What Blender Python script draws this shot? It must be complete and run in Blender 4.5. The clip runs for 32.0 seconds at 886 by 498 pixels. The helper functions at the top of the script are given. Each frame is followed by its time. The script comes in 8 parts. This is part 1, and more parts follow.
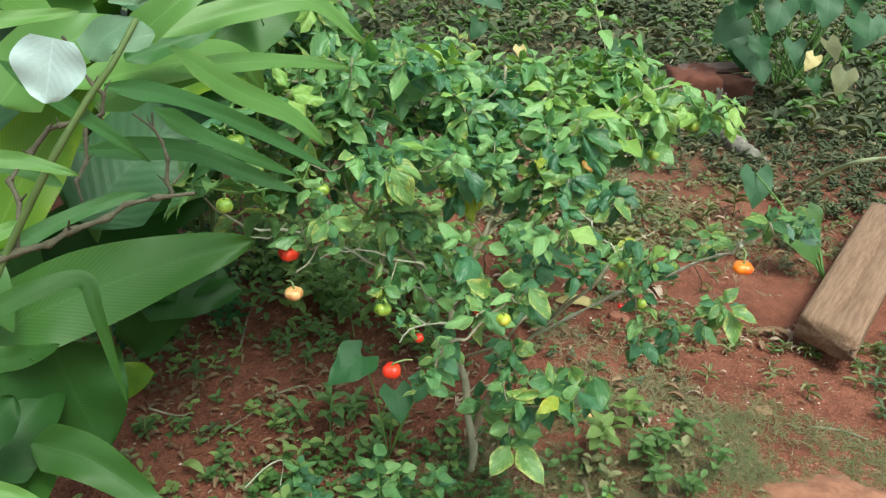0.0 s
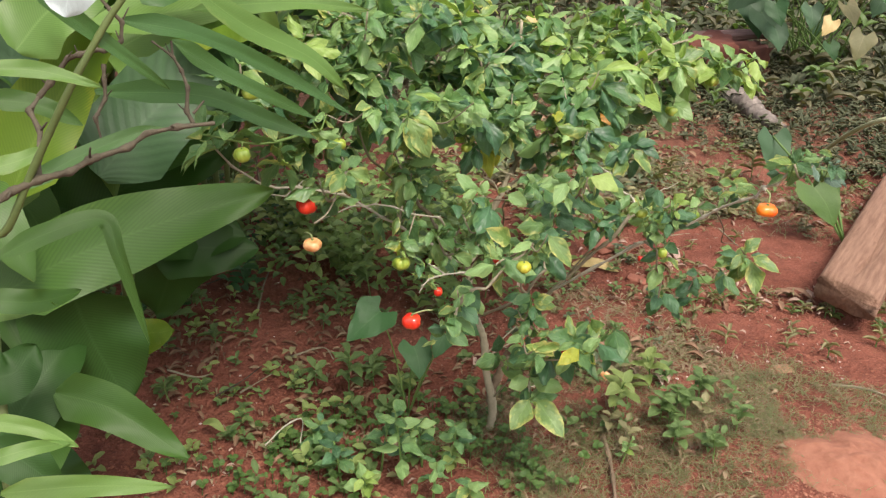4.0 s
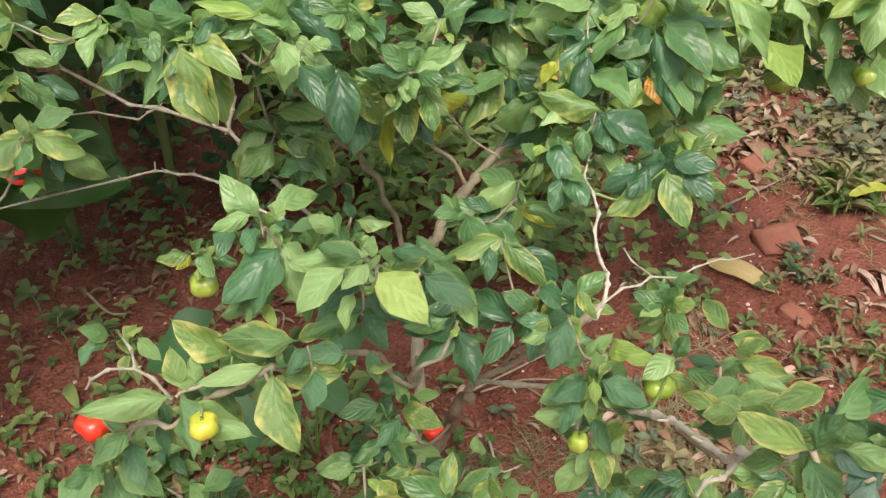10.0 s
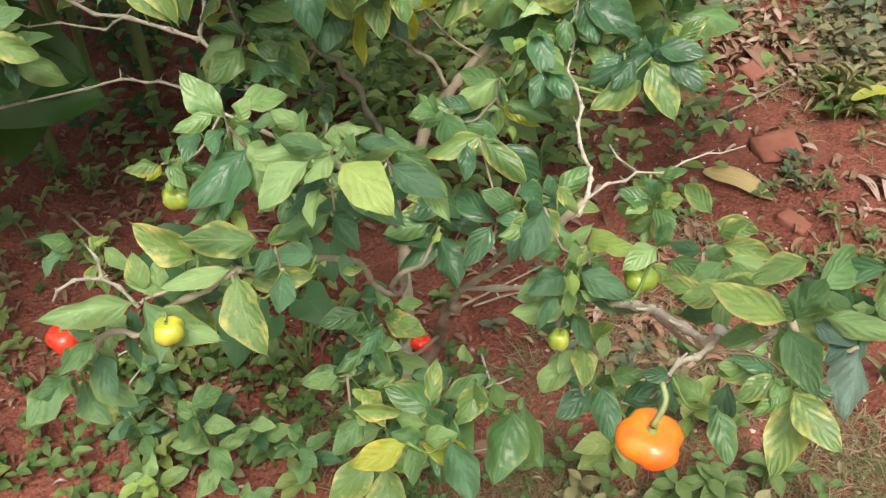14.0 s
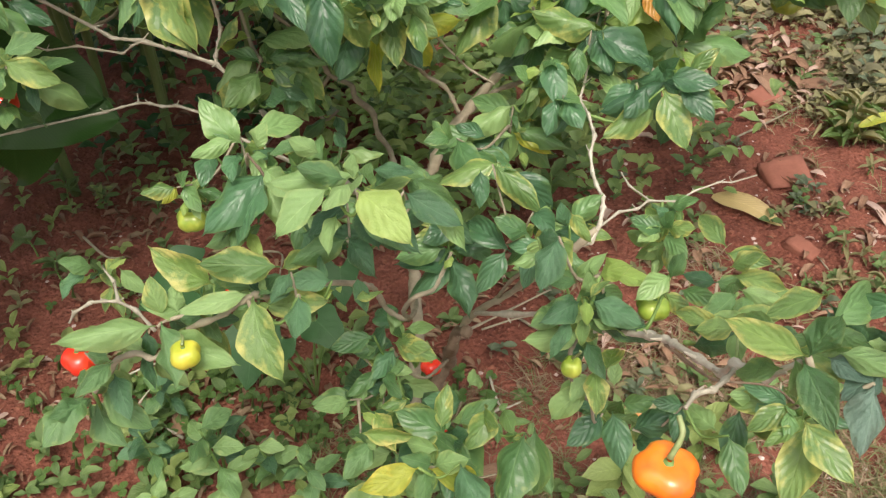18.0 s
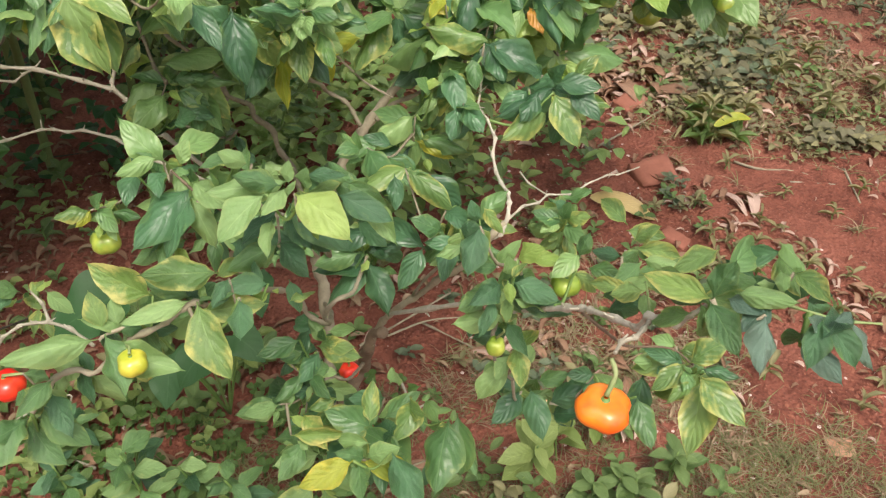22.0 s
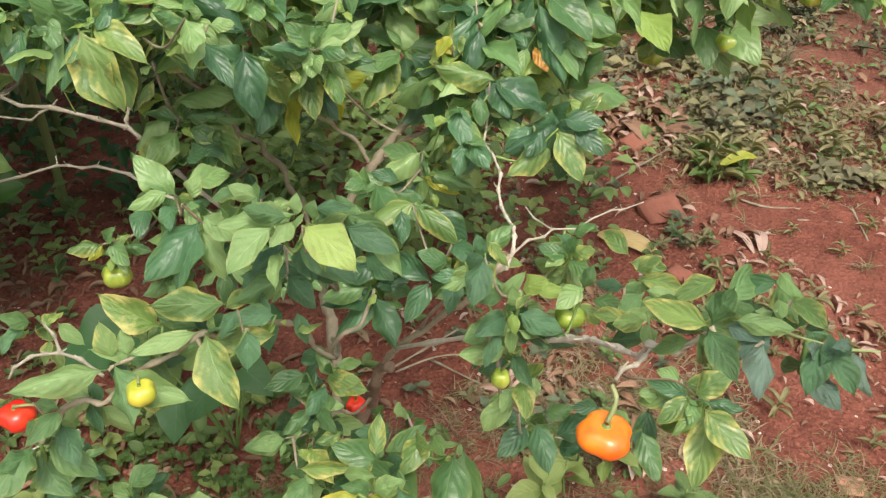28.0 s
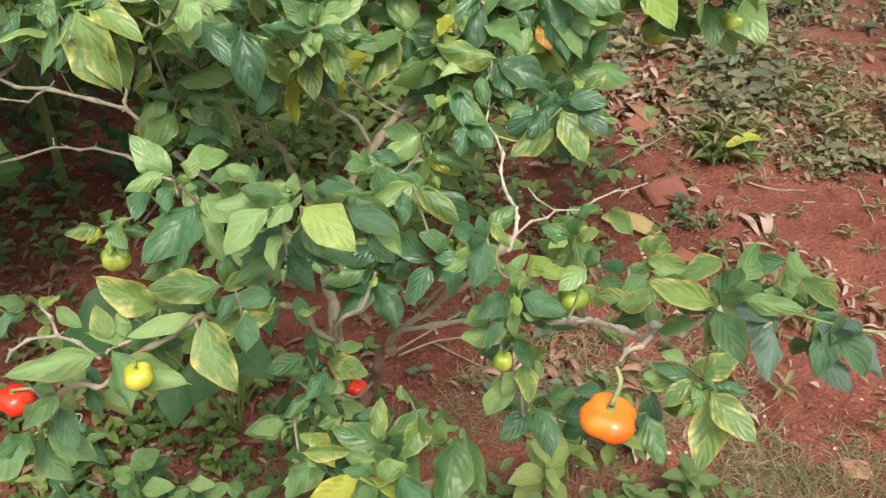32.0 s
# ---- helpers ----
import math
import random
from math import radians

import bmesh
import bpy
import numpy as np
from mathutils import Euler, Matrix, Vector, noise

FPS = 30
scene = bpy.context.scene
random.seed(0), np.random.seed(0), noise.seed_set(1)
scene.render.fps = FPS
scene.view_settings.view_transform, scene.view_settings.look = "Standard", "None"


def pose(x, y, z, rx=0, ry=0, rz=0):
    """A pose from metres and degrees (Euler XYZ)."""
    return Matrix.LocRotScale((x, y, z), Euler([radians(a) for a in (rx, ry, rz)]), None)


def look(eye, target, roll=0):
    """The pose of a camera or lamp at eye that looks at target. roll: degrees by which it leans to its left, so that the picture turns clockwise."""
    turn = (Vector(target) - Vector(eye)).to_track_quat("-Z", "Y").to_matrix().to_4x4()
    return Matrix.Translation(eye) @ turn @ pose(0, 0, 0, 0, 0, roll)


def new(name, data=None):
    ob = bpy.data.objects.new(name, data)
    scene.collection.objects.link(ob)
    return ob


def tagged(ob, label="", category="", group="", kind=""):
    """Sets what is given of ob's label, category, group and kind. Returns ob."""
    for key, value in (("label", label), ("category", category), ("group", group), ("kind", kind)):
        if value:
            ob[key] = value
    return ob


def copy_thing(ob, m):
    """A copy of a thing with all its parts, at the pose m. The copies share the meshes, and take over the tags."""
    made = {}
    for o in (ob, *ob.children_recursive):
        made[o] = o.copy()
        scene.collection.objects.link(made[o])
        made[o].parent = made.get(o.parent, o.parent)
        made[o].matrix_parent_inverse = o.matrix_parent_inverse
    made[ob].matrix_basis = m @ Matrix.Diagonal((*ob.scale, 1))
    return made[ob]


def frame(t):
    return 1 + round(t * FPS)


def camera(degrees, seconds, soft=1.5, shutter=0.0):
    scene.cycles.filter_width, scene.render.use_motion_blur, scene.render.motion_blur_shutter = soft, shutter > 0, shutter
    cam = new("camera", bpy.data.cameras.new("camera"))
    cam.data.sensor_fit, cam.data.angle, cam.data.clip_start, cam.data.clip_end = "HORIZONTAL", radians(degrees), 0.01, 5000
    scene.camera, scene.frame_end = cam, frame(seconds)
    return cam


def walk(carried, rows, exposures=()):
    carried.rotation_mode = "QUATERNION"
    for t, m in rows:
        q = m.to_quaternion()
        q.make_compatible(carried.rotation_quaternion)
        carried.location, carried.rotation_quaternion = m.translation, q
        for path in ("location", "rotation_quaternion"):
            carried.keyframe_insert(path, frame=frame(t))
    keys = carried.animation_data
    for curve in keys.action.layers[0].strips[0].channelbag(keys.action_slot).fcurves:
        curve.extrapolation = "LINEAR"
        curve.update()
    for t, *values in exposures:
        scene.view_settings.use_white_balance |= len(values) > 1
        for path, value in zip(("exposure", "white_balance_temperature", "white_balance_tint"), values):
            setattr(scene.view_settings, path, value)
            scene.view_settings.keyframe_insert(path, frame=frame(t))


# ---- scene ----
cam = camera(55.5, 32.0, 1.3)
EXPOSURES = [(0.0, 0.73, 6250.0, -3.0), (1.3, 0.73, 6250.0, -3.0), (2.2, 0.78, 6600.0, 18.0), (4.0, 0.77, 6950.0, 27.0), (32.0, 0.77, 6950.0, 27.0)]
PATH = [
    (0, (-0.145, -2.367, 1.818), (-0.160, -0.579, 0.923), 3.1),
    (0.5, (-0.140, -2.371, 1.837), (-0.195, -0.562, 0.987), 4.5),
    (1, (-0.146, -2.381, 1.839), (-0.208, -0.557, 1.021), 4.1),
    (1.5, (-0.147, -2.381, 1.828), (-0.191, -0.543, 1.041), 3.6),
    (2, (-0.155, -2.388, 1.822), (-0.219, -0.571, 0.988), 2.9),
    (2.5, (-0.166, -2.384, 1.778), (-0.192, -0.623, 0.832), 4.1),
    (4.5, (-0.154, -2.391, 1.743), (-0.197, -0.616, 0.822), 1.6),
    (5, (-0.153, -2.389, 1.741), (-0.196, -0.607, 0.833), 1.4),
    (5.5, (-0.154, -2.398, 1.748), (-0.239, -0.625, 0.825), 2.0),
    (6, (-0.098, -2.386, 1.764), (-0.316, -0.649, 0.796), 3.3),
    (6.5, (0.117, -2.257, 1.749), (-0.324, -0.581, 0.749), 0.9),
    (7, (0.295, -2.076, 1.754), (-0.163, -0.385, 0.789), 1.2),
    (7.5, (0.348, -1.768, 1.709), (-0.118, -0.083, 0.739), 2.5),
    (8, (0.364, -1.493, 1.685), (-0.046, 0.121, 0.577), 3.9),
    (8.2, (0.409, -1.432, 1.645), (-0.041, 0.129, 0.479), 3.9),
    (8.4, (0.450, -1.398, 1.633), (-0.087, 0.133, 0.464), 3.6),
    (8.5, (0.485, -1.374, 1.628), (-0.103, 0.154, 0.479), 4.3),
    (8.7, (0.546, -1.330, 1.621), (-0.122, 0.101, 0.394), 4.7),
    (9, (0.563, -1.249, 1.613), (-0.153, 0.161, 0.388), 2.6),
    (9.5, (0.494, -1.18, 1.571), (-0.17, 0.176, 0.26), 2.6),
    (10, (0.45, -1.156, 1.557), (-0.225, 0.225, 0.277), 0.7),
    (10.5, (0.429, -1.139, 1.558), (-0.233, 0.259, 0.29), 0.9),
    (11, (0.441, -1.134, 1.536), (-0.245, 0.227, 0.24), -0.6),
    (11.5, (0.451, -1.145, 1.495), (-0.185, 0.134, 0.095), 0.2),
    (12, (0.451, -1.141, 1.503), (-0.153, 0.135, 0.086), 1.9),
    (12.5, (0.462, -1.141, 1.503), (-0.156, 0.129, 0.087), 0.2),
    (13, (0.469, -1.137, 1.508), (-0.176, 0.152, 0.122), -0.6),
    (13.5, (0.475, -1.136, 1.5), (-0.158, 0.141, 0.097), -0.9),
    (15.5, (0.477, -1.130, 1.504), (-0.162, 0.157, 0.113), -1.0),
    (16, (0.476, -1.129, 1.507), (-0.170, 0.166, 0.126), -1.1),
    (16.5, (0.475, -1.129, 1.508), (-0.184, 0.167, 0.135), -1.4),
    (17, (0.472, -1.131, 1.509), (-0.202, 0.169, 0.147), -1.5),
    (17.5, (0.469, -1.135, 1.511), (-0.201, 0.166, 0.148), -1.2),
    (18, (0.468, -1.140, 1.512), (-0.190, 0.161, 0.143), -0.7),
    (18.5, (0.466, -1.140, 1.514), (-0.179, 0.174, 0.151), -0.0),
    (19, (0.456, -1.136, 1.520), (-0.143, 0.222, 0.180), 0.7),
    (19.5, (0.467, -1.146, 1.526), (-0.098, 0.227, 0.186), 1.5),
    (20, (0.473, -1.150, 1.537), (-0.067, 0.273, 0.240), -0.5),
    (20.5, (0.447, -1.186, 1.545), (0.001, 0.238, 0.213), 5.8),
    (21, (0.443, -1.215, 1.538), (0.055, 0.23, 0.211), 6.9),
    (21.5, (0.449, -1.233, 1.547), (0.044, 0.233, 0.249), 4.5),
    (22, (0.446, -1.23, 1.542), (0.044, 0.21, 0.213), 3.0),
    (22.5, (0.438, -1.233, 1.539), (0.019, 0.214, 0.224), 2.6),
    (23, (0.441, -1.231, 1.541), (0.032, 0.231, 0.239), 2.9),
    (23.5, (0.441, -1.229, 1.543), (0.019, 0.24, 0.253), 2.6),
    (24, (0.445, -1.228, 1.541), (0.003, 0.24, 0.256), 1.9),
    (24.5, (0.445, -1.225, 1.542), (0.012, 0.252, 0.266), 1.9),
    (25, (0.448, -1.225, 1.544), (0.014, 0.263, 0.281), 2.2),
    (25.5, (0.448, -1.236, 1.545), (0.008, 0.253, 0.284), 2.1),
    (27.5, (0.453, -1.24, 1.546), (0.0, 0.243, 0.284), 2.0),
    (28, (0.456, -1.244, 1.544), (0.01, 0.247, 0.287), 2.4),
    (28.5, (0.46, -1.243, 1.545), (0.012, 0.245, 0.286), 2.0),
    (29, (0.458, -1.238, 1.54), (0.01, 0.244, 0.275), 2.0),
    (29.5, (0.46, -1.236, 1.541), (0.009, 0.249, 0.28), 1.7),
    (30, (0.459, -1.235, 1.54), (0.01, 0.251, 0.279), 1.8),
    (30.5, (0.457, -1.236, 1.538), (0.005, 0.255, 0.284), 1.9),
    (31, (0.457, -1.239, 1.539), (-0.001, 0.246, 0.28), 1.7),
    (31.5, (0.46, -1.238, 1.535), (0.012, 0.241, 0.265), 1.9),
    (32, (0.456, -1.234, 1.531), (0.01, 0.232, 0.246), 2.1),
]
walk(cam, [(t, look(eye, target, roll)) for t, eye, target, roll in PATH], EXPOSURES)

# ---- light: a bright overcast sky ----
world = bpy.data.worlds.new("sky")
scene.world = world
world.use_nodes = True
wn, wl = world.node_tree.nodes, world.node_tree.links
sky = wn.new("ShaderNodeTexSky")
sky.sky_type, sky.sun_disc = "NISHITA", False
sky.sun_elevation, sky.sun_rotation = radians(64), radians(147)
sky.air_density, sky.dust_density, sky.ozone_density = 1.0, 4.0, 1.0
haze = wn.new("ShaderNodeHueSaturation")
haze.inputs["Saturation"].default_value = 0.35
wl.new(sky.outputs[0], haze.inputs["Color"])
wl.new(haze.outputs[0], wn["Background"].inputs["Color"])
wn["Background"].inputs["Strength"].default_value = 0.15
sun = new("sun", bpy.data.lights.new("sun", "SUN"))
sun.data.energy, sun.data.angle, sun.data.color = 1.75, radians(22), (1.0, 0.95, 0.87)
sun.matrix_world = look((1.4, -2.15, 5.2), (0, 0, 0))


# ---- materials ----
def material(name):
    m = bpy.data.materials.new(name)
    m.use_nodes = True
    return m, m.node_tree.nodes, m.node_tree.links, m.node_tree.nodes["Principled BSDF"]


def node(nodes, kind, **values):
    n = nodes.new(kind)
    for key, value in values.items():
        n.inputs[key.replace("_", " ")].default_value = value
    return n


def maths(nodes, links, op, a, b=None, clamp=False):
    n = nodes.new("ShaderNodeMath")
    n.operation, n.use_clamp = op, clamp
    for i, v in enumerate((a, b)):
        if v is None:
            continue
        if isinstance(v, (int, float)):
            n.inputs[i].default_value = v
        else:
            links.new(v, n.inputs[i])
    return n.outputs[0]


def mix(nodes, links, fac, a, b, blend="MIX"):
    n = nodes.new("ShaderNodeMix")
    n.data_type, n.blend_type = "RGBA", blend
    for socket, v in ((n.inputs[0], fac), (n.inputs[6], a), (n.inputs[7], b)):
        if isinstance(v, (int, float)):
            socket.default_value = v
        elif isinstance(v, tuple):
            socket.default_value = (*v, 1)
        else:
            links.new(v, socket)
    return n.outputs[2]


def ramp(nodes, links, fac, *stops):
    n = nodes.new("ShaderNodeValToRGB")
    e = n.color_ramp.elements
    while len(e) < len(stops):
        e.new(0.5)
    for el, (p, c) in zip(e, stops):
        el.position, el.color = p, (*c, 1) if isinstance(c, tuple) else (c, c, c, 1)
    links.new(fac, n.inputs[0])
    return n.outputs[0]


def grain(nodes, links, scale, detail=4.0, rough=0.6, vector=None, dims="3D"):
    n = node(nodes, "ShaderNodeTexNoise", Scale=scale, Detail=detail, Roughness=rough)
    if vector is not None:
        links.new(vector, n.inputs["Vector"])
    return n.outputs["Fac"]


def bump(nodes, links, shader, height, strength, distance=0.01):
    b = node(nodes, "ShaderNodeBump", Strength=strength, Distance=distance)
    links.new(height, b.inputs["Height"])
    links.new(b.outputs[0], shader.inputs["Normal"])


def leaf_material(name, dark, light, blotch, blotch_amount=0.0, rough=0.36, veins=6.0, slant=0.9, through_light=0.32, rib=0.22, crepe=30.0, dent=0.95, spec=0.55, pleat=0.17):
    """Leaf: veined, mottled, letting some light through. Its UV runs across (u) and along (v) the blade."""
    m, n, l, p = material(name)
    uv = n.new("ShaderNodeUVMap")
    sep = n.new("ShaderNodeSeparateXYZ")
    l.new(uv.outputs[0], sep.inputs[0])
    u, v = sep.outputs[0], sep.outputs[1]
    across = maths(n, l, "ABSOLUTE", maths(n, l, "SUBTRACT", u, 0.5))
    bent = grain(n, l, 30.0, 2.0, 0.5)
    wave = maths(n, l, "ADD", maths(n, l, "SUBTRACT", v, maths(n, l, "MULTIPLY", across, slant)), maths(n, l, "MULTIPLY", bent, (1.0 if veins < 12 else 0.3) / veins))
    saw = maths(n, l, "ABSOLUTE", maths(n, l, "SUBTRACT", maths(n, l, "FRACT", maths(n, l, "MULTIPLY", wave, veins)), 0.5))
    vein = maths(n, l, "SUBTRACT", 1.0, maths(n, l, "MULTIPLY", saw, 9.0, True), True)
    mid = maths(n, l, "SUBTRACT", 1.0, maths(n, l, "MULTIPLY", across, 34.0), True)
    lines = maths(n, l, "MAXIMUM", maths(n, l, "MULTIPLY", vein, 0.22), mid)
    info = n.new("ShaderNodeObjectInfo")
    geo = n.new("ShaderNodeNewGeometry")
    rnd = maths(n, l, "FRACT", maths(n, l, "ADD", info.outputs["Random"], geo.outputs["Random Per Island"]))
    place = n.new("ShaderNodeVectorMath")
    place.operation = "ADD"
    l.new(geo.outputs["Position"], place.inputs[0])
    place.inputs[1].default_value = (3, 7, 1)
    big = grain(n, l, crepe, 4.0, 0.65, place.outputs[0])
    fine = grain(n, l, 190.0, 3.0, 0.6, place.outputs[0])
    tone = maths(n, l, "ADD", maths(n, l, "MULTIPLY", rnd, 0.6), maths(n, l, "MULTIPLY", maths(n, l, "SUBTRACT", big, 0.2), 0.6))
    col = mix(n, l, tone, dark, light)
    if blotch_amount > 0:
        mosaic = grain(n, l, 1.5 * crepe, 4.0, 0.6, place.outputs[0])
        edge = maths(n, l, "ADD", maths(n, l, "MULTIPLY", saw, 0.14), maths(n, l, "MULTIPLY", across, 0.45))
        patch = maths(n, l, "MULTIPLY", maths(n, l, "SUBTRACT", maths(n, l, "ADD", mosaic, edge), 0.85 - 0.26 * blotch_amount), 4.0, True)
        col = mix(n, l, maths(n, l, "MULTIPLY", patch, min(1.0, 0.45 + 0.45 * blotch_amount)), col, blotch)
        rim = maths(n, l, "MULTIPLY", maths(n, l, "SUBTRACT", maths(n, l, "ADD", across, maths(n, l, "MULTIPLY", big, 0.3)), 0.5), 5.0, True)
        col = mix(n, l, maths(n, l, "MULTIPLY", rim, 0.6 * blotch_amount), col, blotch)
    groove = maths(n, l, "SUBTRACT", 1.0, maths(n, l, "MULTIPLY", saw, 3.0), True)
    ribs = maths(n, l, "MULTIPLY", groove, maths(n, l, "MULTIPLY", big, 0.32 if veins < 12 else 0.75))
    col = mix(n, l, ribs, col, tuple(0.75 * c for c in dark))
    col = mix(n, l, maths(n, l, "MULTIPLY", lines, rib), col, tuple(min(1, 1.5 * c + 0.05) for c in light))
    col = mix(n, l, maths(n, l, "MULTIPLY", fine, 0.12), col, tuple(0.55 * c for c in dark))
    l.new(col, p.inputs["Base Color"])
    p.inputs["Roughness"].default_value = rough
    p.inputs["Specular IOR Level"].default_value = spec
    crinkle = grain(n, l, 3.4 * crepe, 2.0, 0.5, place.outputs[0])
    relief = maths(n, l, "ADD", maths(n, l, "MULTIPLY", mid, -0.04), maths(n, l, "ADD", maths(n, l, "ADD", maths(n, l, "MULTIPLY", big, 0.35 if veins < 12 else 0.5), maths(n, l, "MULTIPLY", crinkle, 0.12 if veins < 12 else 0.05)), maths(n, l, "MULTIPLY", saw, pleat)))
    bump(n, l, p, relief, dent, 0.008)
    tr = n.new("ShaderNodeBsdfTranslucent")
    l.new(mix(n, l, 1.0, col, (1.0, 1.0, 0.45), "MULTIPLY"), tr.inputs["Color"])
    ms = n.new("ShaderNodeMixShader")
    ms.inputs[0].default_value = through_light
    l.new(p.outputs[0], ms.inputs[1])
    l.new(tr.outputs[0], ms.inputs[2])
    l.new(ms.outputs[0], n["Material Output"].inputs["Surface"])
    return m


def plain_material(name, a, b, scale=30.0, rough=0.7, relief=0.3, fine=200.0, spec=0.3, stretch=None):
    """A surface of two tones with grain at two scales and fine relief."""
    m, n, l, p = material(name)
    co = n.new("ShaderNodeTexCoord").outputs["Object"]
    if stretch:
        mp = n.new("ShaderNodeMapping")
        mp.inputs["Scale"].default_value = stretch
        l.new(co, mp.inputs["Vector"])
        co = mp.outputs[0]
    info = n.new("ShaderNodeObjectInfo").outputs["Random"]
    isl = n.new("ShaderNodeNewGeometry").outputs["Random Per Island"]
    rnd = maths(n, l, "FRACT", maths(n, l, "ADD", info, isl))
    big = grain(n, l, scale, 5.0, 0.62, co)
    small = grain(n, l, fine, 4.0, 0.65, co)
    t = maths(n, l, "ADD", maths(n, l, "MULTIPLY", big, 1.3), maths(n, l, "MULTIPLY", maths(n, l, "SUBTRACT", rnd, 0.9), 0.5))
    col = mix(n, l, maths(n, l, "SUBTRACT", t, 0.1, True), a, b)
    col = mix(n, l, maths(n, l, "MULTIPLY", small, 0.35), col, tuple(0.45 * c for c in a))
    l.new(col, p.inputs["Base Color"])
    p.inputs["Roughness"].default_value = rough
    p.inputs["Specular IOR Level"].default_value = spec
    bump(n, l, p, maths(n, l, "ADD", big, maths(n, l, "MULTIPLY", small, 0.5)), relief, 0.004)
    return m


def soil_material():
    m, n, l, p = material("red_soil")
    pos = n.new("ShaderNodeNewGeometry").outputs["Position"]
    big = grain(n, l, 2.3, 5.0, 0.6, pos)
    mid = grain(n, l, 14.0, 5.0, 0.65, pos)
    fine = grain(n, l, 130.0, 4.0, 0.7, pos)
    col = mix(n, l, ramp(n, l, mid, (0.3, 0.0), (0.7, 1.0)), (0.12, 0.043, 0.027), (0.255, 0.096, 0.06))
    col = mix(n, l, ramp(n, l, big, (0.42, 0.0), (0.62, 0.75)), col, (0.305, 0.122, 0.079))
    crumbs = node(n, "ShaderNodeTexVoronoi", Scale=85.0)
    l.new(pos, crumbs.inputs["Vector"])
    col = mix(n, l, ramp(n, l, crumbs.outputs["Distance"], (0.05, 0.6), (0.25, 0.0)), col, (0.4, 0.2, 0.14))
    col = mix(n, l, ramp(n, l, fine, (0.5, 0.0), (0.75, 0.7)), col, (0.08, 0.035, 0.024))
    moss = grain(n, l, 1.1, 6.0, 0.7, pos)
    sep = n.new("ShaderNodeSeparateXYZ")
    l.new(pos, sep.inputs[0])
    away = ramp(n, l, maths(n, l, "MULTIPLY", sep.outputs[1], 0.1), (0.18, 0.0), (0.4, 1.0))
    # Olive cover far off, with the shade over it put into the colour.
    col = mix(n, l, maths(n, l, "MULTIPLY", away, ramp(n, l, moss, (0.3, 0.6), (0.55, 1.0))), col, (0.05, 0.055, 0.03))
    l.new(col, p.inputs["Base Color"])
    p.inputs["Roughness"].default_value = 0.95
    p.inputs["Specular IOR Level"].default_value = 0.15
    h = maths(n, l, "ADD", maths(n, l, "MULTIPLY", mid, 1.0), maths(n, l, "ADD", maths(n, l, "MULTIPLY", fine, 0.35), maths(n, l, "MULTIPLY", crumbs.outputs["Distance"], -0.4)))
    bump(n, l, p, h, 1.0, 0.02)
    return m


SOIL = soil_material()
LEAF = {
    "g": leaf_material("leaf_mid_green", (0.045, 0.15, 0.05), (0.195, 0.41, 0.14), (0.454, 0.56, 0.15), 0.3, 0.36, 5.0),
    "d": leaf_material("leaf_dark_green", (0.028, 0.1, 0.045), (0.115, 0.305, 0.13), (0.259, 0.46, 0.12), 0.26, 0.35, 5.0),
    "D": leaf_material("leaf_blue_green", (0.065, 0.165, 0.11), (0.19, 0.33, 0.235), (0.2, 0.32, 0.12), 0.12, 0.36, 5.0),
    "l": leaf_material("leaf_light_green", (0.155, 0.34, 0.105), (0.32, 0.54, 0.2), (0.54, 0.62, 0.2), 0.3, 0.4, 5.0),
    "L": leaf_material("leaf_young_green", (0.216, 0.41, 0.075), (0.373, 0.56, 0.155), (0.583, 0.62, 0.2), 0.3, 0.42, 5.0),
    "m": leaf_material("leaf_mottled", (0.0702, 0.19, 0.05), (0.243, 0.42, 0.12), (0.626, 0.64, 0.18), 0.68, 0.36, 5.0),
    "M": leaf_material("leaf_mosaic", (0.119, 0.27, 0.06), (0.281, 0.45, 0.11), (0.7, 0.68, 0.22), 0.86, 0.38, 5.0),
    "y": leaf_material("leaf_yellowing", (0.182, 0.308, 0.034), (0.41, 0.479, 0.057), (0.68, 0.6, 0.07), 0.7, 0.38, 5.0),
    "o": leaf_material("leaf_orange", (0.42, 0.2, 0.03), (0.55, 0.3, 0.05), (0.3, 0.12, 0.03), 0.5, 0.4, 5.0),
}
BARK = plain_material("pepper_bark", (0.2, 0.19, 0.12), (0.47, 0.455, 0.305), 45.0, 0.85, 0.6, 260.0)
DEAD_BARK = plain_material("dead_bark", (0.048, 0.045, 0.028), (0.165, 0.152, 0.098), 60.0, 0.9, 0.7, 300.0)
BROWN_BARK = plain_material("brown_bark", (0.12, 0.092, 0.055), (0.33, 0.265, 0.17), 40.0, 0.9, 0.8, 240.0)
PALE_BARK = plain_material("pale_bark", (0.27, 0.275, 0.19), (0.64, 0.65, 0.5), 60.0, 0.85, 0.6, 300.0)
GREEN_STEM = plain_material("green_stem", (0.1, 0.22, 0.05), (0.22, 0.36, 0.1), 25.0, 0.5, 0.2)

PALE_STALK = plain_material("pale_green_stalk", (0.27, 0.34, 0.17), (0.5, 0.55, 0.34), 30.0, 0.6, 0.4)
FRUIT_STALK = plain_material("pepper_stalk", (0.15, 0.27, 0.07), (0.36, 0.42, 0.2), 40.0, 0.5, 0.3)


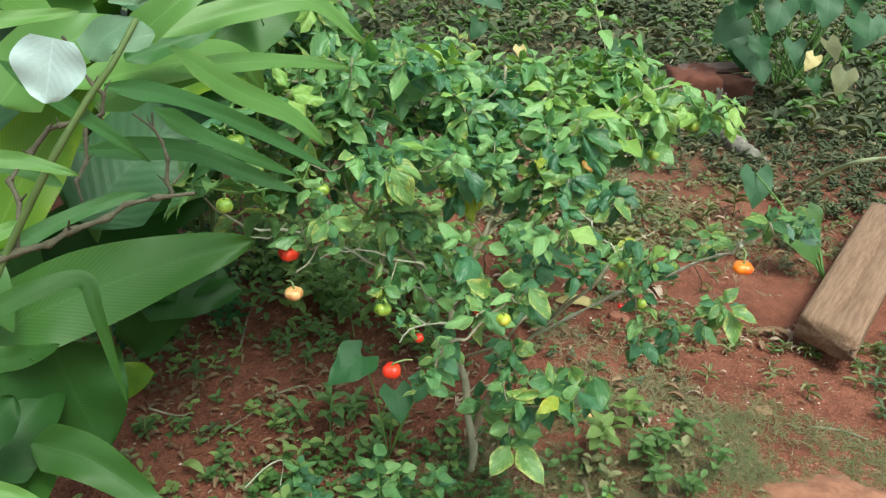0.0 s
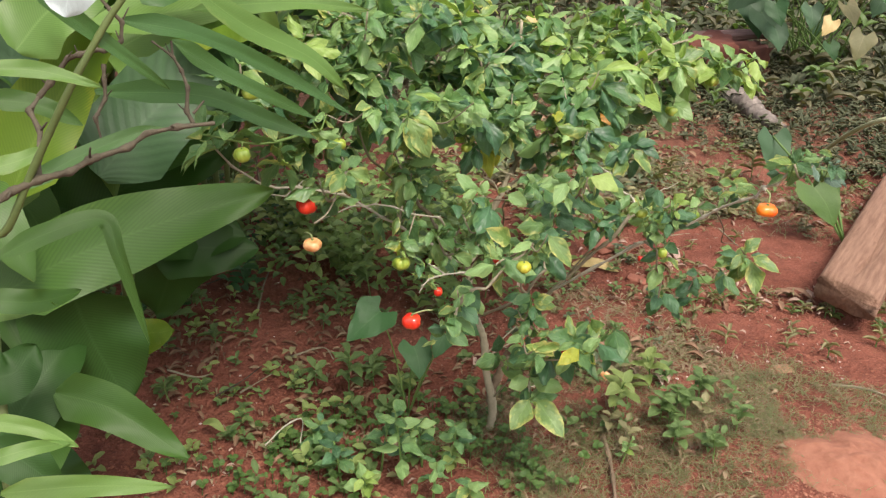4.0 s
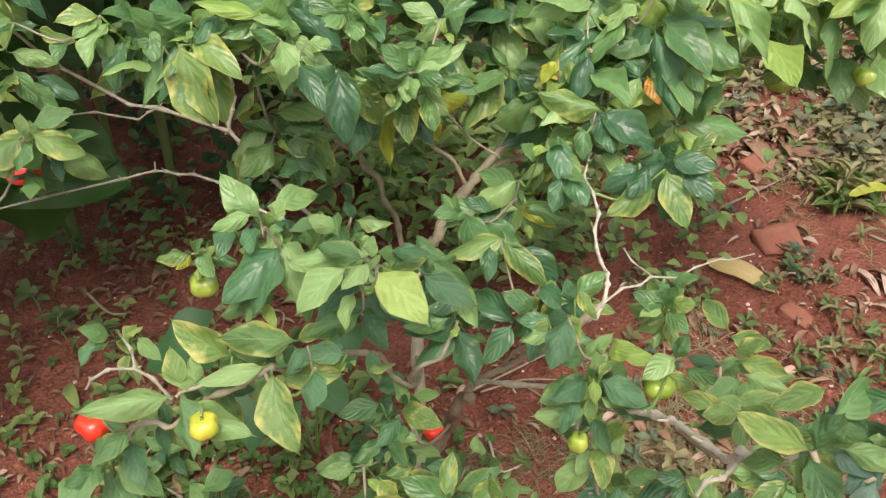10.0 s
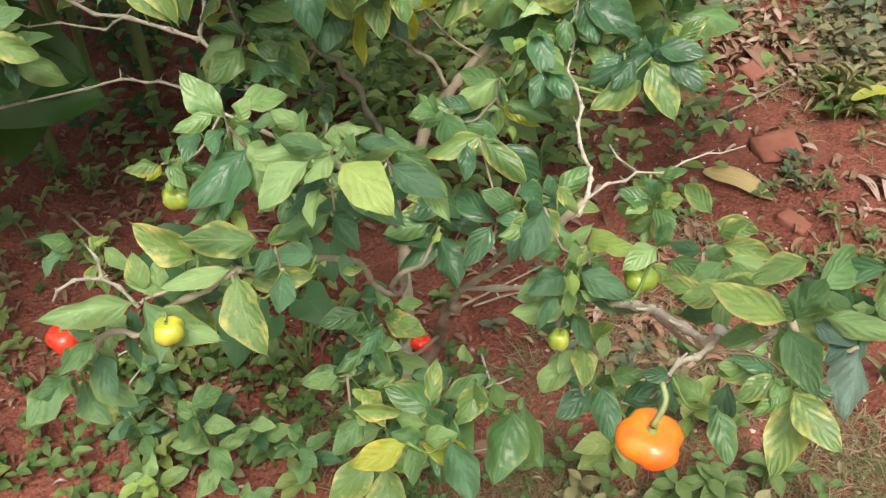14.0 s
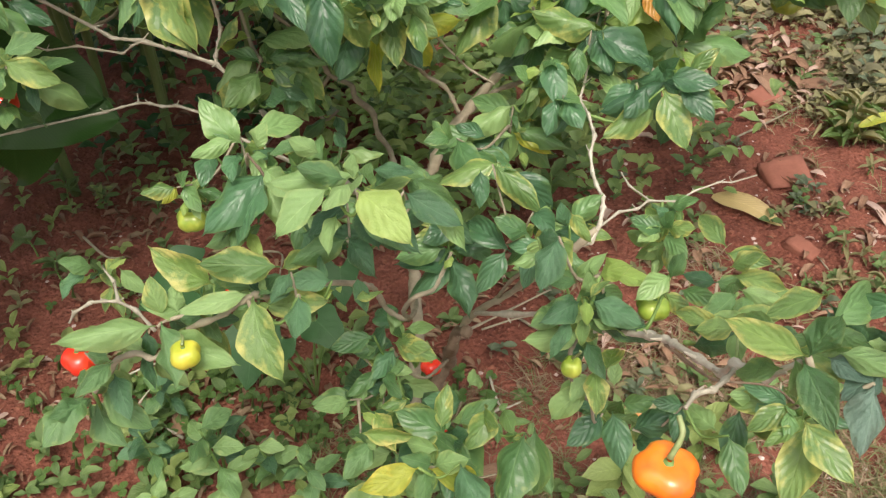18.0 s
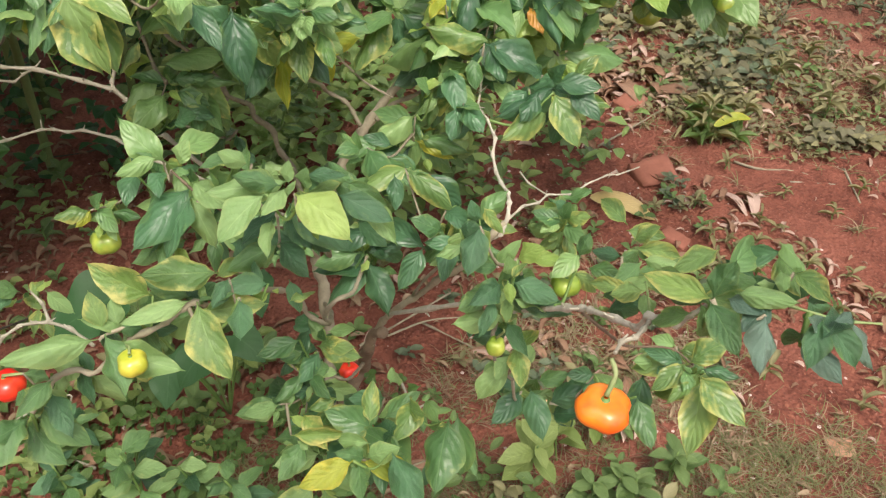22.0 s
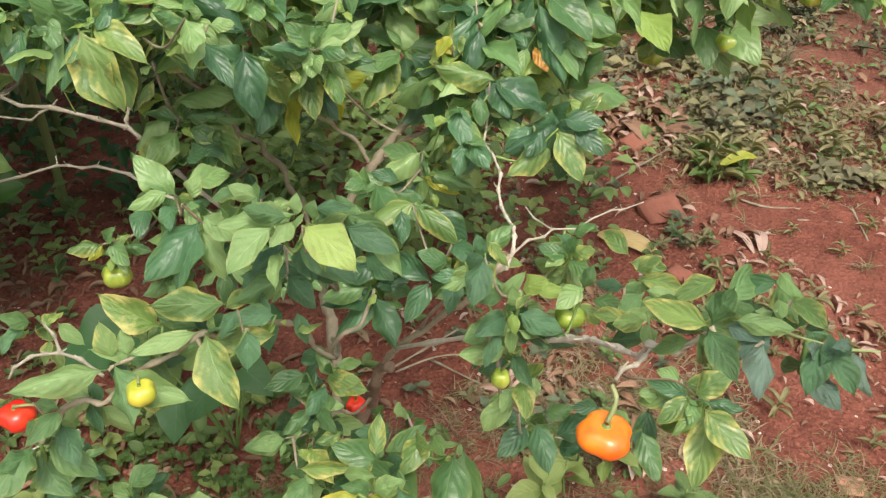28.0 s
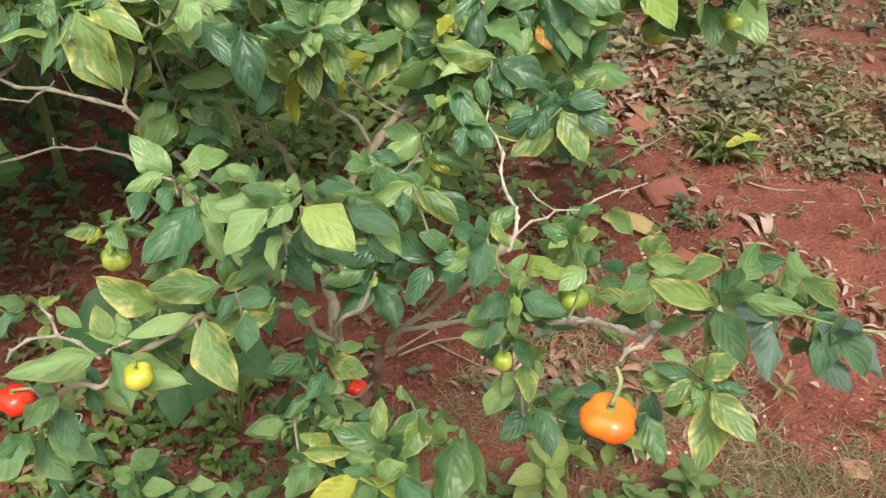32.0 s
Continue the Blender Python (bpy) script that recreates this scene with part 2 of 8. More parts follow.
def fruit_material(name, a, b):
    m, n, l, p = material(name)
    co = n.new("ShaderNodeTexCoord").outputs["Object"]
    big = grain(n, l, 38.0, 3.0, 0.5, co)
    fine = grain(n, l, 260.0, 2.0, 0.5, co)
    l.new(mix(n, l, ramp(n, l, big, (0.35, 0.0), (0.65, 1.0)), a, b), p.inputs["Base Color"])
    p.inputs["Roughness"].default_value = 0.33
    p.inputs["Specular IOR Level"].default_value = 0.5
    p.inputs["Coat Weight"].default_value = 0.3
    bump(n, l, p, maths(n, l, "ADD", big, maths(n, l, "MULTIPLY", fine, 0.1)), 0.25, 0.004)
    return m


FRUIT = {
    "orange": fruit_material("ripe_orange", (0.8, 0.12, 0.008), (0.9, 0.27, 0.02)),
    "red": fruit_material("ripe_red", (0.62, 0.018, 0.012), (0.82, 0.06, 0.02)),
    "green": fruit_material("unripe_green", (0.16, 0.31, 0.03), (0.36, 0.47, 0.07)),
    "yellow": fruit_material("turning_yellow", (0.3, 0.39, 0.03), (0.52, 0.52, 0.06)),
    "cream": fruit_material("dried_cream", (0.62, 0.25, 0.07), (0.76, 0.52, 0.24)),
}


# ---- tools for building ----
ORIGIN = {}


def thing(name, at, label, category, group="", kind=""):
    ob = new(name)
    ob.empty_display_size = 0.05
    ob.location = at
    ORIGIN[ob] = Vector(at)
    return tagged(ob, label, category, group, kind)


def mesh_of(name, verts, faces, uvs=None, mats=(), index=None, smooth=True):
    me = bpy.data.meshes.new(name)
    me.from_pydata([tuple(v) for v in verts], [], faces)
    if uvs is not None:
        layer = me.uv_layers.new(name="UVMap")
        loops = np.empty(len(me.loops), dtype=np.int32)
        me.loops.foreach_get("vertex_index", loops)
        layer.data.foreach_set("uv", np.asarray(uvs, dtype=np.float32)[loops].ravel())
    for m in mats:
        me.materials.append(m)
    if index is not None:
        me.polygons.foreach_set("material_index", np.asarray(index, dtype=np.int32))
    if smooth:
        me.polygons.foreach_set("use_smooth", np.ones(len(me.polygons), dtype=bool))
    me.update()
    return me


def part(name, verts, faces, mat, parent, label="", uvs=None, smooth=True):
    """One mesh under a thing or a part; verts in world places."""
    o = ORIGIN[parent]
    ob = new(name, mesh_of(name, np.asarray(verts, float) - np.array(o), faces, uvs, (mat,), None, smooth))
    ob.parent = parent
    ORIGIN[ob] = o
    return tagged(ob, label)


def spline(points, steps=5):
    """A smooth line through the points."""
    p = [np.array(q, float) for q in points]
    p = [2 * p[0] - p[1]] + p + [2 * p[-1] - p[-2]]
    line = []
    for a, b, c, d in zip(p, p[1:], p[2:], p[3:]):
        for k in range(steps):
            t = k / steps
            line.append(0.5 * (2 * b + (c - a) * t + (2 * a - 5 * b + 4 * c - d) * t * t + (3 * b - a - 3 * c + d) * t ** 3))
    line.append(p[-2])
    return np.array(line)


def tube(points, r0, r1, sides=7, steps=5, knobs=0.12, rng=None):
    """A tapering, knobbly tube along a smooth line: verts and faces."""
    line = spline(points, steps)
    rng = rng or random.Random(len(points))
    verts, faces = [], []
    side = np.array((0.31, 0.77, 0.55))
    for i, q in enumerate(line):
        d = line[min(i + 1, len(line) - 1)] - line[max(i - 1, 0)]
        d = d / (np.linalg.norm(d) + 1e-9)
        side = side - d * (side @ d)
        side = side / np.linalg.norm(side)
        up = np.cross(d, side)
        r = (r0 + (r1 - r0) * i / (len(line) - 1)) * (1 + knobs * rng.uniform(-1, 1.4))
        for k in range(sides):
            a = 2 * math.pi * k / sides
            verts.append(q + r * (math.cos(a) * side + math.sin(a) * up))
    for i in range(len(line) - 1):
        for k in range(sides):
            a, b = i * sides + k, i * sides + (k + 1) % sides
            faces.append((a, b, b + sides, a + sides))
    faces.append(tuple(range(sides))[::-1])
    faces.append(tuple(range(len(verts) - sides, len(verts))))
    return verts, faces


def blade_grid(profile, rows, cols, fold, curl, ripple, rng, quilt=0.0, veins=8.0, twist=0.0):
    """A leaf lying along +y from 0 to 1, half a unit to each side: verts, faces, uvs."""
    verts, uvs, faces = [], [], []
    ph, bend = rng.uniform(0, 6.3), rng.uniform(-0.05, 0.05)
    turn = twist * rng.choice((-1, 1))
    for i in range(rows + 1):
        s = i / rows
        w = profile(s)
        ca, sa = math.cos(turn * s), math.sin(turn * s)
        for j in range(cols + 1):
            u = 2 * j / cols - 1
            x = 0.5 * w * u * (1 + 0.06 * math.sin(13 * s + ph + 2 * u))
            z = fold * abs(u) ** 1.6 * w + quilt * w * math.cos(6.283 * veins * (s - 0.45 * abs(u) * w)) * (1 - 0.6 * u * u) * abs(u) ** 0.5 + ripple * w * math.sin(11 * s + ph + 2.2 * u) * abs(u) ** 1.5
            x, z = x * ca - 0.5 * z * sa, z * ca + 2.0 * x * sa * 0.5
            verts.append((x + bend * math.sin(3 * s), s, z + 2.0 * curl * (s - s * s)))
            uvs.append((0.5 + 0.5 * u, s))
    for i in range(rows):
        for j in range(cols):
            a = i * (cols + 1) + j
            faces.append((a, a + 1, a + cols + 2, a + cols + 1))
    return np.array(verts), faces, np.array(uvs)


def pepper_profile(s):
    """Ovate with a rounded base on a short stalk, drawn out to a fine tip."""
    if s < 0.1:
        return 0.05
    q = (s - 0.1) / 0.9
    body = math.sin(math.pi * (q / 0.94) ** 0.74) ** 0.72 if q < 0.94 else 0.0
    return max(0.015, body, 0.9 * (1 - q) if q > 0.8 else 0.0)


def oval_profile(s):
    if s < 0.08:
        return 0.06
    q = (s - 0.08) / 0.92
    return max(0.02, math.sin(math.pi * q ** 0.85) ** 0.65)


def frame_of(base, tip, facing):
    """Axes of a leaf from base to tip, its upper face turned as far as it can towards facing."""
    y = Vector(tip) - Vector(base)
    length = y.length
    y = y.normalized()
    n = Vector(facing)
    n = (n - y * n.dot(y))
    if n.length < 1e-4:
        n = Vector((1, 0, 0))
    n.normalize()
    x = y.cross(n)
    return x, y, n, length


SHAPES = []
shape_rng = random.Random(4)
for k in range(14):
    SHAPES.append(blade_grid(pepper_profile, 18, 6, shape_rng.uniform(-0.2, 0.2), shape_rng.uniform(0.02, 0.26), shape_rng.uniform(0.03, 0.1), shape_rng, 0.024, 4.5, shape_rng.uniform(0.0, 0.5)))
LEAF_MESH = {}


def leaf_mesh(k, kind):
    if (k, kind) not in LEAF_MESH:
        v, fc, uv = SHAPES[k]
        LEAF_MESH[k, kind] = mesh_of("leaf", v, fc, uv, (LEAF[kind],))
    return LEAF_MESH[k, kind]


class Foliage:
    """Collects leaves of one plant: those nearest the path's side become parts, the rest one mesh."""

    def __init__(self, seed):
        self.items, self.rng = [], random.Random(seed)

    def leaf(self, base, tip, width, kind, facing=None):
        if facing is None:
            facing = (self.rng.uniform(-0.35, 0.35) + 0.1, -0.75 + self.rng.uniform(-0.3, 0.3), 0.85)
        x, y, n, length = frame_of(base, tip, facing)
        m = Matrix((x * width, y * length, n * length)).transposed().to_4x4()
        m.translation = Vector(base)
        self.items.append((m, self.rng.randrange(len(SHAPES)), kind))

    def rosette(self, at, way, count, size, kinds):
        """Leaves round the end of a shoot."""
        rng, way = self.rng, Vector(way).normalized()
        side = way.cross(Vector((0.3, 0.2, 0.9))).normalized()
        other = way.cross(side)
        turn = rng.uniform(0, 6.3)
        for i in range(count):
            a = turn + i * 2.4
            rise = rng.uniform(-0.35, 0.45) + 0.5 * (i / count)
            out = (side * math.cos(a) + other * math.sin(a)) + way * rise
            out.normalize()
            out.z -= rng.uniform(0.1, 0.75)
            out.normalize()
            big = size * rng.uniform(0.6, 1.15) * (1.0 - 0.4 * i / count)
            base = Vector(at) - way * (0.045 * (1 - i / count) * rng.uniform(0.3, 1.2)) + out * 0.006
            facing = way * 0.5 + Vector((rng.uniform(-0.4, 0.4), rng.uniform(-0.6, 0.2), 0.9))
            self.leaf(base, base + out * 1.12 * big, big * rng.uniform(0.4, 0.52), rng.choice(kinds), facing)

    def build(self, parent, parts=300, name="leaf"):
        o = Matrix.Translation(-ORIGIN[parent])
        items = sorted(self.items, key=lambda it: it[0].translation.y)
        for m, k, kind in items[:parts]:
            ob = new(name, leaf_mesh(k, kind))
            ob.parent = parent
            ob.matrix_basis = o @ m
        rest = items[parts:]
        if rest:
            join_leaves("foliage", [(o @ m, k, kind) for m, k, kind in rest], parent)


def join_leaves(name, items, parent=None, shapes=None, mats=None):
    """Many leaves as one mesh."""
    shapes, mats = shapes or SHAPES, mats or LEAF
    kinds = sorted({it[2] for it in items})
    verts, faces, uvs, index, start = [], [], [], [], 0
    for m, k, kind in items:
        v, fc, uv = shapes[k]
        a = np.array(m)
        verts.append(v @ a[:3, :3].T + a[:3, 3])
        uvs.append(uv)
        faces.extend([tuple(start + q for q in f) for f in fc])
        index.extend([kinds.index(kind)] * len(fc))
        start += len(v)
    me = mesh_of(name, np.concatenate(verts), faces, np.concatenate(uvs), [mats[k] for k in kinds], index)
    ob = new(name, me)
    if parent is not None:
        ob.parent = parent
    ob["kind"] = "stuff"
    return ob


# ---- ground ----
def ground_height(x, y):
    v = Vector((x, y, 0.0))
    return 0.03 * noise.noise(v * 0.7) + 0.012 * noise.noise(v * 3.1 + Vector((5, 1, 0))) + 0.005 * noise.noise(v * 11.0) + 0.0035 * noise.noise(v * 31.0) + 0.002 * noise.noise(v * 70.0)


def make_ground():
    def axis(lo, hi, near, step):
        """Close lines over the garden, ever wider ones towards the horizon."""
        mid = list(np.arange(near[0], near[1], step))
        a, g = [], step
        x = near[1]
        while x < hi:
            a.append(x)
            g *= 1.16
            x += g
        b, g = [], step
        x = near[0]
        while x > lo:
            g *= 1.16
            x -= g
            b.append(x)
        return b[::-1] + mid + a + [hi]

    xs, ys = axis(-60, 60, (-1.7, 2.3), 0.02), axis(-40, 90, (-1.1, 3.0), 0.02)
    verts = [(x, y, ground_height(x, y)) for y in ys for x in xs]
    w = len(xs)
    faces = [(j * w + i, j * w + i + 1, (j + 1) * w + i + 1, (j + 1) * w + i) for j in range(len(ys) - 1) for i in range(w - 1)]
    ob = new("ground", mesh_of("ground", verts, faces, None, (SOIL,)))
    return tagged(ob, "bare red earth trodden into a path", "ground", kind="structure")


make_ground()

# ---- the pepper bush ----
bush = thing("pepper_bush", (-0.047, -0.28, 0.0), "bonnet pepper bush with mottled green leaves in red soil", "pepper plant")
green = Foliage(11)

NODES = []


def leaf(base, tip, width, kind):
    """A leaf in its place, with smaller ones about the same node."""
    gap = (1.75 * width) ** 2 - (Vector(tip) - Vector(base)).length_squared
    if gap > 0:
        tip = Vector(tip) + Vector((0.2, -0.6, 0.2)) * gap ** 0.5
    tip = Vector(base).lerp(Vector(tip), 1.1)
    green.leaf(base, tip, min(width, 0.56 * (tip - Vector(base)).length), kind)
    NODES.append(base)
    rng, long = green.rng, (Vector(tip) - Vector(base)).length
    for k in range(rng.choice((1, 1, 2, 2) if base[1] < -0.4 else (2, 2, 3, 3))):
        out = Vector((rng.uniform(-1, 1), rng.uniform(-0.6, 0.7), rng.uniform(-1.1, 0.3))).normalized()
        ln = max(0.04, min(0.09, long * rng.uniform(0.65, 1.1)))
        at = Vector(base) + Vector((rng.uniform(-0.012, 0.012), rng.uniform(0.005, 0.05), rng.uniform(-0.045, 0.0)))
        green.leaf(at, at + out * 1.15 * ln, 1.15 * ln * rng.uniform(0.38, 0.46), rng.choice((kind, kind, "g", "d", "l", "m")), (out.x * 0.3 + 0.1, -0.6, 0.8))


LINES = []


def gnarled(points, r0, r1, rng):
    """A bare twig: straight between swollen joints, with stubs of broken spurs."""
    pts = []
    for a, b in zip(points, points[1:]):
        a, b = np.array(a, float), np.array(b, float)
        gap = np.linalg.norm(b - a)
        pts.append(a)
        if gap > 0.035:
            pts.append(a + (b - a) * rng.uniform(0.4, 0.6) + np.array((rng.uniform(-1, 1), rng.uniform(-1, 1), rng.uniform(-1, 1))) * min(0.009, 0.15 * gap))
    pts.append(np.array(points[-1], float))
    line, sizes, n = [], [], len(pts) - 1
    for i, p in enumerate(pts):
        r = r0 + (r1 - r0) * i / n
        if i:
            line.append(p + 0.3 * (pts[i - 1] - p))
            sizes.append(0.9 * r)
        line.append(p)
        sizes.append(r * rng.uniform(1.25, 1.7) if 0 < i < n else r)
        if i < n:
            line.append(p + 0.3 * (pts[i + 1] - p))
            sizes.append(0.95 * r)
    verts, faces = tube(line, r0, r1, 8, 3, 0.12)
    # swell the rings round each joint
    fine = spline(line, 3)
    for k, q in enumerate(fine):
        at = k / 3
        i = min(int(at), len(sizes) - 2)
        size = sizes[i] + (sizes[i + 1] - sizes[i]) * (at - i)
        want = size / (r0 + (r1 - r0) * k / (len(fine) - 1))
        for j in range(8):
            verts[8 * k + j] = q + (verts[8 * k + j] - q) * want
    for p in pts[1:-1]:
        if rng.random() < 0.75:
            way = np.array((rng.uniform(-1, 1), rng.uniform(-0.8, 0.4), rng.uniform(0.1, 1)))
            way = way / np.linalg.norm(way)
            ln = rng.uniform(2.5, 6) * r0
            sv, sf = tube([p, p + 0.6 * ln * way, p + ln * way + (0.001, 0, 0.001)], 0.75 * r1, 0.35 * r1, 5, 2, 0.2)
            start = len(verts)
            verts = list(verts) + list(sv)
            faces = list(faces) + [tuple(start + q for q in fc) for fc in sf]
    return verts, faces


def limb(points, r0, r1, mat=None, name="branch"):
    rng, bent = random.Random(len(LINES)), [Vector(points[0])]
    for a, b in zip(points, points[1:]):
        gap = (Vector(b) - Vector(a)).length
        if gap > 0.04:
            kink = Vector((rng.uniform(-1, 1), rng.uniform(-1, 1), rng.uniform(-1, 1))) * min(0.011, 0.15 * gap)
            bent.append((Vector(a) + Vector(b)) * 0.5 + kink)
        bent.append(Vector(b))
    if mat is PALE_BARK:
        v, f = gnarled(points, r0, r1, rng)
    else:
        v, f = tube(bent, r0, r1, 9, 5, 0.12 if name == "trunk" else 0.24)
    LINES.extend(spline(bent, 3))
    return part(name, v, f, mat or BARK, bush)


leaf((-0.312, -0.391, 1.051), (-0.267, -0.411, 0.959), 0.059, "m")
leaf((-0.336, -0.405, 1.064), (-0.336, -0.454, 0.988), 0.027, "g")
leaf((-0.349, -0.415, 0.970), (-0.347, -0.395, 0.997), 0.036, "g")
leaf((-0.341, -0.410, 1.065), (-0.330, -0.416, 1.037), 0.024, "g")
leaf((-0.142, -0.399, 1.101), (-0.121, -0.403, 1.069), 0.042, "l")
leaf((-0.131, -0.322, 1.029), (-0.098, -0.351, 0.949), 0.044, "d")
leaf((-0.119, -0.307, 1.020), (-0.093, -0.319, 0.974), 0.031, "g")
leaf((-0.106, -0.200, 0.924), (-0.086, -0.243, 0.842), 0.040, "y")
leaf((-0.129, -0.241, 0.921), (-0.126, -0.270, 0.874), 0.037, "d")
leaf((-0.067, -0.232, 0.965), (-0.044, -0.257, 0.907), 0.040, "m")
leaf((-0.065, -0.285, 1.003), (-0.097, -0.291, 1.025), 0.034, "g")
leaf((-0.040, -0.265, 1.016), (-0.032, -0.277, 0.988), 0.028, "l")
leaf((-0.037, -0.262, 1.019), (0.005, -0.227, 1.049), 0.042, "l")
leaf((-0.087, -0.289, 1.018), (-0.041, -0.269, 1.009), 0.028, "g")
leaf((-0.302, -0.235, 0.833), (-0.346, -0.259, 0.847), 0.027, "g")
leaf((-0.295, -0.228, 0.836), (-0.255, -0.200, 0.835), 0.026, "g")
leaf((-0.289, -0.235, 0.820), (-0.242, -0.218, 0.798), 0.032, "g")
leaf((-0.299, -0.244, 0.818), (-0.325, -0.288, 0.787), 0.044, "l")
leaf((-0.281, -0.217, 0.838), (-0.212, -0.181, 0.823), 0.024, "g")
leaf((-0.277, -0.245, 0.795), (-0.233, -0.226, 0.779), 0.027, "d")
leaf((-0.124, -0.503, 0.905), (-0.175, -0.503, 0.954), 0.037, "l")
leaf((-0.110, -0.497, 0.900), (-0.104, -0.469, 0.927), 0.027, "l")
leaf((-0.148, -0.481, 0.898), (-0.187, -0.497, 0.917), 0.019, "d")
leaf((0.003, -0.536, 0.971), (-0.031, -0.565, 0.963), 0.022, "g")
leaf((0.014, -0.538, 0.961), (-0.015, -0.541, 0.978), 0.023, "l")
leaf((-0.124, -0.518, 0.923), (-0.158, -0.556, 0.913), 0.022, "l")
leaf((-0.315, -0.454, 0.736), (-0.350, -0.489, 0.737), 0.024, "m")
leaf((-0.312, -0.450, 0.738), (-0.302, -0.420, 0.758), 0.031, "g")
leaf((-0.314, -0.454, 0.736), (-0.325, -0.480, 0.722), 0.015, "y")
leaf((-0.309, -0.447, 0.737), (-0.274, -0.443, 0.710), 0.033, "g")
leaf((-0.090, -0.510, 0.880), (-0.126, -0.580, 0.838), 0.054, "d")
leaf((-0.082, -0.524, 0.877), (-0.089, -0.584, 0.824), 0.045, "d")
leaf((-0.177, -0.502, 0.873), (-0.174, -0.523, 0.847), 0.027, "d")
leaf((-0.055, -0.554, 0.928), (-0.014, -0.546, 0.907), 0.033, "l")
leaf((-0.124, -0.517, 0.901), (-0.115, -0.527, 0.882), 0.028, "d")
leaf((-0.109, -0.553, 0.833), (-0.105, -0.583, 0.803), 0.024, "g")
leaf((0.079, -0.616, 0.993), (0.050, -0.666, 0.959), 0.033, "l")
leaf((0.121, -0.631, 1.015), (0.178, -0.630, 0.985), 0.042, "L")
leaf((0.091, -0.604, 0.998), (0.048, -0.620, 1.010), 0.026, "g")
leaf((0.106, -0.613, 1.011), (0.102, -0.599, 1.031), 0.015, "l")
leaf((0.123, -0.609, 1.006), (0.121, -0.592, 1.028), 0.024, "g")
leaf((0.096, -0.604, 0.996), (0.082, -0.625, 0.981), 0.023, "l")
leaf((0.062, -0.572, 0.881), (0.019, -0.616, 0.865), 0.030, "g")
leaf((0.062, -0.570, 0.883), (0.101, -0.574, 0.858), 0.033, "d")
leaf((0.051, -0.549, 0.911), (0.027, -0.583, 0.891), 0.031, "d")
leaf((0.065, -0.542, 0.910), (0.096, -0.548, 0.887), 0.040, "d")
leaf((0.076, -0.533, 0.880), (0.109, -0.534, 0.863), 0.026, "d")
leaf((-0.043, -0.680, 0.861), (-0.103, -0.689, 0.901), 0.042, "M")
leaf((-0.007, -0.661, 0.852), (-0.053, -0.673, 0.874), 0.023, "g")
leaf((0.007, -0.680, 0.871), (-0.046, -0.731, 0.867), 0.022, "l")
leaf((-0.075, -0.731, 0.846), (-0.098, -0.713, 0.877), 0.024, "m")
leaf((-0.064, -0.721, 0.845), (-0.076, -0.701, 0.869), 0.020, "l")
leaf((0.018, -0.674, 0.869), (0.011, -0.659, 0.887), 0.016, "l")
leaf((0.035, -0.706, 0.904), (0.086, -0.743, 0.847), 0.042, "m")
leaf((0.060, -0.667, 0.879), (0.073, -0.684, 0.858), 0.028, "d")
leaf((0.036, -0.645, 0.883), (0.030, -0.669, 0.866), 0.020, "d")
leaf((0.072, -0.623, 0.866), (0.032, -0.647, 0.869), 0.026, "d")
leaf((-0.242, -0.678, 0.799), (-0.267, -0.683, 0.819), 0.028, "g")
leaf((-0.245, -0.684, 0.798), (-0.252, -0.713, 0.783), 0.022, "d")
leaf((-0.234, -0.673, 0.796), (-0.234, -0.658, 0.807), 0.019, "l")
leaf((-0.078, -0.742, 0.840), (-0.144, -0.809, 0.849), 0.033, "l")
leaf((-0.058, -0.749, 0.863), (-0.021, -0.774, 0.821), 0.038, "g")
leaf((-0.064, -0.724, 0.842), (-0.042, -0.705, 0.841), 0.019, "g")
leaf((-0.128, -0.773, 0.787), (-0.142, -0.813, 0.774), 0.027, "g")
leaf((-0.160, -0.780, 0.793), (-0.136, -0.764, 0.784), 0.020, "g")
leaf((-0.152, -0.763, 0.741), (-0.117, -0.775, 0.710), 0.032, "d")
leaf((-0.167, -0.797, 0.734), (-0.173, -0.840, 0.716), 0.036, "g")
leaf((-0.185, -0.777, 0.690), (-0.136, -0.781, 0.654), 0.038, "g")
leaf((-0.142, -0.707, 0.769), (-0.110, -0.747, 0.721), 0.036, "d")
leaf((-0.166, -0.802, 0.757), (-0.162, -0.771, 0.772), 0.028, "g")
leaf((-0.161, -0.796, 0.730), (-0.180, -0.814, 0.734), 0.031, "g")
leaf((0.092, -0.163, 0.822), (0.035, -0.213, 0.780), 0.037, "l")
leaf((0.103, -0.180, 0.793), (0.178, -0.170, 0.777), 0.031, "g")
leaf((0.096, -0.174, 0.782), (0.158, -0.171, 0.761), 0.022, "y")
leaf((0.111, -0.088, 0.809), (0.106, -0.114, 0.772), 0.025, "g")
leaf((0.059, -0.284, 0.829), (0.095, -0.300, 0.790), 0.044, "g")
leaf((0.043, -0.269, 0.814), (0.011, -0.283, 0.814), 0.026, "g")
leaf((0.040, -0.272, 0.811), (0.031, -0.256, 0.839), 0.023, "g")
leaf((0.079, -0.230, 0.803), (0.036, -0.239, 0.814), 0.021, "d")
leaf((0.305, -0.186, 0.922), (0.352, -0.217, 0.865), 0.044, "m")
leaf((0.284, -0.183, 0.916), (0.264, -0.205, 0.884), 0.030, "d")
leaf((0.306, -0.179, 0.935), (0.366, -0.172, 0.936), 0.033, "d")
leaf((0.324, -0.181, 0.927), (0.372, -0.194, 0.899), 0.033, "d")
leaf((0.295, -0.163, 0.928), (0.305, -0.148, 0.953), 0.033, "d")
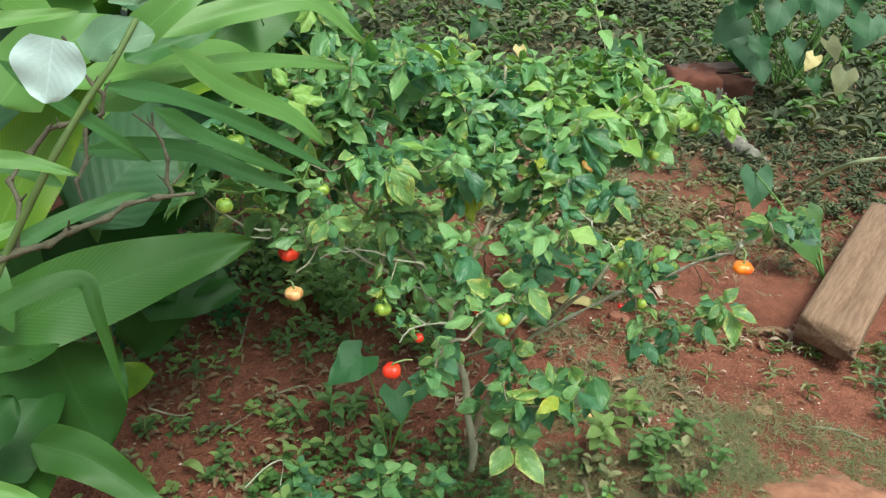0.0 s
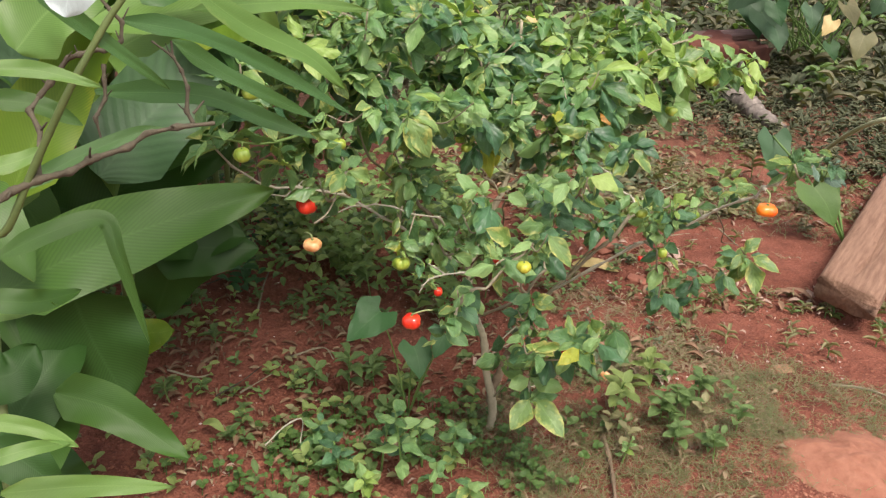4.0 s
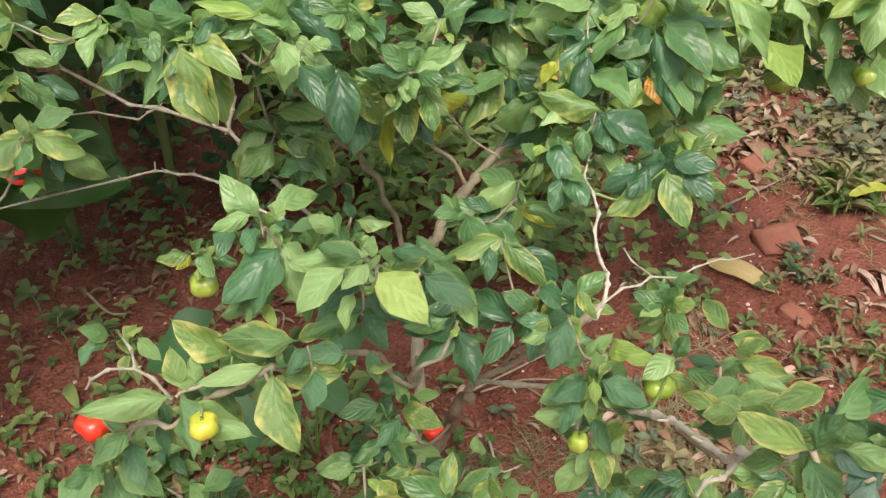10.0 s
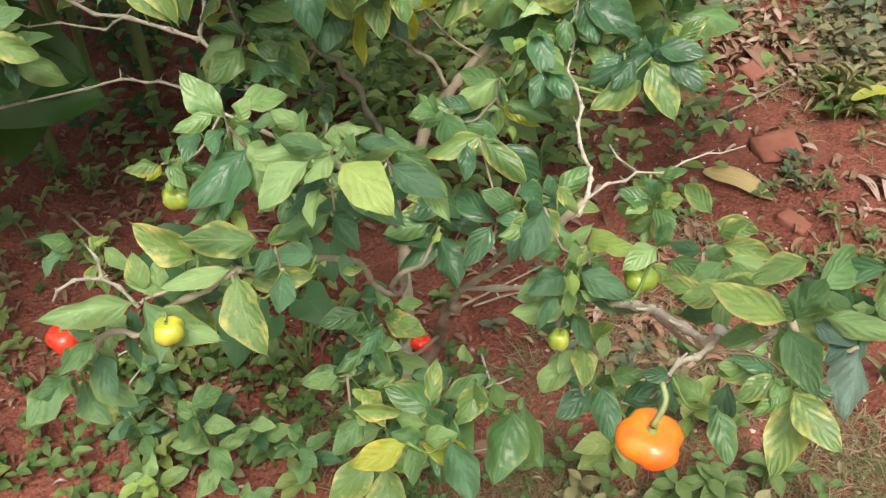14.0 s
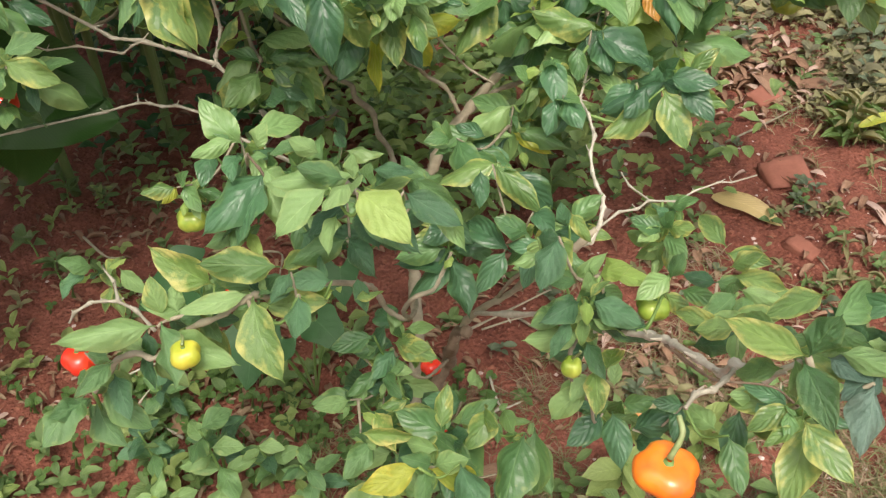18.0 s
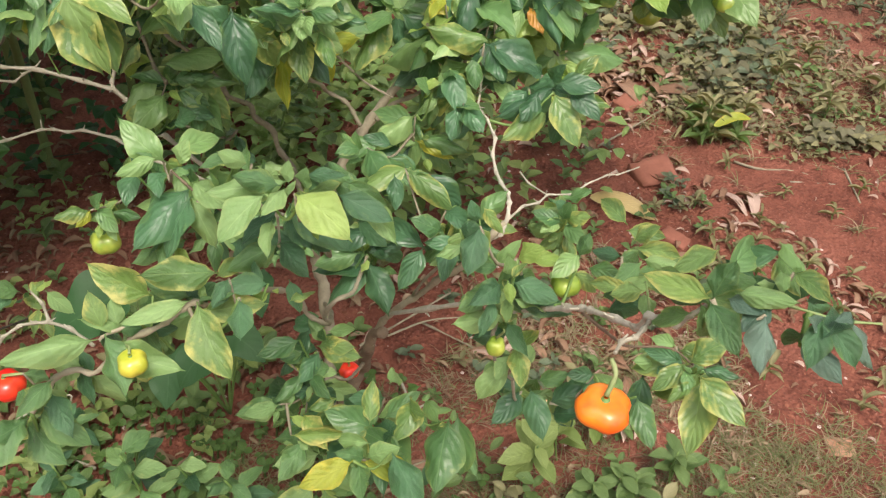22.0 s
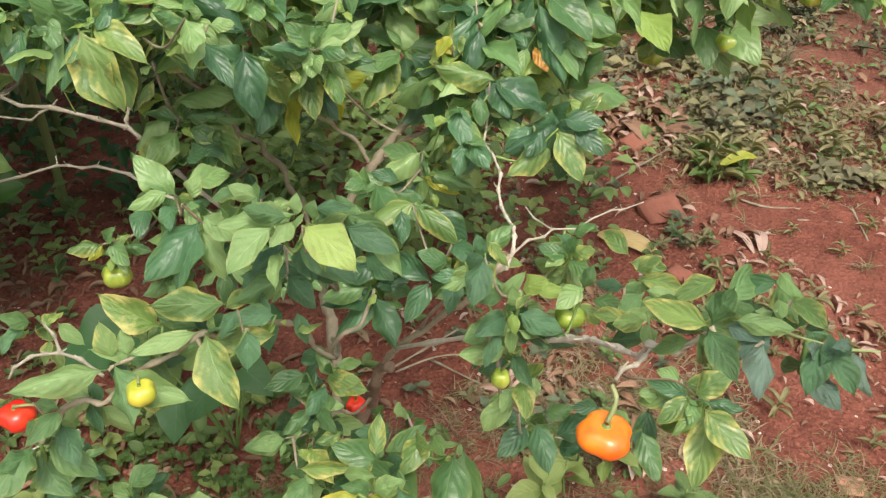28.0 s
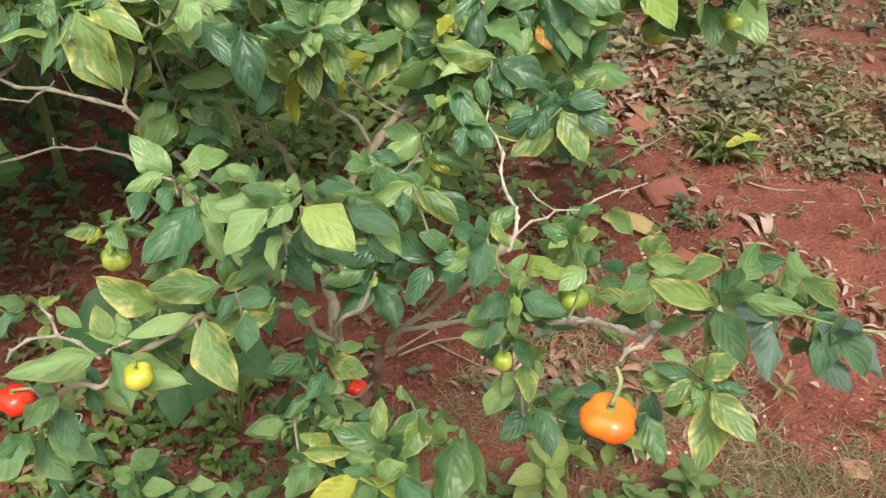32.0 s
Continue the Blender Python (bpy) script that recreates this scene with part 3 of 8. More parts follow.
leaf((0.184, -0.123, 0.943), (0.270, -0.126, 0.908), 0.051, "d")
leaf((0.266, -0.169, 0.908), (0.232, -0.194, 0.878), 0.029, "d")
leaf((0.279, -0.139, 0.919), (0.247, -0.138, 0.930), 0.027, "d")
leaf((0.147, -0.175, 0.920), (0.174, -0.199, 0.870), 0.037, "d")
leaf((0.172, -0.143, 0.927), (0.184, -0.162, 0.890), 0.026, "g")
leaf((0.194, -0.129, 0.943), (0.219, -0.144, 0.907), 0.034, "d")
leaf((0.180, -0.208, 0.888), (0.211, -0.217, 0.861), 0.033, "d")
leaf((0.172, -0.212, 0.884), (0.172, -0.237, 0.847), 0.029, "d")
leaf((0.118, -0.161, 0.867), (0.089, -0.157, 0.888), 0.033, "g")
leaf((0.163, -0.014, 0.919), (0.232, 0.021, 0.963), 0.044, "d")
leaf((0.237, -0.011, 1.002), (0.301, -0.036, 0.930), 0.040, "g")
leaf((0.227, -0.028, 0.966), (0.252, -0.040, 0.936), 0.026, "o")
leaf((0.114, -0.058, 0.958), (0.078, -0.065, 0.965), 0.029, "y")
leaf((0.147, -0.052, 0.996), (0.131, -0.096, 0.918), 0.039, "d")
leaf((0.179, -0.047, 0.948), (0.139, -0.062, 0.937), 0.026, "g")
leaf((0.274, -0.012, 0.986), (0.306, -0.021, 0.959), 0.026, "g")
leaf((0.153, -0.599, 1.001), (0.210, -0.595, 0.979), 0.029, "d")
leaf((0.065, -0.340, 0.672), (0.009, -0.377, 0.661), 0.035, "g")
leaf((0.076, -0.336, 0.672), (0.123, -0.310, 0.681), 0.030, "d")
leaf((0.079, -0.344, 0.662), (0.125, -0.381, 0.610), 0.046, "d")
leaf((0.053, -0.312, 0.708), (0.099, -0.312, 0.688), 0.036, "d")
leaf((0.071, -0.311, 0.701), (0.036, -0.340, 0.686), 0.033, "d")
leaf((0.152, -0.574, 0.998), (0.196, -0.573, 0.978), 0.020, "g")
leaf((0.145, -0.361, 0.867), (0.213, -0.373, 0.826), 0.031, "m")
leaf((0.133, -0.370, 0.861), (0.144, -0.396, 0.824), 0.023, "d")
leaf((0.211, -0.394, 0.802), (0.165, -0.391, 0.821), 0.036, "g")
leaf((0.252, -0.374, 0.814), (0.236, -0.355, 0.841), 0.026, "d")
leaf((0.255, -0.370, 0.817), (0.282, -0.340, 0.848), 0.029, "g")
leaf((0.191, -0.416, 0.785), (0.174, -0.461, 0.744), 0.032, "d")
leaf((0.221, -0.398, 0.794), (0.224, -0.433, 0.757), 0.031, "d")
leaf((0.244, -0.396, 0.790), (0.193, -0.410, 0.790), 0.025, "d")
leaf((0.209, -0.376, 0.824), (0.238, -0.378, 0.813), 0.029, "d")
leaf((0.274, -0.484, 0.898), (0.294, -0.495, 0.880), 0.029, "m")
leaf((0.341, -0.545, 0.921), (0.361, -0.526, 0.940), 0.028, "L")
leaf((0.340, -0.566, 0.914), (0.328, -0.550, 0.934), 0.021, "l")
leaf((0.329, -0.567, 0.899), (0.298, -0.583, 0.890), 0.031, "d")
leaf((0.322, -0.556, 0.913), (0.294, -0.564, 0.910), 0.015, "g")
leaf((0.342, -0.570, 0.910), (0.390, -0.569, 0.904), 0.029, "d")
leaf((0.339, -0.585, 0.923), (0.348, -0.599, 0.907), 0.013, "L")
leaf((0.330, -0.588, 0.893), (0.322, -0.618, 0.865), 0.019, "d")
leaf((0.347, -0.567, 0.883), (0.408, -0.565, 0.878), 0.028, "d")
leaf((0.300, -0.552, 0.849), (0.302, -0.582, 0.820), 0.020, "d")
leaf((0.311, -0.557, 0.870), (0.284, -0.572, 0.861), 0.024, "g")
leaf((0.357, -0.286, 0.775), (0.311, -0.282, 0.786), 0.030, "g")
leaf((0.356, -0.283, 0.778), (0.358, -0.263, 0.804), 0.026, "g")
leaf((0.360, -0.282, 0.779), (0.387, -0.269, 0.793), 0.030, "m")
leaf((0.361, -0.287, 0.772), (0.389, -0.293, 0.763), 0.028, "g")
leaf((0.353, -0.286, 0.774), (0.327, -0.297, 0.765), 0.023, "l")
leaf((0.357, -0.265, 0.801), (0.383, -0.249, 0.819), 0.025, "g")
leaf((0.360, -0.272, 0.792), (0.337, -0.266, 0.802), 0.023, "d")
leaf((0.337, -0.541, 0.815), (0.365, -0.557, 0.797), 0.024, "d")
leaf((0.352, -0.544, 0.781), (0.363, -0.568, 0.760), 0.029, "M")
leaf((0.345, -0.532, 0.750), (0.333, -0.553, 0.734), 0.020, "l")
leaf((0.362, -0.494, 0.641), (0.331, -0.528, 0.618), 0.033, "d")
leaf((0.372, -0.489, 0.645), (0.401, -0.531, 0.610), 0.036, "d")
leaf((0.402, -0.497, 0.636), (0.438, -0.465, 0.662), 0.037, "d")
leaf((0.380, -0.478, 0.653), (0.413, -0.459, 0.668), 0.025, "g")
leaf((0.355, -0.487, 0.648), (0.319, -0.487, 0.652), 0.025, "d")
leaf((0.363, -0.476, 0.656), (0.339, -0.500, 0.639), 0.022, "g")
leaf((0.408, -0.494, 0.611), (0.438, -0.475, 0.626), 0.030, "d")
leaf((0.451, -0.492, 0.709), (0.414, -0.494, 0.708), 0.024, "d")
leaf((0.506, -0.525, 0.726), (0.536, -0.568, 0.694), 0.032, "g")
leaf((0.555, -0.487, 0.767), (0.523, -0.515, 0.737), 0.026, "m")
leaf((0.558, -0.487, 0.767), (0.591, -0.461, 0.799), 0.032, "m")
leaf((0.549, -0.475, 0.756), (0.504, -0.471, 0.756), 0.021, "d")
leaf((0.569, -0.506, 0.772), (0.629, -0.543, 0.750), 0.038, "m")
leaf((0.572, -0.490, 0.766), (0.615, -0.494, 0.771), 0.019, "d")
leaf((0.556, -0.492, 0.762), (0.555, -0.511, 0.744), 0.018, "g")
leaf((0.541, -0.453, 0.756), (0.508, -0.447, 0.758), 0.020, "l")
leaf((0.562, -0.474, 0.760), (0.565, -0.461, 0.773), 0.017, "l")
leaf((0.518, -0.752, 1.115), (0.520, -0.729, 1.142), 0.026, "g")
leaf((0.518, -0.752, 1.115), (0.469, -0.745, 1.117), 0.021, "M")
leaf((0.514, -0.767, 1.126), (0.534, -0.786, 1.109), 0.022, "g")
leaf((0.532, -0.748, 1.122), (0.572, -0.751, 1.129), 0.017, "l")
leaf((0.529, -0.744, 1.112), (0.552, -0.748, 1.113), 0.015, "D")
leaf((0.555, -0.758, 1.117), (0.553, -0.780, 1.093), 0.023, "D")
leaf((0.593, -0.748, 1.111), (0.574, -0.736, 1.118), 0.026, "D")
leaf((0.595, -0.745, 1.115), (0.591, -0.767, 1.089), 0.020, "d")
leaf((0.614, -0.745, 1.121), (0.597, -0.742, 1.119), 0.015, "D")
leaf((0.570, -0.723, 1.132), (0.590, -0.733, 1.127), 0.017, "m")
leaf((0.561, -0.722, 1.131), (0.561, -0.728, 1.123), 0.012, "l")
leaf((0.527, -0.727, 1.116), (0.541, -0.724, 1.122), 0.014, "g")
leaf((0.558, -0.744, 1.119), (0.540, -0.757, 1.101), 0.018, "D")
leaf((0.584, -0.730, 1.114), (0.596, -0.725, 1.124), 0.011, "d")
leaf((0.468, -0.584, 0.991), (0.445, -0.598, 0.974), 0.025, "g")
leaf((0.468, -0.582, 0.993), (0.507, -0.584, 0.994), 0.016, "l")
leaf((0.475, -0.639, 1.005), (0.444, -0.642, 1.000), 0.021, "m")
leaf((0.456, -0.572, 1.005), (0.473, -0.558, 1.023), 0.020, "m")
leaf((0.445, -0.634, 0.979), (0.445, -0.623, 0.991), 0.017, "d")
leaf((0.475, -0.655, 1.016), (0.479, -0.667, 1.004), 0.015, "l")
leaf((0.449, -0.560, 0.972), (0.420, -0.561, 0.971), 0.015, "d")
leaf((0.031, -0.493, 0.620), (-0.015, -0.531, 0.611), 0.033, "g")
leaf((0.036, -0.461, 0.575), (-0.002, -0.484, 0.573), 0.031, "g")
leaf((0.040, -0.459, 0.575), (0.103, -0.447, 0.561), 0.036, "m")
leaf((0.043, -0.458, 0.575), (0.065, -0.430, 0.589), 0.033, "m")
leaf((0.045, -0.450, 0.580), (0.041, -0.429, 0.600), 0.028, "g")
leaf((0.047, -0.456, 0.575), (0.090, -0.431, 0.579), 0.035, "m")
leaf((0.046, -0.464, 0.569), (0.032, -0.497, 0.549), 0.030, "d")
leaf((0.036, -0.496, 0.549), (0.008, -0.541, 0.528), 0.023, "g")
leaf((0.043, -0.492, 0.548), (0.078, -0.500, 0.529), 0.028, "g")
leaf((0.014, -0.544, 0.524), (-0.027, -0.575, 0.521), 0.025, "l")
leaf((0.089, -0.505, 0.522), (0.057, -0.530, 0.516), 0.022, "m")
leaf((0.158, -0.518, 0.492), (0.080, -0.519, 0.515), 0.048, "g")
leaf((0.151, -0.526, 0.513), (0.138, -0.478, 0.551), 0.028, "m")
leaf((0.171, -0.520, 0.487), (0.195, -0.496, 0.497), 0.031, "g")
leaf((0.167, -0.580, 0.510), (0.201, -0.537, 0.530), 0.045, "l")
leaf((0.164, -0.581, 0.510), (0.121, -0.575, 0.526), 0.037, "g")
leaf((0.043, -0.570, 0.495), (0.116, -0.537, 0.491), 0.027, "M")
leaf((0.064, -0.568, 0.488), (0.046, -0.614, 0.468), 0.035, "g")
leaf((0.157, -0.605, 0.533), (0.101, -0.657, 0.519), 0.040, "y")
leaf((0.157, -0.585, 0.509), (0.172, -0.612, 0.489), 0.033, "g")
leaf((0.241, -0.528, 0.466), (0.262, -0.495, 0.484), 0.030, "g")
leaf((0.205, -0.578, 0.538), (0.252, -0.603, 0.513), 0.048, "d")
leaf((0.039, -0.481, 0.493), (0.003, -0.482, 0.507), 0.029, "d")
leaf((0.002, -0.490, 0.568), (0.020, -0.468, 0.577), 0.025, "g")
leaf((0.062, -0.463, 0.536), (0.034, -0.461, 0.549), 0.034, "g")
leaf((-0.388, -0.442, 1.095), (-0.421, -0.482, 1.096), 0.026, "m")
leaf((-0.387, -0.443, 1.092), (-0.405, -0.477, 1.075), 0.022, "l")
leaf((-0.378, -0.436, 1.087), (-0.380, -0.469, 1.043), 0.038, "l")
leaf((-0.358, -0.412, 1.088), (-0.380, -0.432, 1.098), 0.026, "g")
leaf((-0.344, -0.406, 1.075), (-0.331, -0.417, 1.038), 0.021, "g")
leaf((-0.371, -0.427, 1.063), (-0.367, -0.464, 1.004), 0.028, "d")
leaf((-0.305, -0.404, 1.062), (-0.250, -0.419, 0.964), 0.053, "m")
leaf((-0.322, -0.381, 1.053), (-0.327, -0.434, 0.985), 0.029, "d")
leaf((-0.373, -0.415, 1.085), (-0.373, -0.400, 1.110), 0.029, "g")
leaf((-0.221, -0.328, 1.084), (-0.287, -0.374, 1.107), 0.025, "L")
leaf((-0.236, -0.330, 1.078), (-0.211, -0.326, 1.049), 0.027, "l")
leaf((-0.210, -0.311, 1.073), (-0.216, -0.293, 1.113), 0.036, "l")
leaf((-0.227, -0.317, 1.062), (-0.282, -0.369, 1.059), 0.029, "g")
leaf((-0.271, -0.357, 1.060), (-0.258, -0.337, 1.073), 0.031, "g")
leaf((-0.301, -0.375, 1.079), (-0.331, -0.394, 1.096), 0.029, "g")
leaf((-0.282, -0.340, 1.080), (-0.294, -0.370, 1.051), 0.029, "d")
leaf((-0.490, -0.492, 1.085), (-0.495, -0.468, 1.132), 0.041, "m")
leaf((-0.515, -0.532, 1.080), (-0.494, -0.491, 1.094), 0.023, "l")
leaf((-0.490, -0.528, 1.037), (-0.504, -0.570, 1.012), 0.032, "l")
leaf((-0.483, -0.519, 1.035), (-0.459, -0.522, 0.990), 0.029, "g")
leaf((-0.479, -0.507, 1.042), (-0.464, -0.483, 1.049), 0.020, "l")
leaf((-0.443, -0.450, 1.056), (-0.442, -0.467, 1.031), 0.027, "g")
leaf((-0.438, -0.568, 0.972), (-0.461, -0.629, 0.947), 0.040, "m")
leaf((-0.438, -0.568, 0.972), (-0.440, -0.548, 0.997), 0.024, "l")
leaf((-0.435, -0.560, 0.974), (-0.386, -0.528, 0.938), 0.035, "m")
leaf((-0.437, -0.570, 0.967), (-0.423, -0.575, 0.941), 0.037, "g")
leaf((-0.436, -0.558, 0.978), (-0.407, -0.511, 0.987), 0.023, "g")
leaf((-0.188, -0.341, 1.064), (-0.163, -0.343, 1.027), 0.046, "l")
leaf((-0.161, -0.323, 1.058), (-0.131, -0.300, 1.057), 0.028, "l")
leaf((-0.111, -0.326, 1.036), (-0.081, -0.361, 0.953), 0.047, "d")
leaf((-0.030, -0.279, 1.024), (0.024, -0.230, 1.057), 0.031, "l")
leaf((-0.030, -0.279, 1.024), (-0.083, -0.309, 1.032), 0.026, "d")
leaf((-0.033, -0.279, 1.028), (-0.067, -0.282, 1.059), 0.029, "g")
leaf((-0.026, -0.279, 1.020), (-0.015, -0.285, 1.000), 0.023, "l")
leaf((-0.023, -0.275, 1.024), (0.012, -0.259, 1.017), 0.029, "g")
leaf((-0.028, -0.276, 1.028), (-0.020, -0.256, 1.054), 0.026, "g")
leaf((-0.147, -0.239, 1.066), (-0.176, -0.264, 1.060), 0.031, "g")
leaf((-0.143, -0.237, 1.066), (-0.127, -0.201, 1.115), 0.038, "m")
leaf((-0.142, -0.238, 1.062), (-0.125, -0.239, 1.039), 0.034, "g")
leaf((-0.148, -0.236, 1.073), (-0.175, -0.238, 1.106), 0.033, "g")
leaf((-0.038, -0.175, 1.057), (-0.085, -0.193, 1.075), 0.029, "l")
leaf((-0.038, -0.174, 1.059), (0.001, -0.145, 1.076), 0.029, "g")
leaf((-0.122, -0.213, 1.058), (-0.101, -0.215, 1.030), 0.035, "d")
leaf((0.113, 0.012, 1.056), (0.043, -0.031, 1.023), 0.039, "l")
leaf((0.112, 0.014, 1.060), (0.061, 0.002, 1.078), 0.033, "g")
leaf((0.118, 0.014, 1.056), (0.126, 0.034, 1.096), 0.033, "g")
leaf((0.127, 0.016, 1.053), (0.171, 0.039, 1.073), 0.041, "l")
leaf((0.179, -0.007, 1.041), (0.148, -0.049, 0.976), 0.045, "g")
leaf((0.216, 0.000, 1.084), (0.335, 0.025, 1.079), 0.037, "L")
leaf((0.223, -0.019, 1.037), (0.283, -0.058, 0.932), 0.046, "d")
leaf((0.231, 0.006, 1.038), (0.303, -0.003, 0.983), 0.058, "g")
leaf((0.253, 0.039, 1.023), (0.330, 0.037, 0.985), 0.059, "g")
leaf((0.274, 0.024, 0.981), (0.295, 0.010, 0.944), 0.028, "o")
leaf((0.107, -0.082, 0.987), (0.093, -0.103, 0.959), 0.025, "y")
leaf((0.287, 0.118, 1.061), (0.371, 0.095, 0.975), 0.044, "l")
leaf((0.134, 0.026, 1.046), (0.103, -0.006, 1.000), 0.037, "g")
leaf((0.185, 0.021, 1.050), (0.152, -0.006, 1.012), 0.037, "l")
leaf((0.214, 0.045, 1.058), (0.247, 0.069, 1.096), 0.041, "l")
leaf((0.269, 0.043, 1.023), (0.231, 0.050, 1.060), 0.043, "g")
leaf((0.137, 0.008, 1.003), (0.104, -0.023, 0.965), 0.041, "d")
leaf((0.128, -0.020, 1.002), (0.116, -0.066, 0.924), 0.040, "d")
leaf((0.366, 0.419, 0.836), (0.443, 0.406, 0.795), 0.057, "g")
leaf((0.476, 0.390, 0.873), (0.489, 0.357, 0.803), 0.057, "g")
leaf((0.511, 0.374, 0.884), (0.572, 0.350, 0.831), 0.061, "l")
leaf((0.500, 0.375, 0.887), (0.601, 0.383, 0.904), 0.043, "l")
leaf((0.394, 0.429, 0.852), (0.339, 0.437, 0.884), 0.047, "g")
leaf((0.299, 0.372, 0.876), (0.348, 0.387, 0.894), 0.046, "l")
leaf((0.321, 0.339, 0.918), (0.278, 0.346, 0.952), 0.049, "l")
leaf((0.460, 0.573, 0.925), (0.509, 0.586, 0.956), 0.062, "g")
leaf((0.458, 0.575, 0.930), (0.441, 0.562, 0.899), 0.045, "g")
leaf((0.520, 0.525, 0.933), (0.573, 0.526, 0.933), 0.053, "d")
leaf((0.377, 0.449, 0.902), (0.405, 0.471, 0.949), 0.052, "l")
leaf((0.282, 0.292, 0.951), (0.238, 0.300, 0.993), 0.048, "l")
leaf((0.049, -0.500, 0.357), (-0.021, -0.503, 0.345), 0.057, "l")
leaf((0.052, -0.501, 0.357), (0.121, -0.514, 0.351), 0.051, "l")
leaf((0.053, -0.533, 0.315), (-0.006, -0.575, 0.255), 0.060, "m")
leaf((0.069, -0.533, 0.316), (0.133, -0.593, 0.252), 0.066, "m")
leaf((0.039, -0.458, 0.363), (-0.025, -0.438, 0.384), 0.061, "d")
leaf((-0.041, -0.454, 0.395), (-0.109, -0.462, 0.379), 0.051, "g")
leaf((-0.041, -0.433, 0.390), (-0.058, -0.398, 0.441), 0.061, "d")
leaf((-0.008, -0.422, 0.374), (0.055, -0.415, 0.391), 0.052, "d")
leaf((0.119, -0.460, 0.426), (0.203, -0.503, 0.385), 0.075, "g")
leaf((0.127, -0.452, 0.439), (0.144, -0.506, 0.366), 0.060, "d")
leaf((0.194, -0.476, 0.512), (0.216, -0.466, 0.534), 0.044, "m")
leaf((0.208, -0.469, 0.527), (0.180, -0.490, 0.486), 0.047, "m")
leaf((0.260, -0.483, 0.520), (0.254, -0.524, 0.458), 0.065, "g")
leaf((0.141, -0.437, 0.466), (0.080, -0.424, 0.473), 0.060, "d")
leaf((0.106, -0.460, 0.406), (0.069, -0.493, 0.353), 0.060, "d")
leaf((0.405, -0.526, 0.932), (0.379, -0.544, 0.914), 0.024, "l")
leaf((0.297, -0.554, 0.963), (0.294, -0.584, 0.931), 0.030, "d")
leaf((0.405, -0.528, 0.930), (0.407, -0.508, 0.954), 0.021, "g")
leaf((0.271, -0.539, 0.940), (0.294, -0.529, 0.946), 0.024, "d")
limb([(-0.040, -0.287, -0.020), (-0.038, -0.270, 0.110), (-0.067, -0.197, 0.250), (-0.100, -0.145, 0.320), (-0.119, -0.122, 0.380), (-0.125, -0.119, 0.440), (-0.123, -0.110, 0.500), (-0.112, -0.092, 0.560)], 0.0128, 0.0096, None, "trunk")
limb([(-0.038, -0.268, 0.080), (-0.012, -0.228, 0.180), (0.012, -0.216, 0.250), (0.026, -0.245, 0.300), (0.040, -0.268, 0.350), (0.056, -0.292, 0.400), (0.090, -0.310, 0.470)], 0.0145, 0.0095, BROWN_BARK, "trunk")
limb([(-0.123, -0.112, 0.490), (-0.225, -0.165, 0.575), (-0.347, -0.163, 0.641), (-0.430, -0.138, 0.675), (-0.512, -0.112, 0.706), (-0.642, -0.150, 0.742), (-0.745, -0.163, 0.752), (-0.850, -0.250, 0.900), (-0.950, -0.300, 1.000)], 0.0046, 0.0028, PALE_BARK)
limb([(-0.642, -0.150, 0.742), (-0.672, -0.175, 0.722), (-0.735, -0.215, 0.742), (-0.790, -0.270, 0.760)], 0.0024, 0.0014, PALE_BARK)
limb([(-0.600, -0.137, 0.731), (-0.604, -0.140, 0.752), (-0.612, -0.142, 0.790)], 0.0016, 0.0009, GREEN_STEM)
limb([(-0.512, -0.112, 0.706), (-0.510, -0.096, 0.744), (-0.515, -0.080, 0.790), (-0.531, -0.071, 0.859), (-0.500, 0.000, 0.980)], 0.0036, 0.0024, PALE_BARK)
limb([(-0.123, -0.112, 0.490), (-0.205, -0.026, 0.550), (-0.262, 0.011, 0.600), (-0.304, 0.009, 0.650), (-0.363, 0.003, 0.700), (-0.451, -0.020, 0.800), (-0.550, 0.100, 1.000)], 0.0064, 0.0030)
limb([(-0.112, -0.092, 0.560), (-0.080, -0.070, 0.620), (-0.040, -0.024, 0.696), (-0.004, 0.060, 0.746), (0.009, 0.101, 0.768), (-0.019, 0.155, 0.818), (-0.020, 0.200, 1.000), (0.000, 0.300, 1.150)], 0.0095, 0.0052)
limb([(-0.027, -0.028, 0.702), (0.030, 0.009, 0.744), (0.073, 0.055, 0.759), (0.200, 0.150, 0.900), (0.400, 0.300, 1.050), (0.600, 0.400, 1.100)], 0.0043, 0.0030)
limb([(-0.045, -0.059, 0.704), (-0.101, -0.067, 0.766), (-0.113, -0.115, 0.818), (-0.084, -0.199, 0.950), (-0.200, -0.200, 1.050)], 0.0038, 0.0024)
limb([(0.006, -0.029, 0.757), (-0.077, -0.032, 0.803), (-0.110, -0.071, 0.846), (-0.121, -0.112, 0.872)], 0.0022, 0.0018)
limb([(0.056, -0.292, 0.400), (0.120, -0.320, 0.550), (0.200, -0.360, 0.680), (0.274, -0.391, 0.804), (0.292, -0.379, 0.830)], 0.0059, 0.0048)
limb([(0.275, -0.391, 0.804), (0.294, -0.375, 0.835), (0.290, -0.354, 0.844), (0.269, -0.318, 0.846), (0.243, -0.268, 0.853), (0.219, -0.212, 0.871), (0.189, -0.145, 0.873), (0.158, -0.075, 0.882)], 0.0030, 0.0015, PALE_BARK)
limb([(0.286, -0.385, 0.824), (0.323, -0.307, 0.818), (0.330, -0.282, 0.815), (0.377, -0.215, 0.799), (0.418, -0.192, 0.811), (0.445, -0.182, 0.825)], 0.0018, 0.0010, PALE_BARK)
limb([(0.325, -0.235, 0.778), (0.293, -0.231, 0.790), (0.276, -0.216, 0.796)], 0.0014, 0.0013, PALE_BARK)
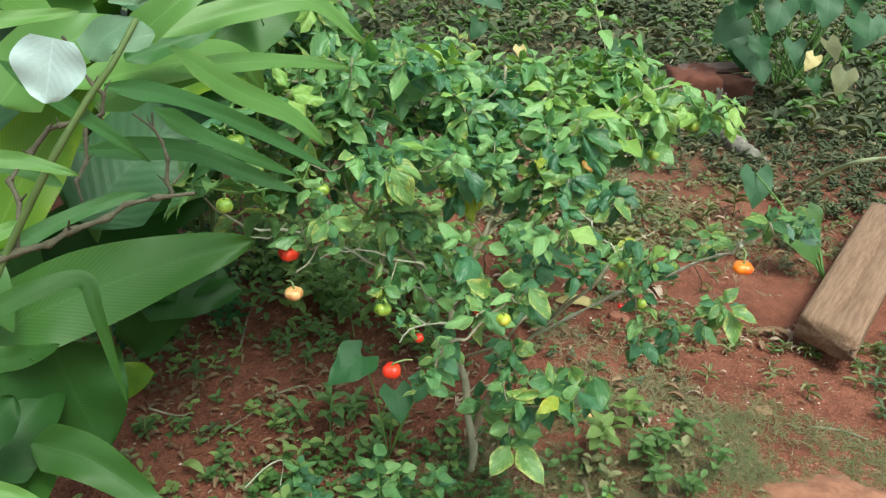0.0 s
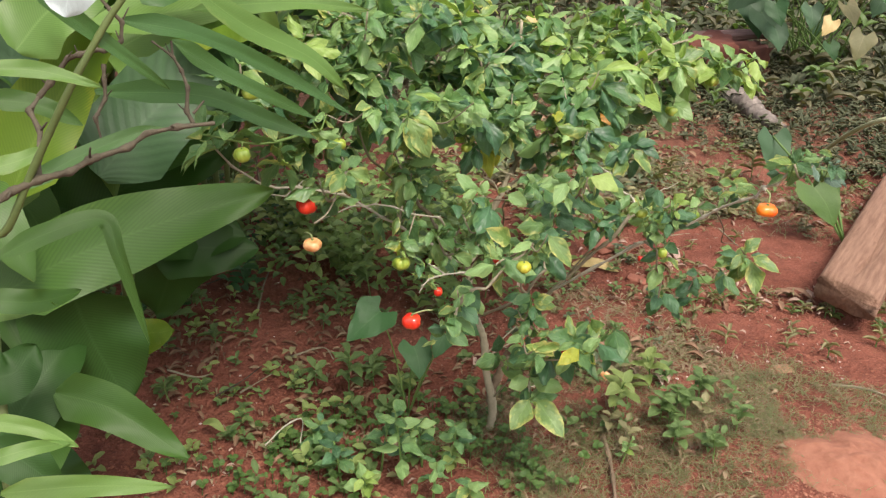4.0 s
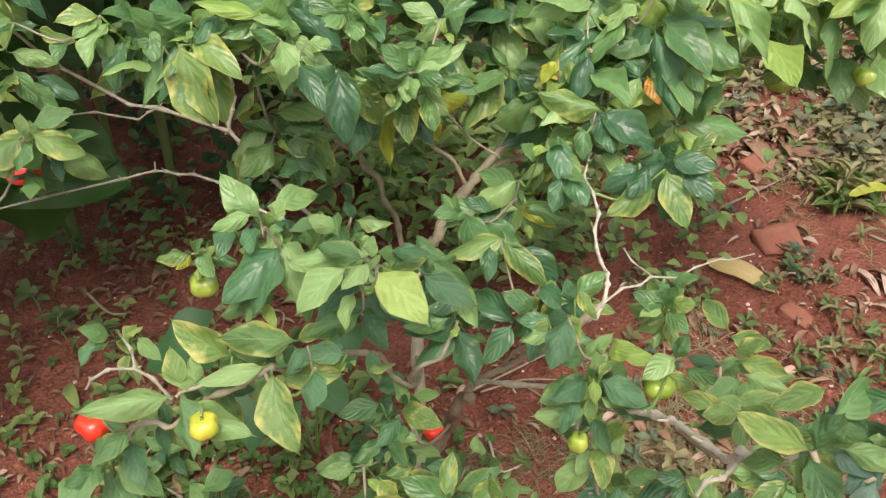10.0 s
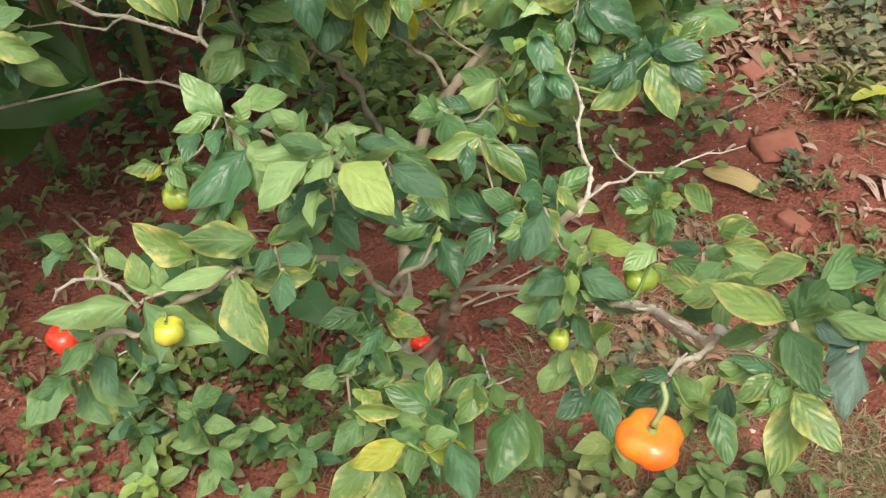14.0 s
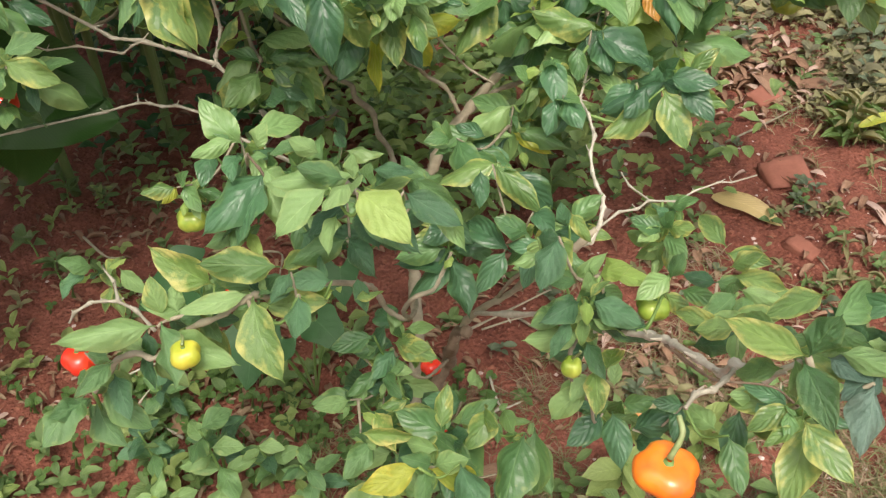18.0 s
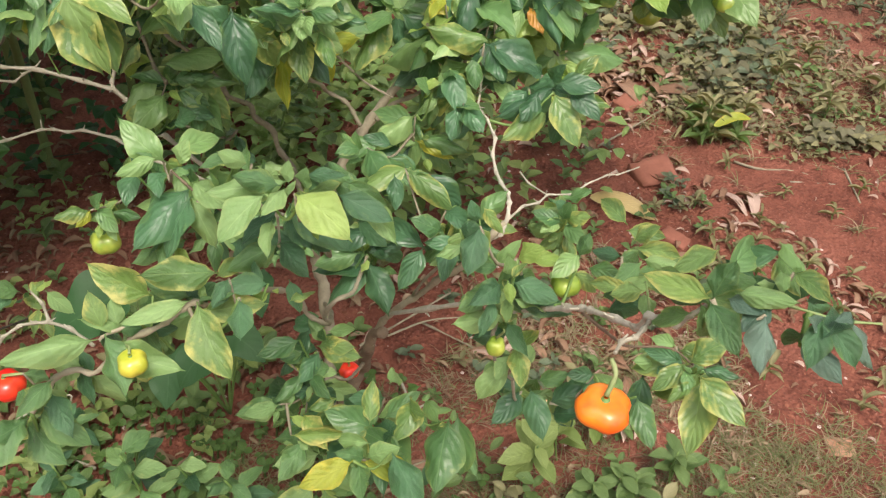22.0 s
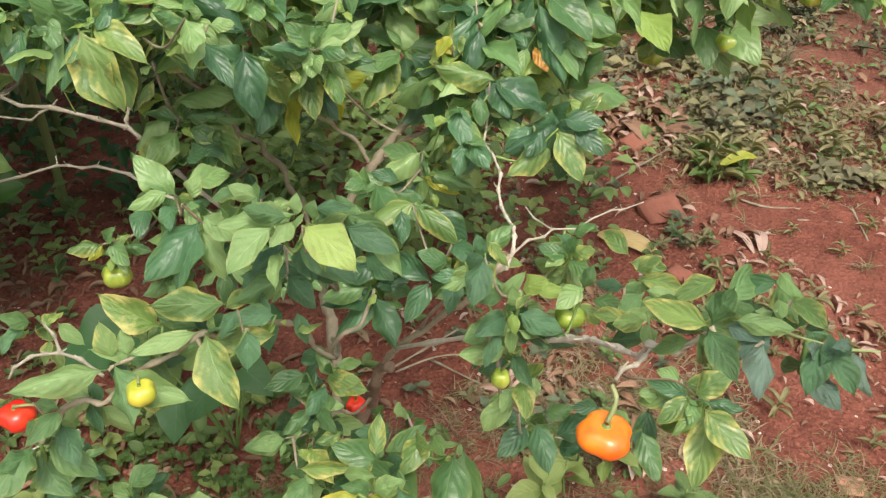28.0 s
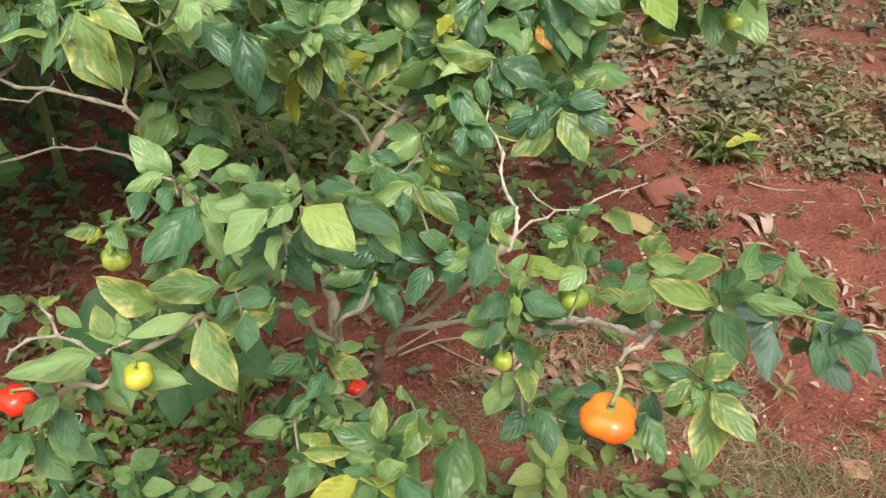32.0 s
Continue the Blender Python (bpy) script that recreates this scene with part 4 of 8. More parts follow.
limb([(0.100, -0.310, 0.520), (0.292, -0.481, 0.778), (0.373, -0.562, 0.870), (0.423, -0.616, 0.941), (0.456, -0.674, 0.995), (0.481, -0.712, 1.044), (0.502, -0.728, 1.059), (0.524, -0.721, 1.084)], 0.0036, 0.0026, PALE_BARK)
limb([(0.502, -0.728, 1.059), (0.526, -0.722, 1.082), (0.548, -0.715, 1.096), (0.583, -0.714, 1.092), (0.616, -0.713, 1.089), (0.648, -0.705, 1.088)], 0.0018, 0.0010, FRUIT_STALK)
limb([(0.483, -0.713, 1.043), (0.478, -0.734, 1.050), (0.463, -0.764, 1.061), (0.460, -0.782, 1.066)], 0.0021, 0.0016, PALE_BARK)
limb([(0.424, -0.619, 0.938), (0.479, -0.537, 0.822), (0.563, -0.481, 0.760)], 0.0015, 0.0012, BROWN_BARK)
limb([(0.482, -0.706, 1.036), (0.479, -0.682, 1.034), (0.474, -0.653, 1.028)], 0.0013, 0.0009, FRUIT_STALK)
limb([(-0.100, -0.145, 0.320), (0.029, -0.392, 0.553), (0.010, -0.437, 0.635), (0.012, -0.484, 0.706), (0.007, -0.587, 0.790), (0.006, -0.674, 0.862), (-0.018, -0.709, 0.850), (-0.061, -0.721, 0.814), (-0.096, -0.746, 0.780), (-0.144, -0.759, 0.765), (-0.161, -0.790, 0.733)], 0.0043, 0.0030)
limb([(-0.048, -0.708, 0.843), (-0.071, -0.733, 0.842), (-0.076, -0.742, 0.839)], 0.0022, 0.0018)
limb([(-0.100, -0.729, 0.808), (-0.189, -0.698, 0.784), (-0.213, -0.678, 0.789), (-0.235, -0.671, 0.799)], 0.0023, 0.0016, PALE_BARK)
limb([(-0.189, -0.698, 0.784), (-0.225, -0.709, 0.776), (-0.247, -0.732, 0.752)], 0.0023, 0.0016, PALE_BARK)
limb([(0.029, -0.392, 0.553), (0.061, -0.427, 0.649), (0.073, -0.366, 0.643), (0.077, -0.339, 0.669)], 0.0038, 0.0024)
limb([(-0.125, -0.119, 0.440), (0.057, -0.427, 0.737), (0.094, -0.544, 0.902), (0.113, -0.605, 0.983)], 0.0043, 0.0024)
limb([(-0.123, -0.112, 0.490), (-0.069, -0.372, 0.709), (-0.054, -0.504, 0.847), (-0.056, -0.552, 0.913), (-0.107, -0.519, 0.907)], 0.0024, 0.0016, BROWN_BARK)
limb([(0.026, -0.245, 0.300), (0.064, -0.408, 0.447), (0.029, -0.457, 0.502), (0.042, -0.465, 0.569)], 0.0038, 0.0018)
limb([(-0.030, -0.280, 0.120), (0.078, -0.492, 0.409), (0.158, -0.569, 0.483), (0.159, -0.524, 0.487)], 0.0032, 0.0018)
limb([(-0.123, -0.112, 0.490), (-0.218, -0.348, 0.760), (-0.345, -0.329, 0.777), (-0.419, -0.345, 0.781), (-0.454, -0.359, 0.786), (-0.487, -0.397, 0.783), (-0.500, -0.640, 0.870)], 0.0028, 0.0016, PALE_BARK)
limb([(-0.454, -0.359, 0.786), (-0.458, -0.352, 0.799)], 0.0014, 0.0010, PALE_BARK)
limb([(0.026, -0.167, 0.698), (0.058, -0.172, 0.744), (0.092, -0.176, 0.793)], 0.0022, 0.0015)
limb([(0.150, -0.330, 0.600), (0.213, -0.391, 0.744), (0.215, -0.405, 0.788), (0.241, -0.400, 0.802)], 0.0027, 0.0018)
limb([(0.302, -0.493, 0.793), (0.323, -0.547, 0.794), (0.352, -0.528, 0.700)], 0.0027, 0.0018)


def twig_to(at, r0=0.0045, r1=0.0025):
    """A thin shoot from the nearest branch up to a leaf tuft."""
    at = np.array(at)
    near = min(LINES, key=lambda q: np.linalg.norm(q - at) + 0.6 * max(0.0, q[2] - at[2]))
    mid = 0.5 * (near + at) + np.array((0, 0, -0.03))
    v, f = tube([near, mid, at], r0, r1, 5, 4, 0.1)
    LINES.extend(spline([near, mid, at], 3))
    part("branch", v, f, BARK if len(LINES) % 2 else GREEN_STEM, bush)
    return at - near


# shoots out to the leaves that stand clear of the branches
for spot in NODES:
    if min(np.linalg.norm(q - np.array(spot)) for q in LINES) > 0.03:
        twig_to(spot, 0.0026, 0.0014)

# small young leaves where the shoots end
young, usual = random.Random(61), green.rng
green.rng = young
for spot in NODES:
    if young.random() < 0.3:
        green.rosette(spot, (young.uniform(-0.3, 0.3), -0.3, 1.0), young.randint(3, 5), 0.036, "lgLmg")
green.rng = usual


def tuft(x, y, z, count=11, size=0.085, kinds="ggglmd"):
    way = twig_to((x, y, z))
    w = Vector(way).normalized() * 0.6 + Vector((0, -0.15, 0.6))
    green.rosette((x, y, z), w, count, size, kinds)
    d = Vector(way).normalized()
    green.rosette(Vector((x, y, z)) - d * 0.06, w, max(3, count // 3), size, kinds)


tuft(0.330, 0.750, 1.275, 8, 0.1, "lLLl")
tuft(-0.762, -0.583, 1.057, 6, 0.105, "ggglmd")
tuft(-0.741, -0.486, 1.069, 6, 0.105, "ggglmd")
tuft(-0.720, -0.374, 1.128, 6, 0.105, "ggglmd")
tuft(-0.726, -0.350, 1.158, 6, 0.105, "ggglmd")
tuft(-0.608, -0.499, 0.975, 6, 0.105, "llggLm")
tuft(-0.513, -0.501, 0.926, 6, 0.105, "ggglmd")
tuft(-0.615, -0.154, 1.188, 6, 0.105, "ggmmMl")
tuft(-0.519, -0.017, 1.218, 8, 0.105, "ggmmMl")
tuft(-0.729, -0.154, 1.225, 6, 0.105, "ggglmd")
tuft(-0.788, -0.005, 1.255, 8, 0.105, "ggglmd")
tuft(-0.527, -0.044, 1.196, 8, 0.105, "ggmmMl")
tuft(-0.555, -0.034, 1.226, 8, 0.105, "ggmmMl")
tuft(-0.527, -0.192, 1.109, 6, 0.105, "ggmmMl")
tuft(-0.626, -0.090, 1.139, 8, 0.105, "ggmmMl")
tuft(-0.454, -0.146, 1.130, 6, 0.105, "ggglmd")
tuft(-0.491, -0.079, 1.160, 8, 0.105, "ggglmd")
tuft(-0.405, -0.337, 1.040, 6, 0.105, "ggglmd")
tuft(-0.405, -0.140, 1.083, 6, 0.105, "ggglmd")
tuft(-0.503, -0.152, 1.113, 6, 0.105, "ggglmd")
tuft(-0.312, -0.173, 1.043, 6, 0.105, "llggLm")
tuft(-0.226, -0.023, 0.993, 8, 0.105, "llggLm")
tuft(-0.377, 0.135, 1.197, 8, 0.105, "ggglmd")
tuft(-0.455, 0.250, 1.227, 8, 0.105, "ggglmd")
tuft(-0.420, -0.005, 1.160, 8, 0.105, "ggglmd")
tuft(-0.502, 0.036, 1.190, 8, 0.105, "ggglmd")
tuft(-0.258, 0.042, 1.113, 8, 0.105, "ggglmd")
tuft(-0.249, 0.078, 1.063, 8, 0.105, "ggglmd")
tuft(-0.233, 0.178, 1.175, 8, 0.105, "ddddgg")
tuft(-0.195, 0.337, 1.125, 8, 0.105, "ddddgg")
tuft(-0.155, 0.201, 1.179, 8, 0.105, "ddddgg")
tuft(-0.174, 0.224, 1.146, 8, 0.105, "ddddgg")
tuft(-0.220, -0.211, 1.007, 6, 0.105, "ggglmd")
tuft(-0.151, -0.192, 0.997, 6, 0.105, "ggglmd")
tuft(-0.105, -0.041, 0.970, 8, 0.105, "ggglmd")
tuft(-0.057, -0.169, 0.989, 6, 0.105, "ggglmd")
tuft(-0.127, -0.037, 0.939, 8, 0.105, "ggglmd")
tuft(-0.150, 0.055, 1.055, 8, 0.105, "ddddgg")
tuft(-0.055, 0.117, 1.005, 8, 0.105, "ddddgg")
tuft(-0.053, 0.063, 1.011, 8, 0.105, "ggglmd")
tuft(-0.072, 0.069, 0.961, 8, 0.105, "ggglmd")
tuft(0.020, 0.088, 1.040, 8, 0.105, "ggglmd")
tuft(0.020, 0.129, 0.990, 8, 0.105, "ggglmd")
tuft(-0.008, 0.205, 1.084, 8, 0.105, "ddddgg")
tuft(-0.036, 0.326, 1.083, 8, 0.105, "ddddgg")
tuft(0.098, 0.350, 1.171, 8, 0.105, "llggLm")
tuft(0.071, 0.457, 1.121, 8, 0.105, "llggLm")
tuft(0.114, 0.096, 1.023, 8, 0.105, "lLlLmg")
tuft(0.073, 0.246, 1.000, 8, 0.105, "lLlLmg")
tuft(0.152, 0.231, 1.096, 8, 0.105, "lLlLmg")
tuft(0.102, 0.332, 1.046, 8, 0.105, "lLlLmg")
tuft(0.237, 0.228, 1.066, 8, 0.105, "lLlLmg")
tuft(0.207, 0.324, 1.059, 8, 0.105, "lLlLmg")
tuft(0.286, 0.351, 1.121, 8, 0.105, "lLlLmg")
tuft(0.360, 0.455, 1.047, 8, 0.105, "llggLm")
tuft(0.399, 0.395, 1.094, 8, 0.105, "lLlLmg")
tuft(0.332, 0.526, 1.123, 8, 0.105, "llggLm")
tuft(0.426, 0.465, 1.165, 8, 0.105, "llggLm")
tuft(0.472, 0.476, 1.165, 8, 0.105, "llggLm")
tuft(0.337, 0.265, 1.011, 8, 0.105, "lLlLmg")
tuft(0.362, 0.384, 0.986, 8, 0.105, "lLlLmg")
tuft(0.411, 0.301, 1.024, 8, 0.105, "lLlLmg")
tuft(0.399, 0.398, 0.984, 8, 0.105, "lLlLmg")
tuft(0.513, 0.282, 1.047, 8, 0.105, "lLlLmg")
tuft(0.507, 0.303, 1.037, 8, 0.105, "lLlLmg")
tuft(0.511, 0.438, 1.081, 8, 0.105, "lLlLmg")
tuft(0.450, 0.424, 1.031, 8, 0.105, "lLlLmg")
tuft(0.697, 0.397, 1.016, 8, 0.105, "llggLm")
tuft(0.645, 0.540, 0.966, 8, 0.105, "lLlLmg")
tuft(0.779, 0.374, 1.052, 8, 0.105, "llggLm")
tuft(0.702, 0.504, 0.992, 8, 0.105, "lLlLmg")
tuft(0.228, 0.083, 0.961, 8, 0.105, "lLlLmg")
tuft(0.237, 0.124, 0.926, 8, 0.105, "lLlLmg")
tuft(0.370, 0.223, 1.047, 8, 0.105, "lLlLmg")
tuft(0.123, 0.012, 0.945, 8, 0.105, "lLlLmg")
tuft(0.214, 0.166, 0.915, 8, 0.105, "lLlLmg")
tuft(0.074, -0.060, 0.925, 8, 0.105, "lLlLmg")
tuft(-0.004, 0.022, 0.896, 8, 0.105, "ggglmd")
tuft(-0.065, 0.258, 1.119, 8, 0.105, "ddddgg")
tuft(-0.090, 0.316, 1.069, 8, 0.105, "ddddgg")
tuft(0.345, 0.578, 1.093, 8, 0.105, "llggLm")
tuft(0.437, 0.722, 1.060, 8, 0.105, "llggLm")
tuft(0.259, 0.574, 1.085, 8, 0.105, "llggLm")
tuft(0.242, 0.611, 1.122, 8, 0.105, "llggLm")
tuft(0.273, 0.040, 0.858, 8, 0.105, "lLlLmg")
tuft(0.197, 0.132, 0.808, 8, 0.105, "lLlLmg")
tuft(0.153, -0.061, 0.897, 8, 0.105, "lLlLmg")
tuft(0.056, 0.015, 0.847, 8, 0.105, "ddddgg")
tuft(0.362, 0.838, 1.079, 8, 0.105, "llggLm")
tuft(-0.381, 0.556, 1.156, 8, 0.105, "ggglmd")
tuft(-0.602, 0.441, 1.226, 8, 0.105, "ggglmd")
tuft(-0.684, 0.331, 1.264, 8, 0.105, "ggmmMl")
tuft(-0.429, 0.437, 1.109, 8, 0.105, "ggglmd")
tuft(-0.297, 0.557, 1.137, 8, 0.105, "ddddgg")
tuft(-0.170, 0.491, 1.063, 8, 0.105, "ggglmd")
tuft(-0.382, 0.328, 1.071, 8, 0.105, "ggglmd")
tuft(0.073, 0.529, 1.043, 8, 0.105, "lLlLmg")
tuft(0.173, 0.576, 1.061, 8, 0.105, "lLlLmg")
tuft(0.482, 0.571, 1.032, 8, 0.105, "lLlLmg")
tuft(0.360, 0.419, 0.969, 8, 0.105, "lLlLmg")
tuft(0.257, 0.498, 1.001, 8, 0.105, "lLlLmg")
tuft(-0.048, 0.428, 1.028, 8, 0.105, "ddddgg")
tuft(-0.519, 0.096, 1.050, 8, 0.105, "ggglmd")
tuft(-0.497, 0.448, 1.188, 8, 0.105, "ggglmd")
tuft(0.415, 0.472, 1.004, 8, 0.105, "lLlLmg")
tuft(-0.655, -0.242, 1.222, 6, 0.105, "llggLm")
tuft(-0.577, -0.256, 1.191, 6, 0.105, "llggLm")
tuft(-0.579, -0.113, 1.211, 6, 0.105, "llggLm")
tuft(-0.426, -0.194, 1.270, 6, 0.105, "ggglmd")
tuft(-0.439, 0.105, 1.158, 8, 0.105, "ddddgg")
tuft(-0.292, -0.082, 1.242, 8, 0.105, "ggglmd")
tuft(-0.190, -0.085, 1.224, 8, 0.105, "ddddgg")
tuft(-0.164, 0.050, 1.222, 8, 0.105, "llggLm")
tuft(-0.672, -0.203, 1.067, 6, 0.105, "ggglmd")
tuft(-0.537, -0.225, 1.103, 6, 0.105, "ggglmd")
tuft(-0.543, 0.016, 1.076, 8, 0.105, "llggLm")
tuft(-0.375, -0.097, 1.110, 8, 0.105, "ggglmd")
tuft(-0.288, 0.019, 1.055, 8, 0.105, "ggglmd")
tuft(-0.154, -0.106, 1.163, 6, 0.105, "llggLm")
tuft(-0.660, -0.378, 1.068, 6, 0.105, "ggglmd")
tuft(-0.664, -0.104, 0.943, 6, 0.105, "ggmmMl")
tuft(-0.498, -0.147, 1.008, 6, 0.105, "ddddgg")
tuft(-0.416, -0.026, 0.992, 8, 0.105, "ddddgg")
tuft(-0.282, -0.104, 1.003, 6, 0.105, "llggLm")
tuft(-0.131, -0.010, 1.110, 8, 0.105, "ggglmd")
tuft(0.333, 0.764, 1.065, 7, 0.1, "lLLlg")
tuft(0.330, 0.718, 1.106, 7, 0.1, "lLLlg")
tuft(0.761, 0.559, 0.986, 7, 0.1, "lLLlg")
tuft(0.835, 0.532, 0.948, 7, 0.1, "lLLlg")
tuft(0.495, 0.547, 1.046, 7, 0.1, "lLLlg")
tuft(0.396, 0.451, 1.006, 7, 0.1, "lLLlg")
tuft(0.550, 0.367, 1.021, 7, 0.1, "lLLlg")
tuft(0.567, 0.473, 1.031, 7, 0.1, "lLLlg")
tuft(-0.806, 0.257, 1.403, 5, 0.1, "ggdl")
tuft(-0.737, 0.312, 1.387, 5, 0.1, "ggmmMl")
tuft(-0.629, 0.184, 1.406, 5, 0.1, "ggmmMl")
tuft(-0.542, 0.243, 1.432, 5, 0.1, "ggmmMl")
tuft(-0.491, 0.370, 1.409, 5, 0.1, "ggglmd")
tuft(-0.879, 0.334, 1.307, 5, 0.1, "ggmmMl")
tuft(-0.773, 0.360, 1.299, 5, 0.1, "ggglmd")
tuft(-0.576, 0.102, 1.340, 7, 0.1, "llggLm")
tuft(-0.520, 0.212, 1.350, 5, 0.1, "ggdl")
tuft(-0.439, 0.351, 1.344, 5, 0.1, "ggmmMl")
tuft(-0.777, -0.017, 1.254, 7, 0.1, "ggmmMl")
tuft(-0.718, 0.207, 1.236, 5, 0.1, "ggmmMl")
tuft(-0.612, 0.119, 1.250, 7, 0.1, "ggdl")
tuft(-0.543, 0.099, 1.273, 7, 0.1, "ggdl")
tuft(-0.420, 0.449, 1.179, 5, 0.1, "ggdl")
tuft(-0.335, 0.334, 1.204, 5, 0.1, "ggglmd")
tuft(-0.219, 0.322, 1.225, 5, 0.1, "ggmmMl")
tuft(-0.131, 0.410, 1.210, 5, 0.1, "ggmmMl")
tuft(-0.783, 0.148, 1.122, 7, 0.1, "ggglmd")
tuft(-0.716, 0.160, 1.174, 5, 0.1, "llggLm")
tuft(-0.599, 0.129, 1.166, 7, 0.1, "ggglmd")
tuft(-0.557, 0.345, 1.135, 5, 0.1, "ggdl")
tuft(-0.393, 0.091, 1.220, 7, 0.1, "ggglmd")
tuft(-0.313, 0.051, 1.190, 7, 0.1, "ggmmMl")
tuft(-0.199, 0.343, 1.128, 5, 0.1, "ggglmd")
tuft(-0.131, 0.168, 1.192, 5, 0.1, "ggmmMl")
tuft(-0.049, 0.218, 1.183, 5, 0.1, "ggglmd")
tuft(-0.737, -0.148, 1.124, 7, 0.1, "ggglmd")
tuft(-0.644, -0.077, 1.155, 7, 0.1, "ggdl")
tuft(-0.542, -0.071, 1.114, 7, 0.1, "ggdl")
tuft(-0.516, 0.070, 1.110, 7, 0.1, "ggdl")
tuft(-0.396, 0.015, 1.132, 7, 0.1, "ggmmMl")
tuft(-0.310, -0.049, 1.171, 7, 0.1, "ggdl")
tuft(-0.195, -0.041, 1.152, 7, 0.1, "ggdl")
tuft(-0.115, 0.099, 1.106, 7, 0.1, "ggglmd")
tuft(-0.020, 0.108, 1.134, 7, 0.1, "ggdl")
tuft(-0.812, 0.214, 0.947, 5, 0.1, "ggdl")
tuft(-0.696, 0.063, 1.009, 7, 0.1, "ggglmd")
tuft(-0.550, -0.084, 1.068, 7, 0.1, "ggglmd")
tuft(-0.494, 0.252, 0.959, 5, 0.1, "ggmmMl")
tuft(-0.451, 0.263, 0.937, 5, 0.1, "ggdl")
tuft(-0.297, 0.116, 0.995, 7, 0.1, "ggglmd")
tuft(-0.189, 0.084, 1.016, 7, 0.1, "llggLm")
tuft(-0.102, -0.052, 1.108, 7, 0.1, "ggglmd")
tuft(-0.000, 0.247, 1.003, 5, 0.1, "ggmmMl")
tuft(-0.783, 0.122, 0.894, 7, 0.1, "ggdl")
tuft(-0.657, 0.000, 0.893, 7, 0.1, "ggglmd")
tuft(-0.613, -0.012, 0.913, 7, 0.1, "llggLm")
tuft(-0.542, 0.183, 0.850, 5, 0.1, "ggglmd")
tuft(-0.376, -0.120, 0.967, 7, 0.1, "ggglmd")
tuft(-0.312, -0.055, 0.993, 7, 0.1, "ggdl")
tuft(-0.802, 0.016, 0.778, 7, 0.1, "llggLm")
tuft(-0.675, -0.049, 0.840, 7, 0.1, "ggdl")
tuft(-0.625, 0.100, 0.798, 7, 0.1, "llggLm")
tuft(-0.530, 0.113, 0.776, 7, 0.1, "ggdl")
tuft(-0.362, -0.196, 0.909, 3, 0.1, "llggLm")
tuft(-0.327, 0.157, 0.794, 5, 0.1, "ggmmMl")
tuft(-0.818, 0.132, 1.070, 7, 0.1, "ggmmMl")
tuft(-0.737, 0.190, 1.018, 5, 0.1, "ggglmd")
tuft(-0.719, 0.254, 1.047, 5, 0.1, "ggmmMl")
tuft(-0.806, 0.102, 0.955, 7, 0.1, "llggLm")
tuft(-0.838, 0.318, 0.918, 5, 0.1, "llggLm")
tuft(-0.720, 0.212, 0.960, 5, 0.1, "ggglmd")
tuft(-0.911, 0.248, 0.842, 5, 0.1, "ggmmMl")
tuft(-0.877, 0.264, 0.820, 5, 0.1, "llggLm")
tuft(-0.767, 0.273, 0.853, 5, 0.1, "ggmmMl")
tuft(-0.718, -0.035, 0.850, 7, 0.1, "ggmmMl")
tuft(-0.687, 0.005, 0.843, 7, 0.1, "ggmmMl")
tuft(-0.739, 0.207, 0.780, 5, 0.1, "ggmmMl")
tuft(-0.334, -0.320, 0.752, 6, 0.085, "ggdm")
tuft(-0.240, -0.330, 0.718, 6, 0.085, "ggld")
tuft(-0.149, -0.265, 0.734, 6, 0.085, "ggld")
tuft(-0.082, -0.315, 0.638, 6, 0.085, "ggd")
tuft(-0.176, -0.360, 0.658, 6, 0.085, "gdl")
tuft(-0.311, 0.023, 0.783, 6, 0.085, "ggm")
tuft(-0.387, 0.167, 0.667, 5, 0.075, "glm")
tuft(-0.284, 0.119, 0.601, 5, 0.075, "gl")
tuft(-0.419, -0.047, 0.607, 5, 0.075, "ggl")
tuft(-0.267, 0.237, 0.661, 5, 0.075, "gdl")
tuft(-0.335, 0.003, 0.588, 5, 0.075, "gdl")


def bonnet(name, verts_r, lobes, squash, rng):
    verts, faces = [], []
    rings, sides = 16, 32
    wob = [rng.uniform(0.75, 1.25) for _ in range(4)]
    for i in range(rings + 1):
        a = math.pi * i / rings
        for k in range(sides):
            b = 2 * math.pi * k / sides
            fold = 1 + lobes * (wob[int(4 * b / 6.2832) % 4] ** 0.5 * -abs(math.cos(2 * b + 0.5 * math.sin(b))) ** 6 + 0.2) * math.sin(a) ** 0.5 + 0.05 * lobes * math.sin(9 * b + 3 * a)
            r = verts_r * math.sin(a) ** 0.75 * fold
            z = verts_r * squash * (math.cos(a) - 0.17 * math.exp(-(math.sin(a) / 0.38) ** 2) * (1 if a < 1.57 else -0.7))
            verts.append((r * math.cos(b), r * math.sin(b), z))
    for i in range(rings):
        for k in range(sides):
            p, q = i * sides + k, i * sides + (k + 1) % sides
            faces.append((p, p + sides, q + sides, q))
    return verts, faces


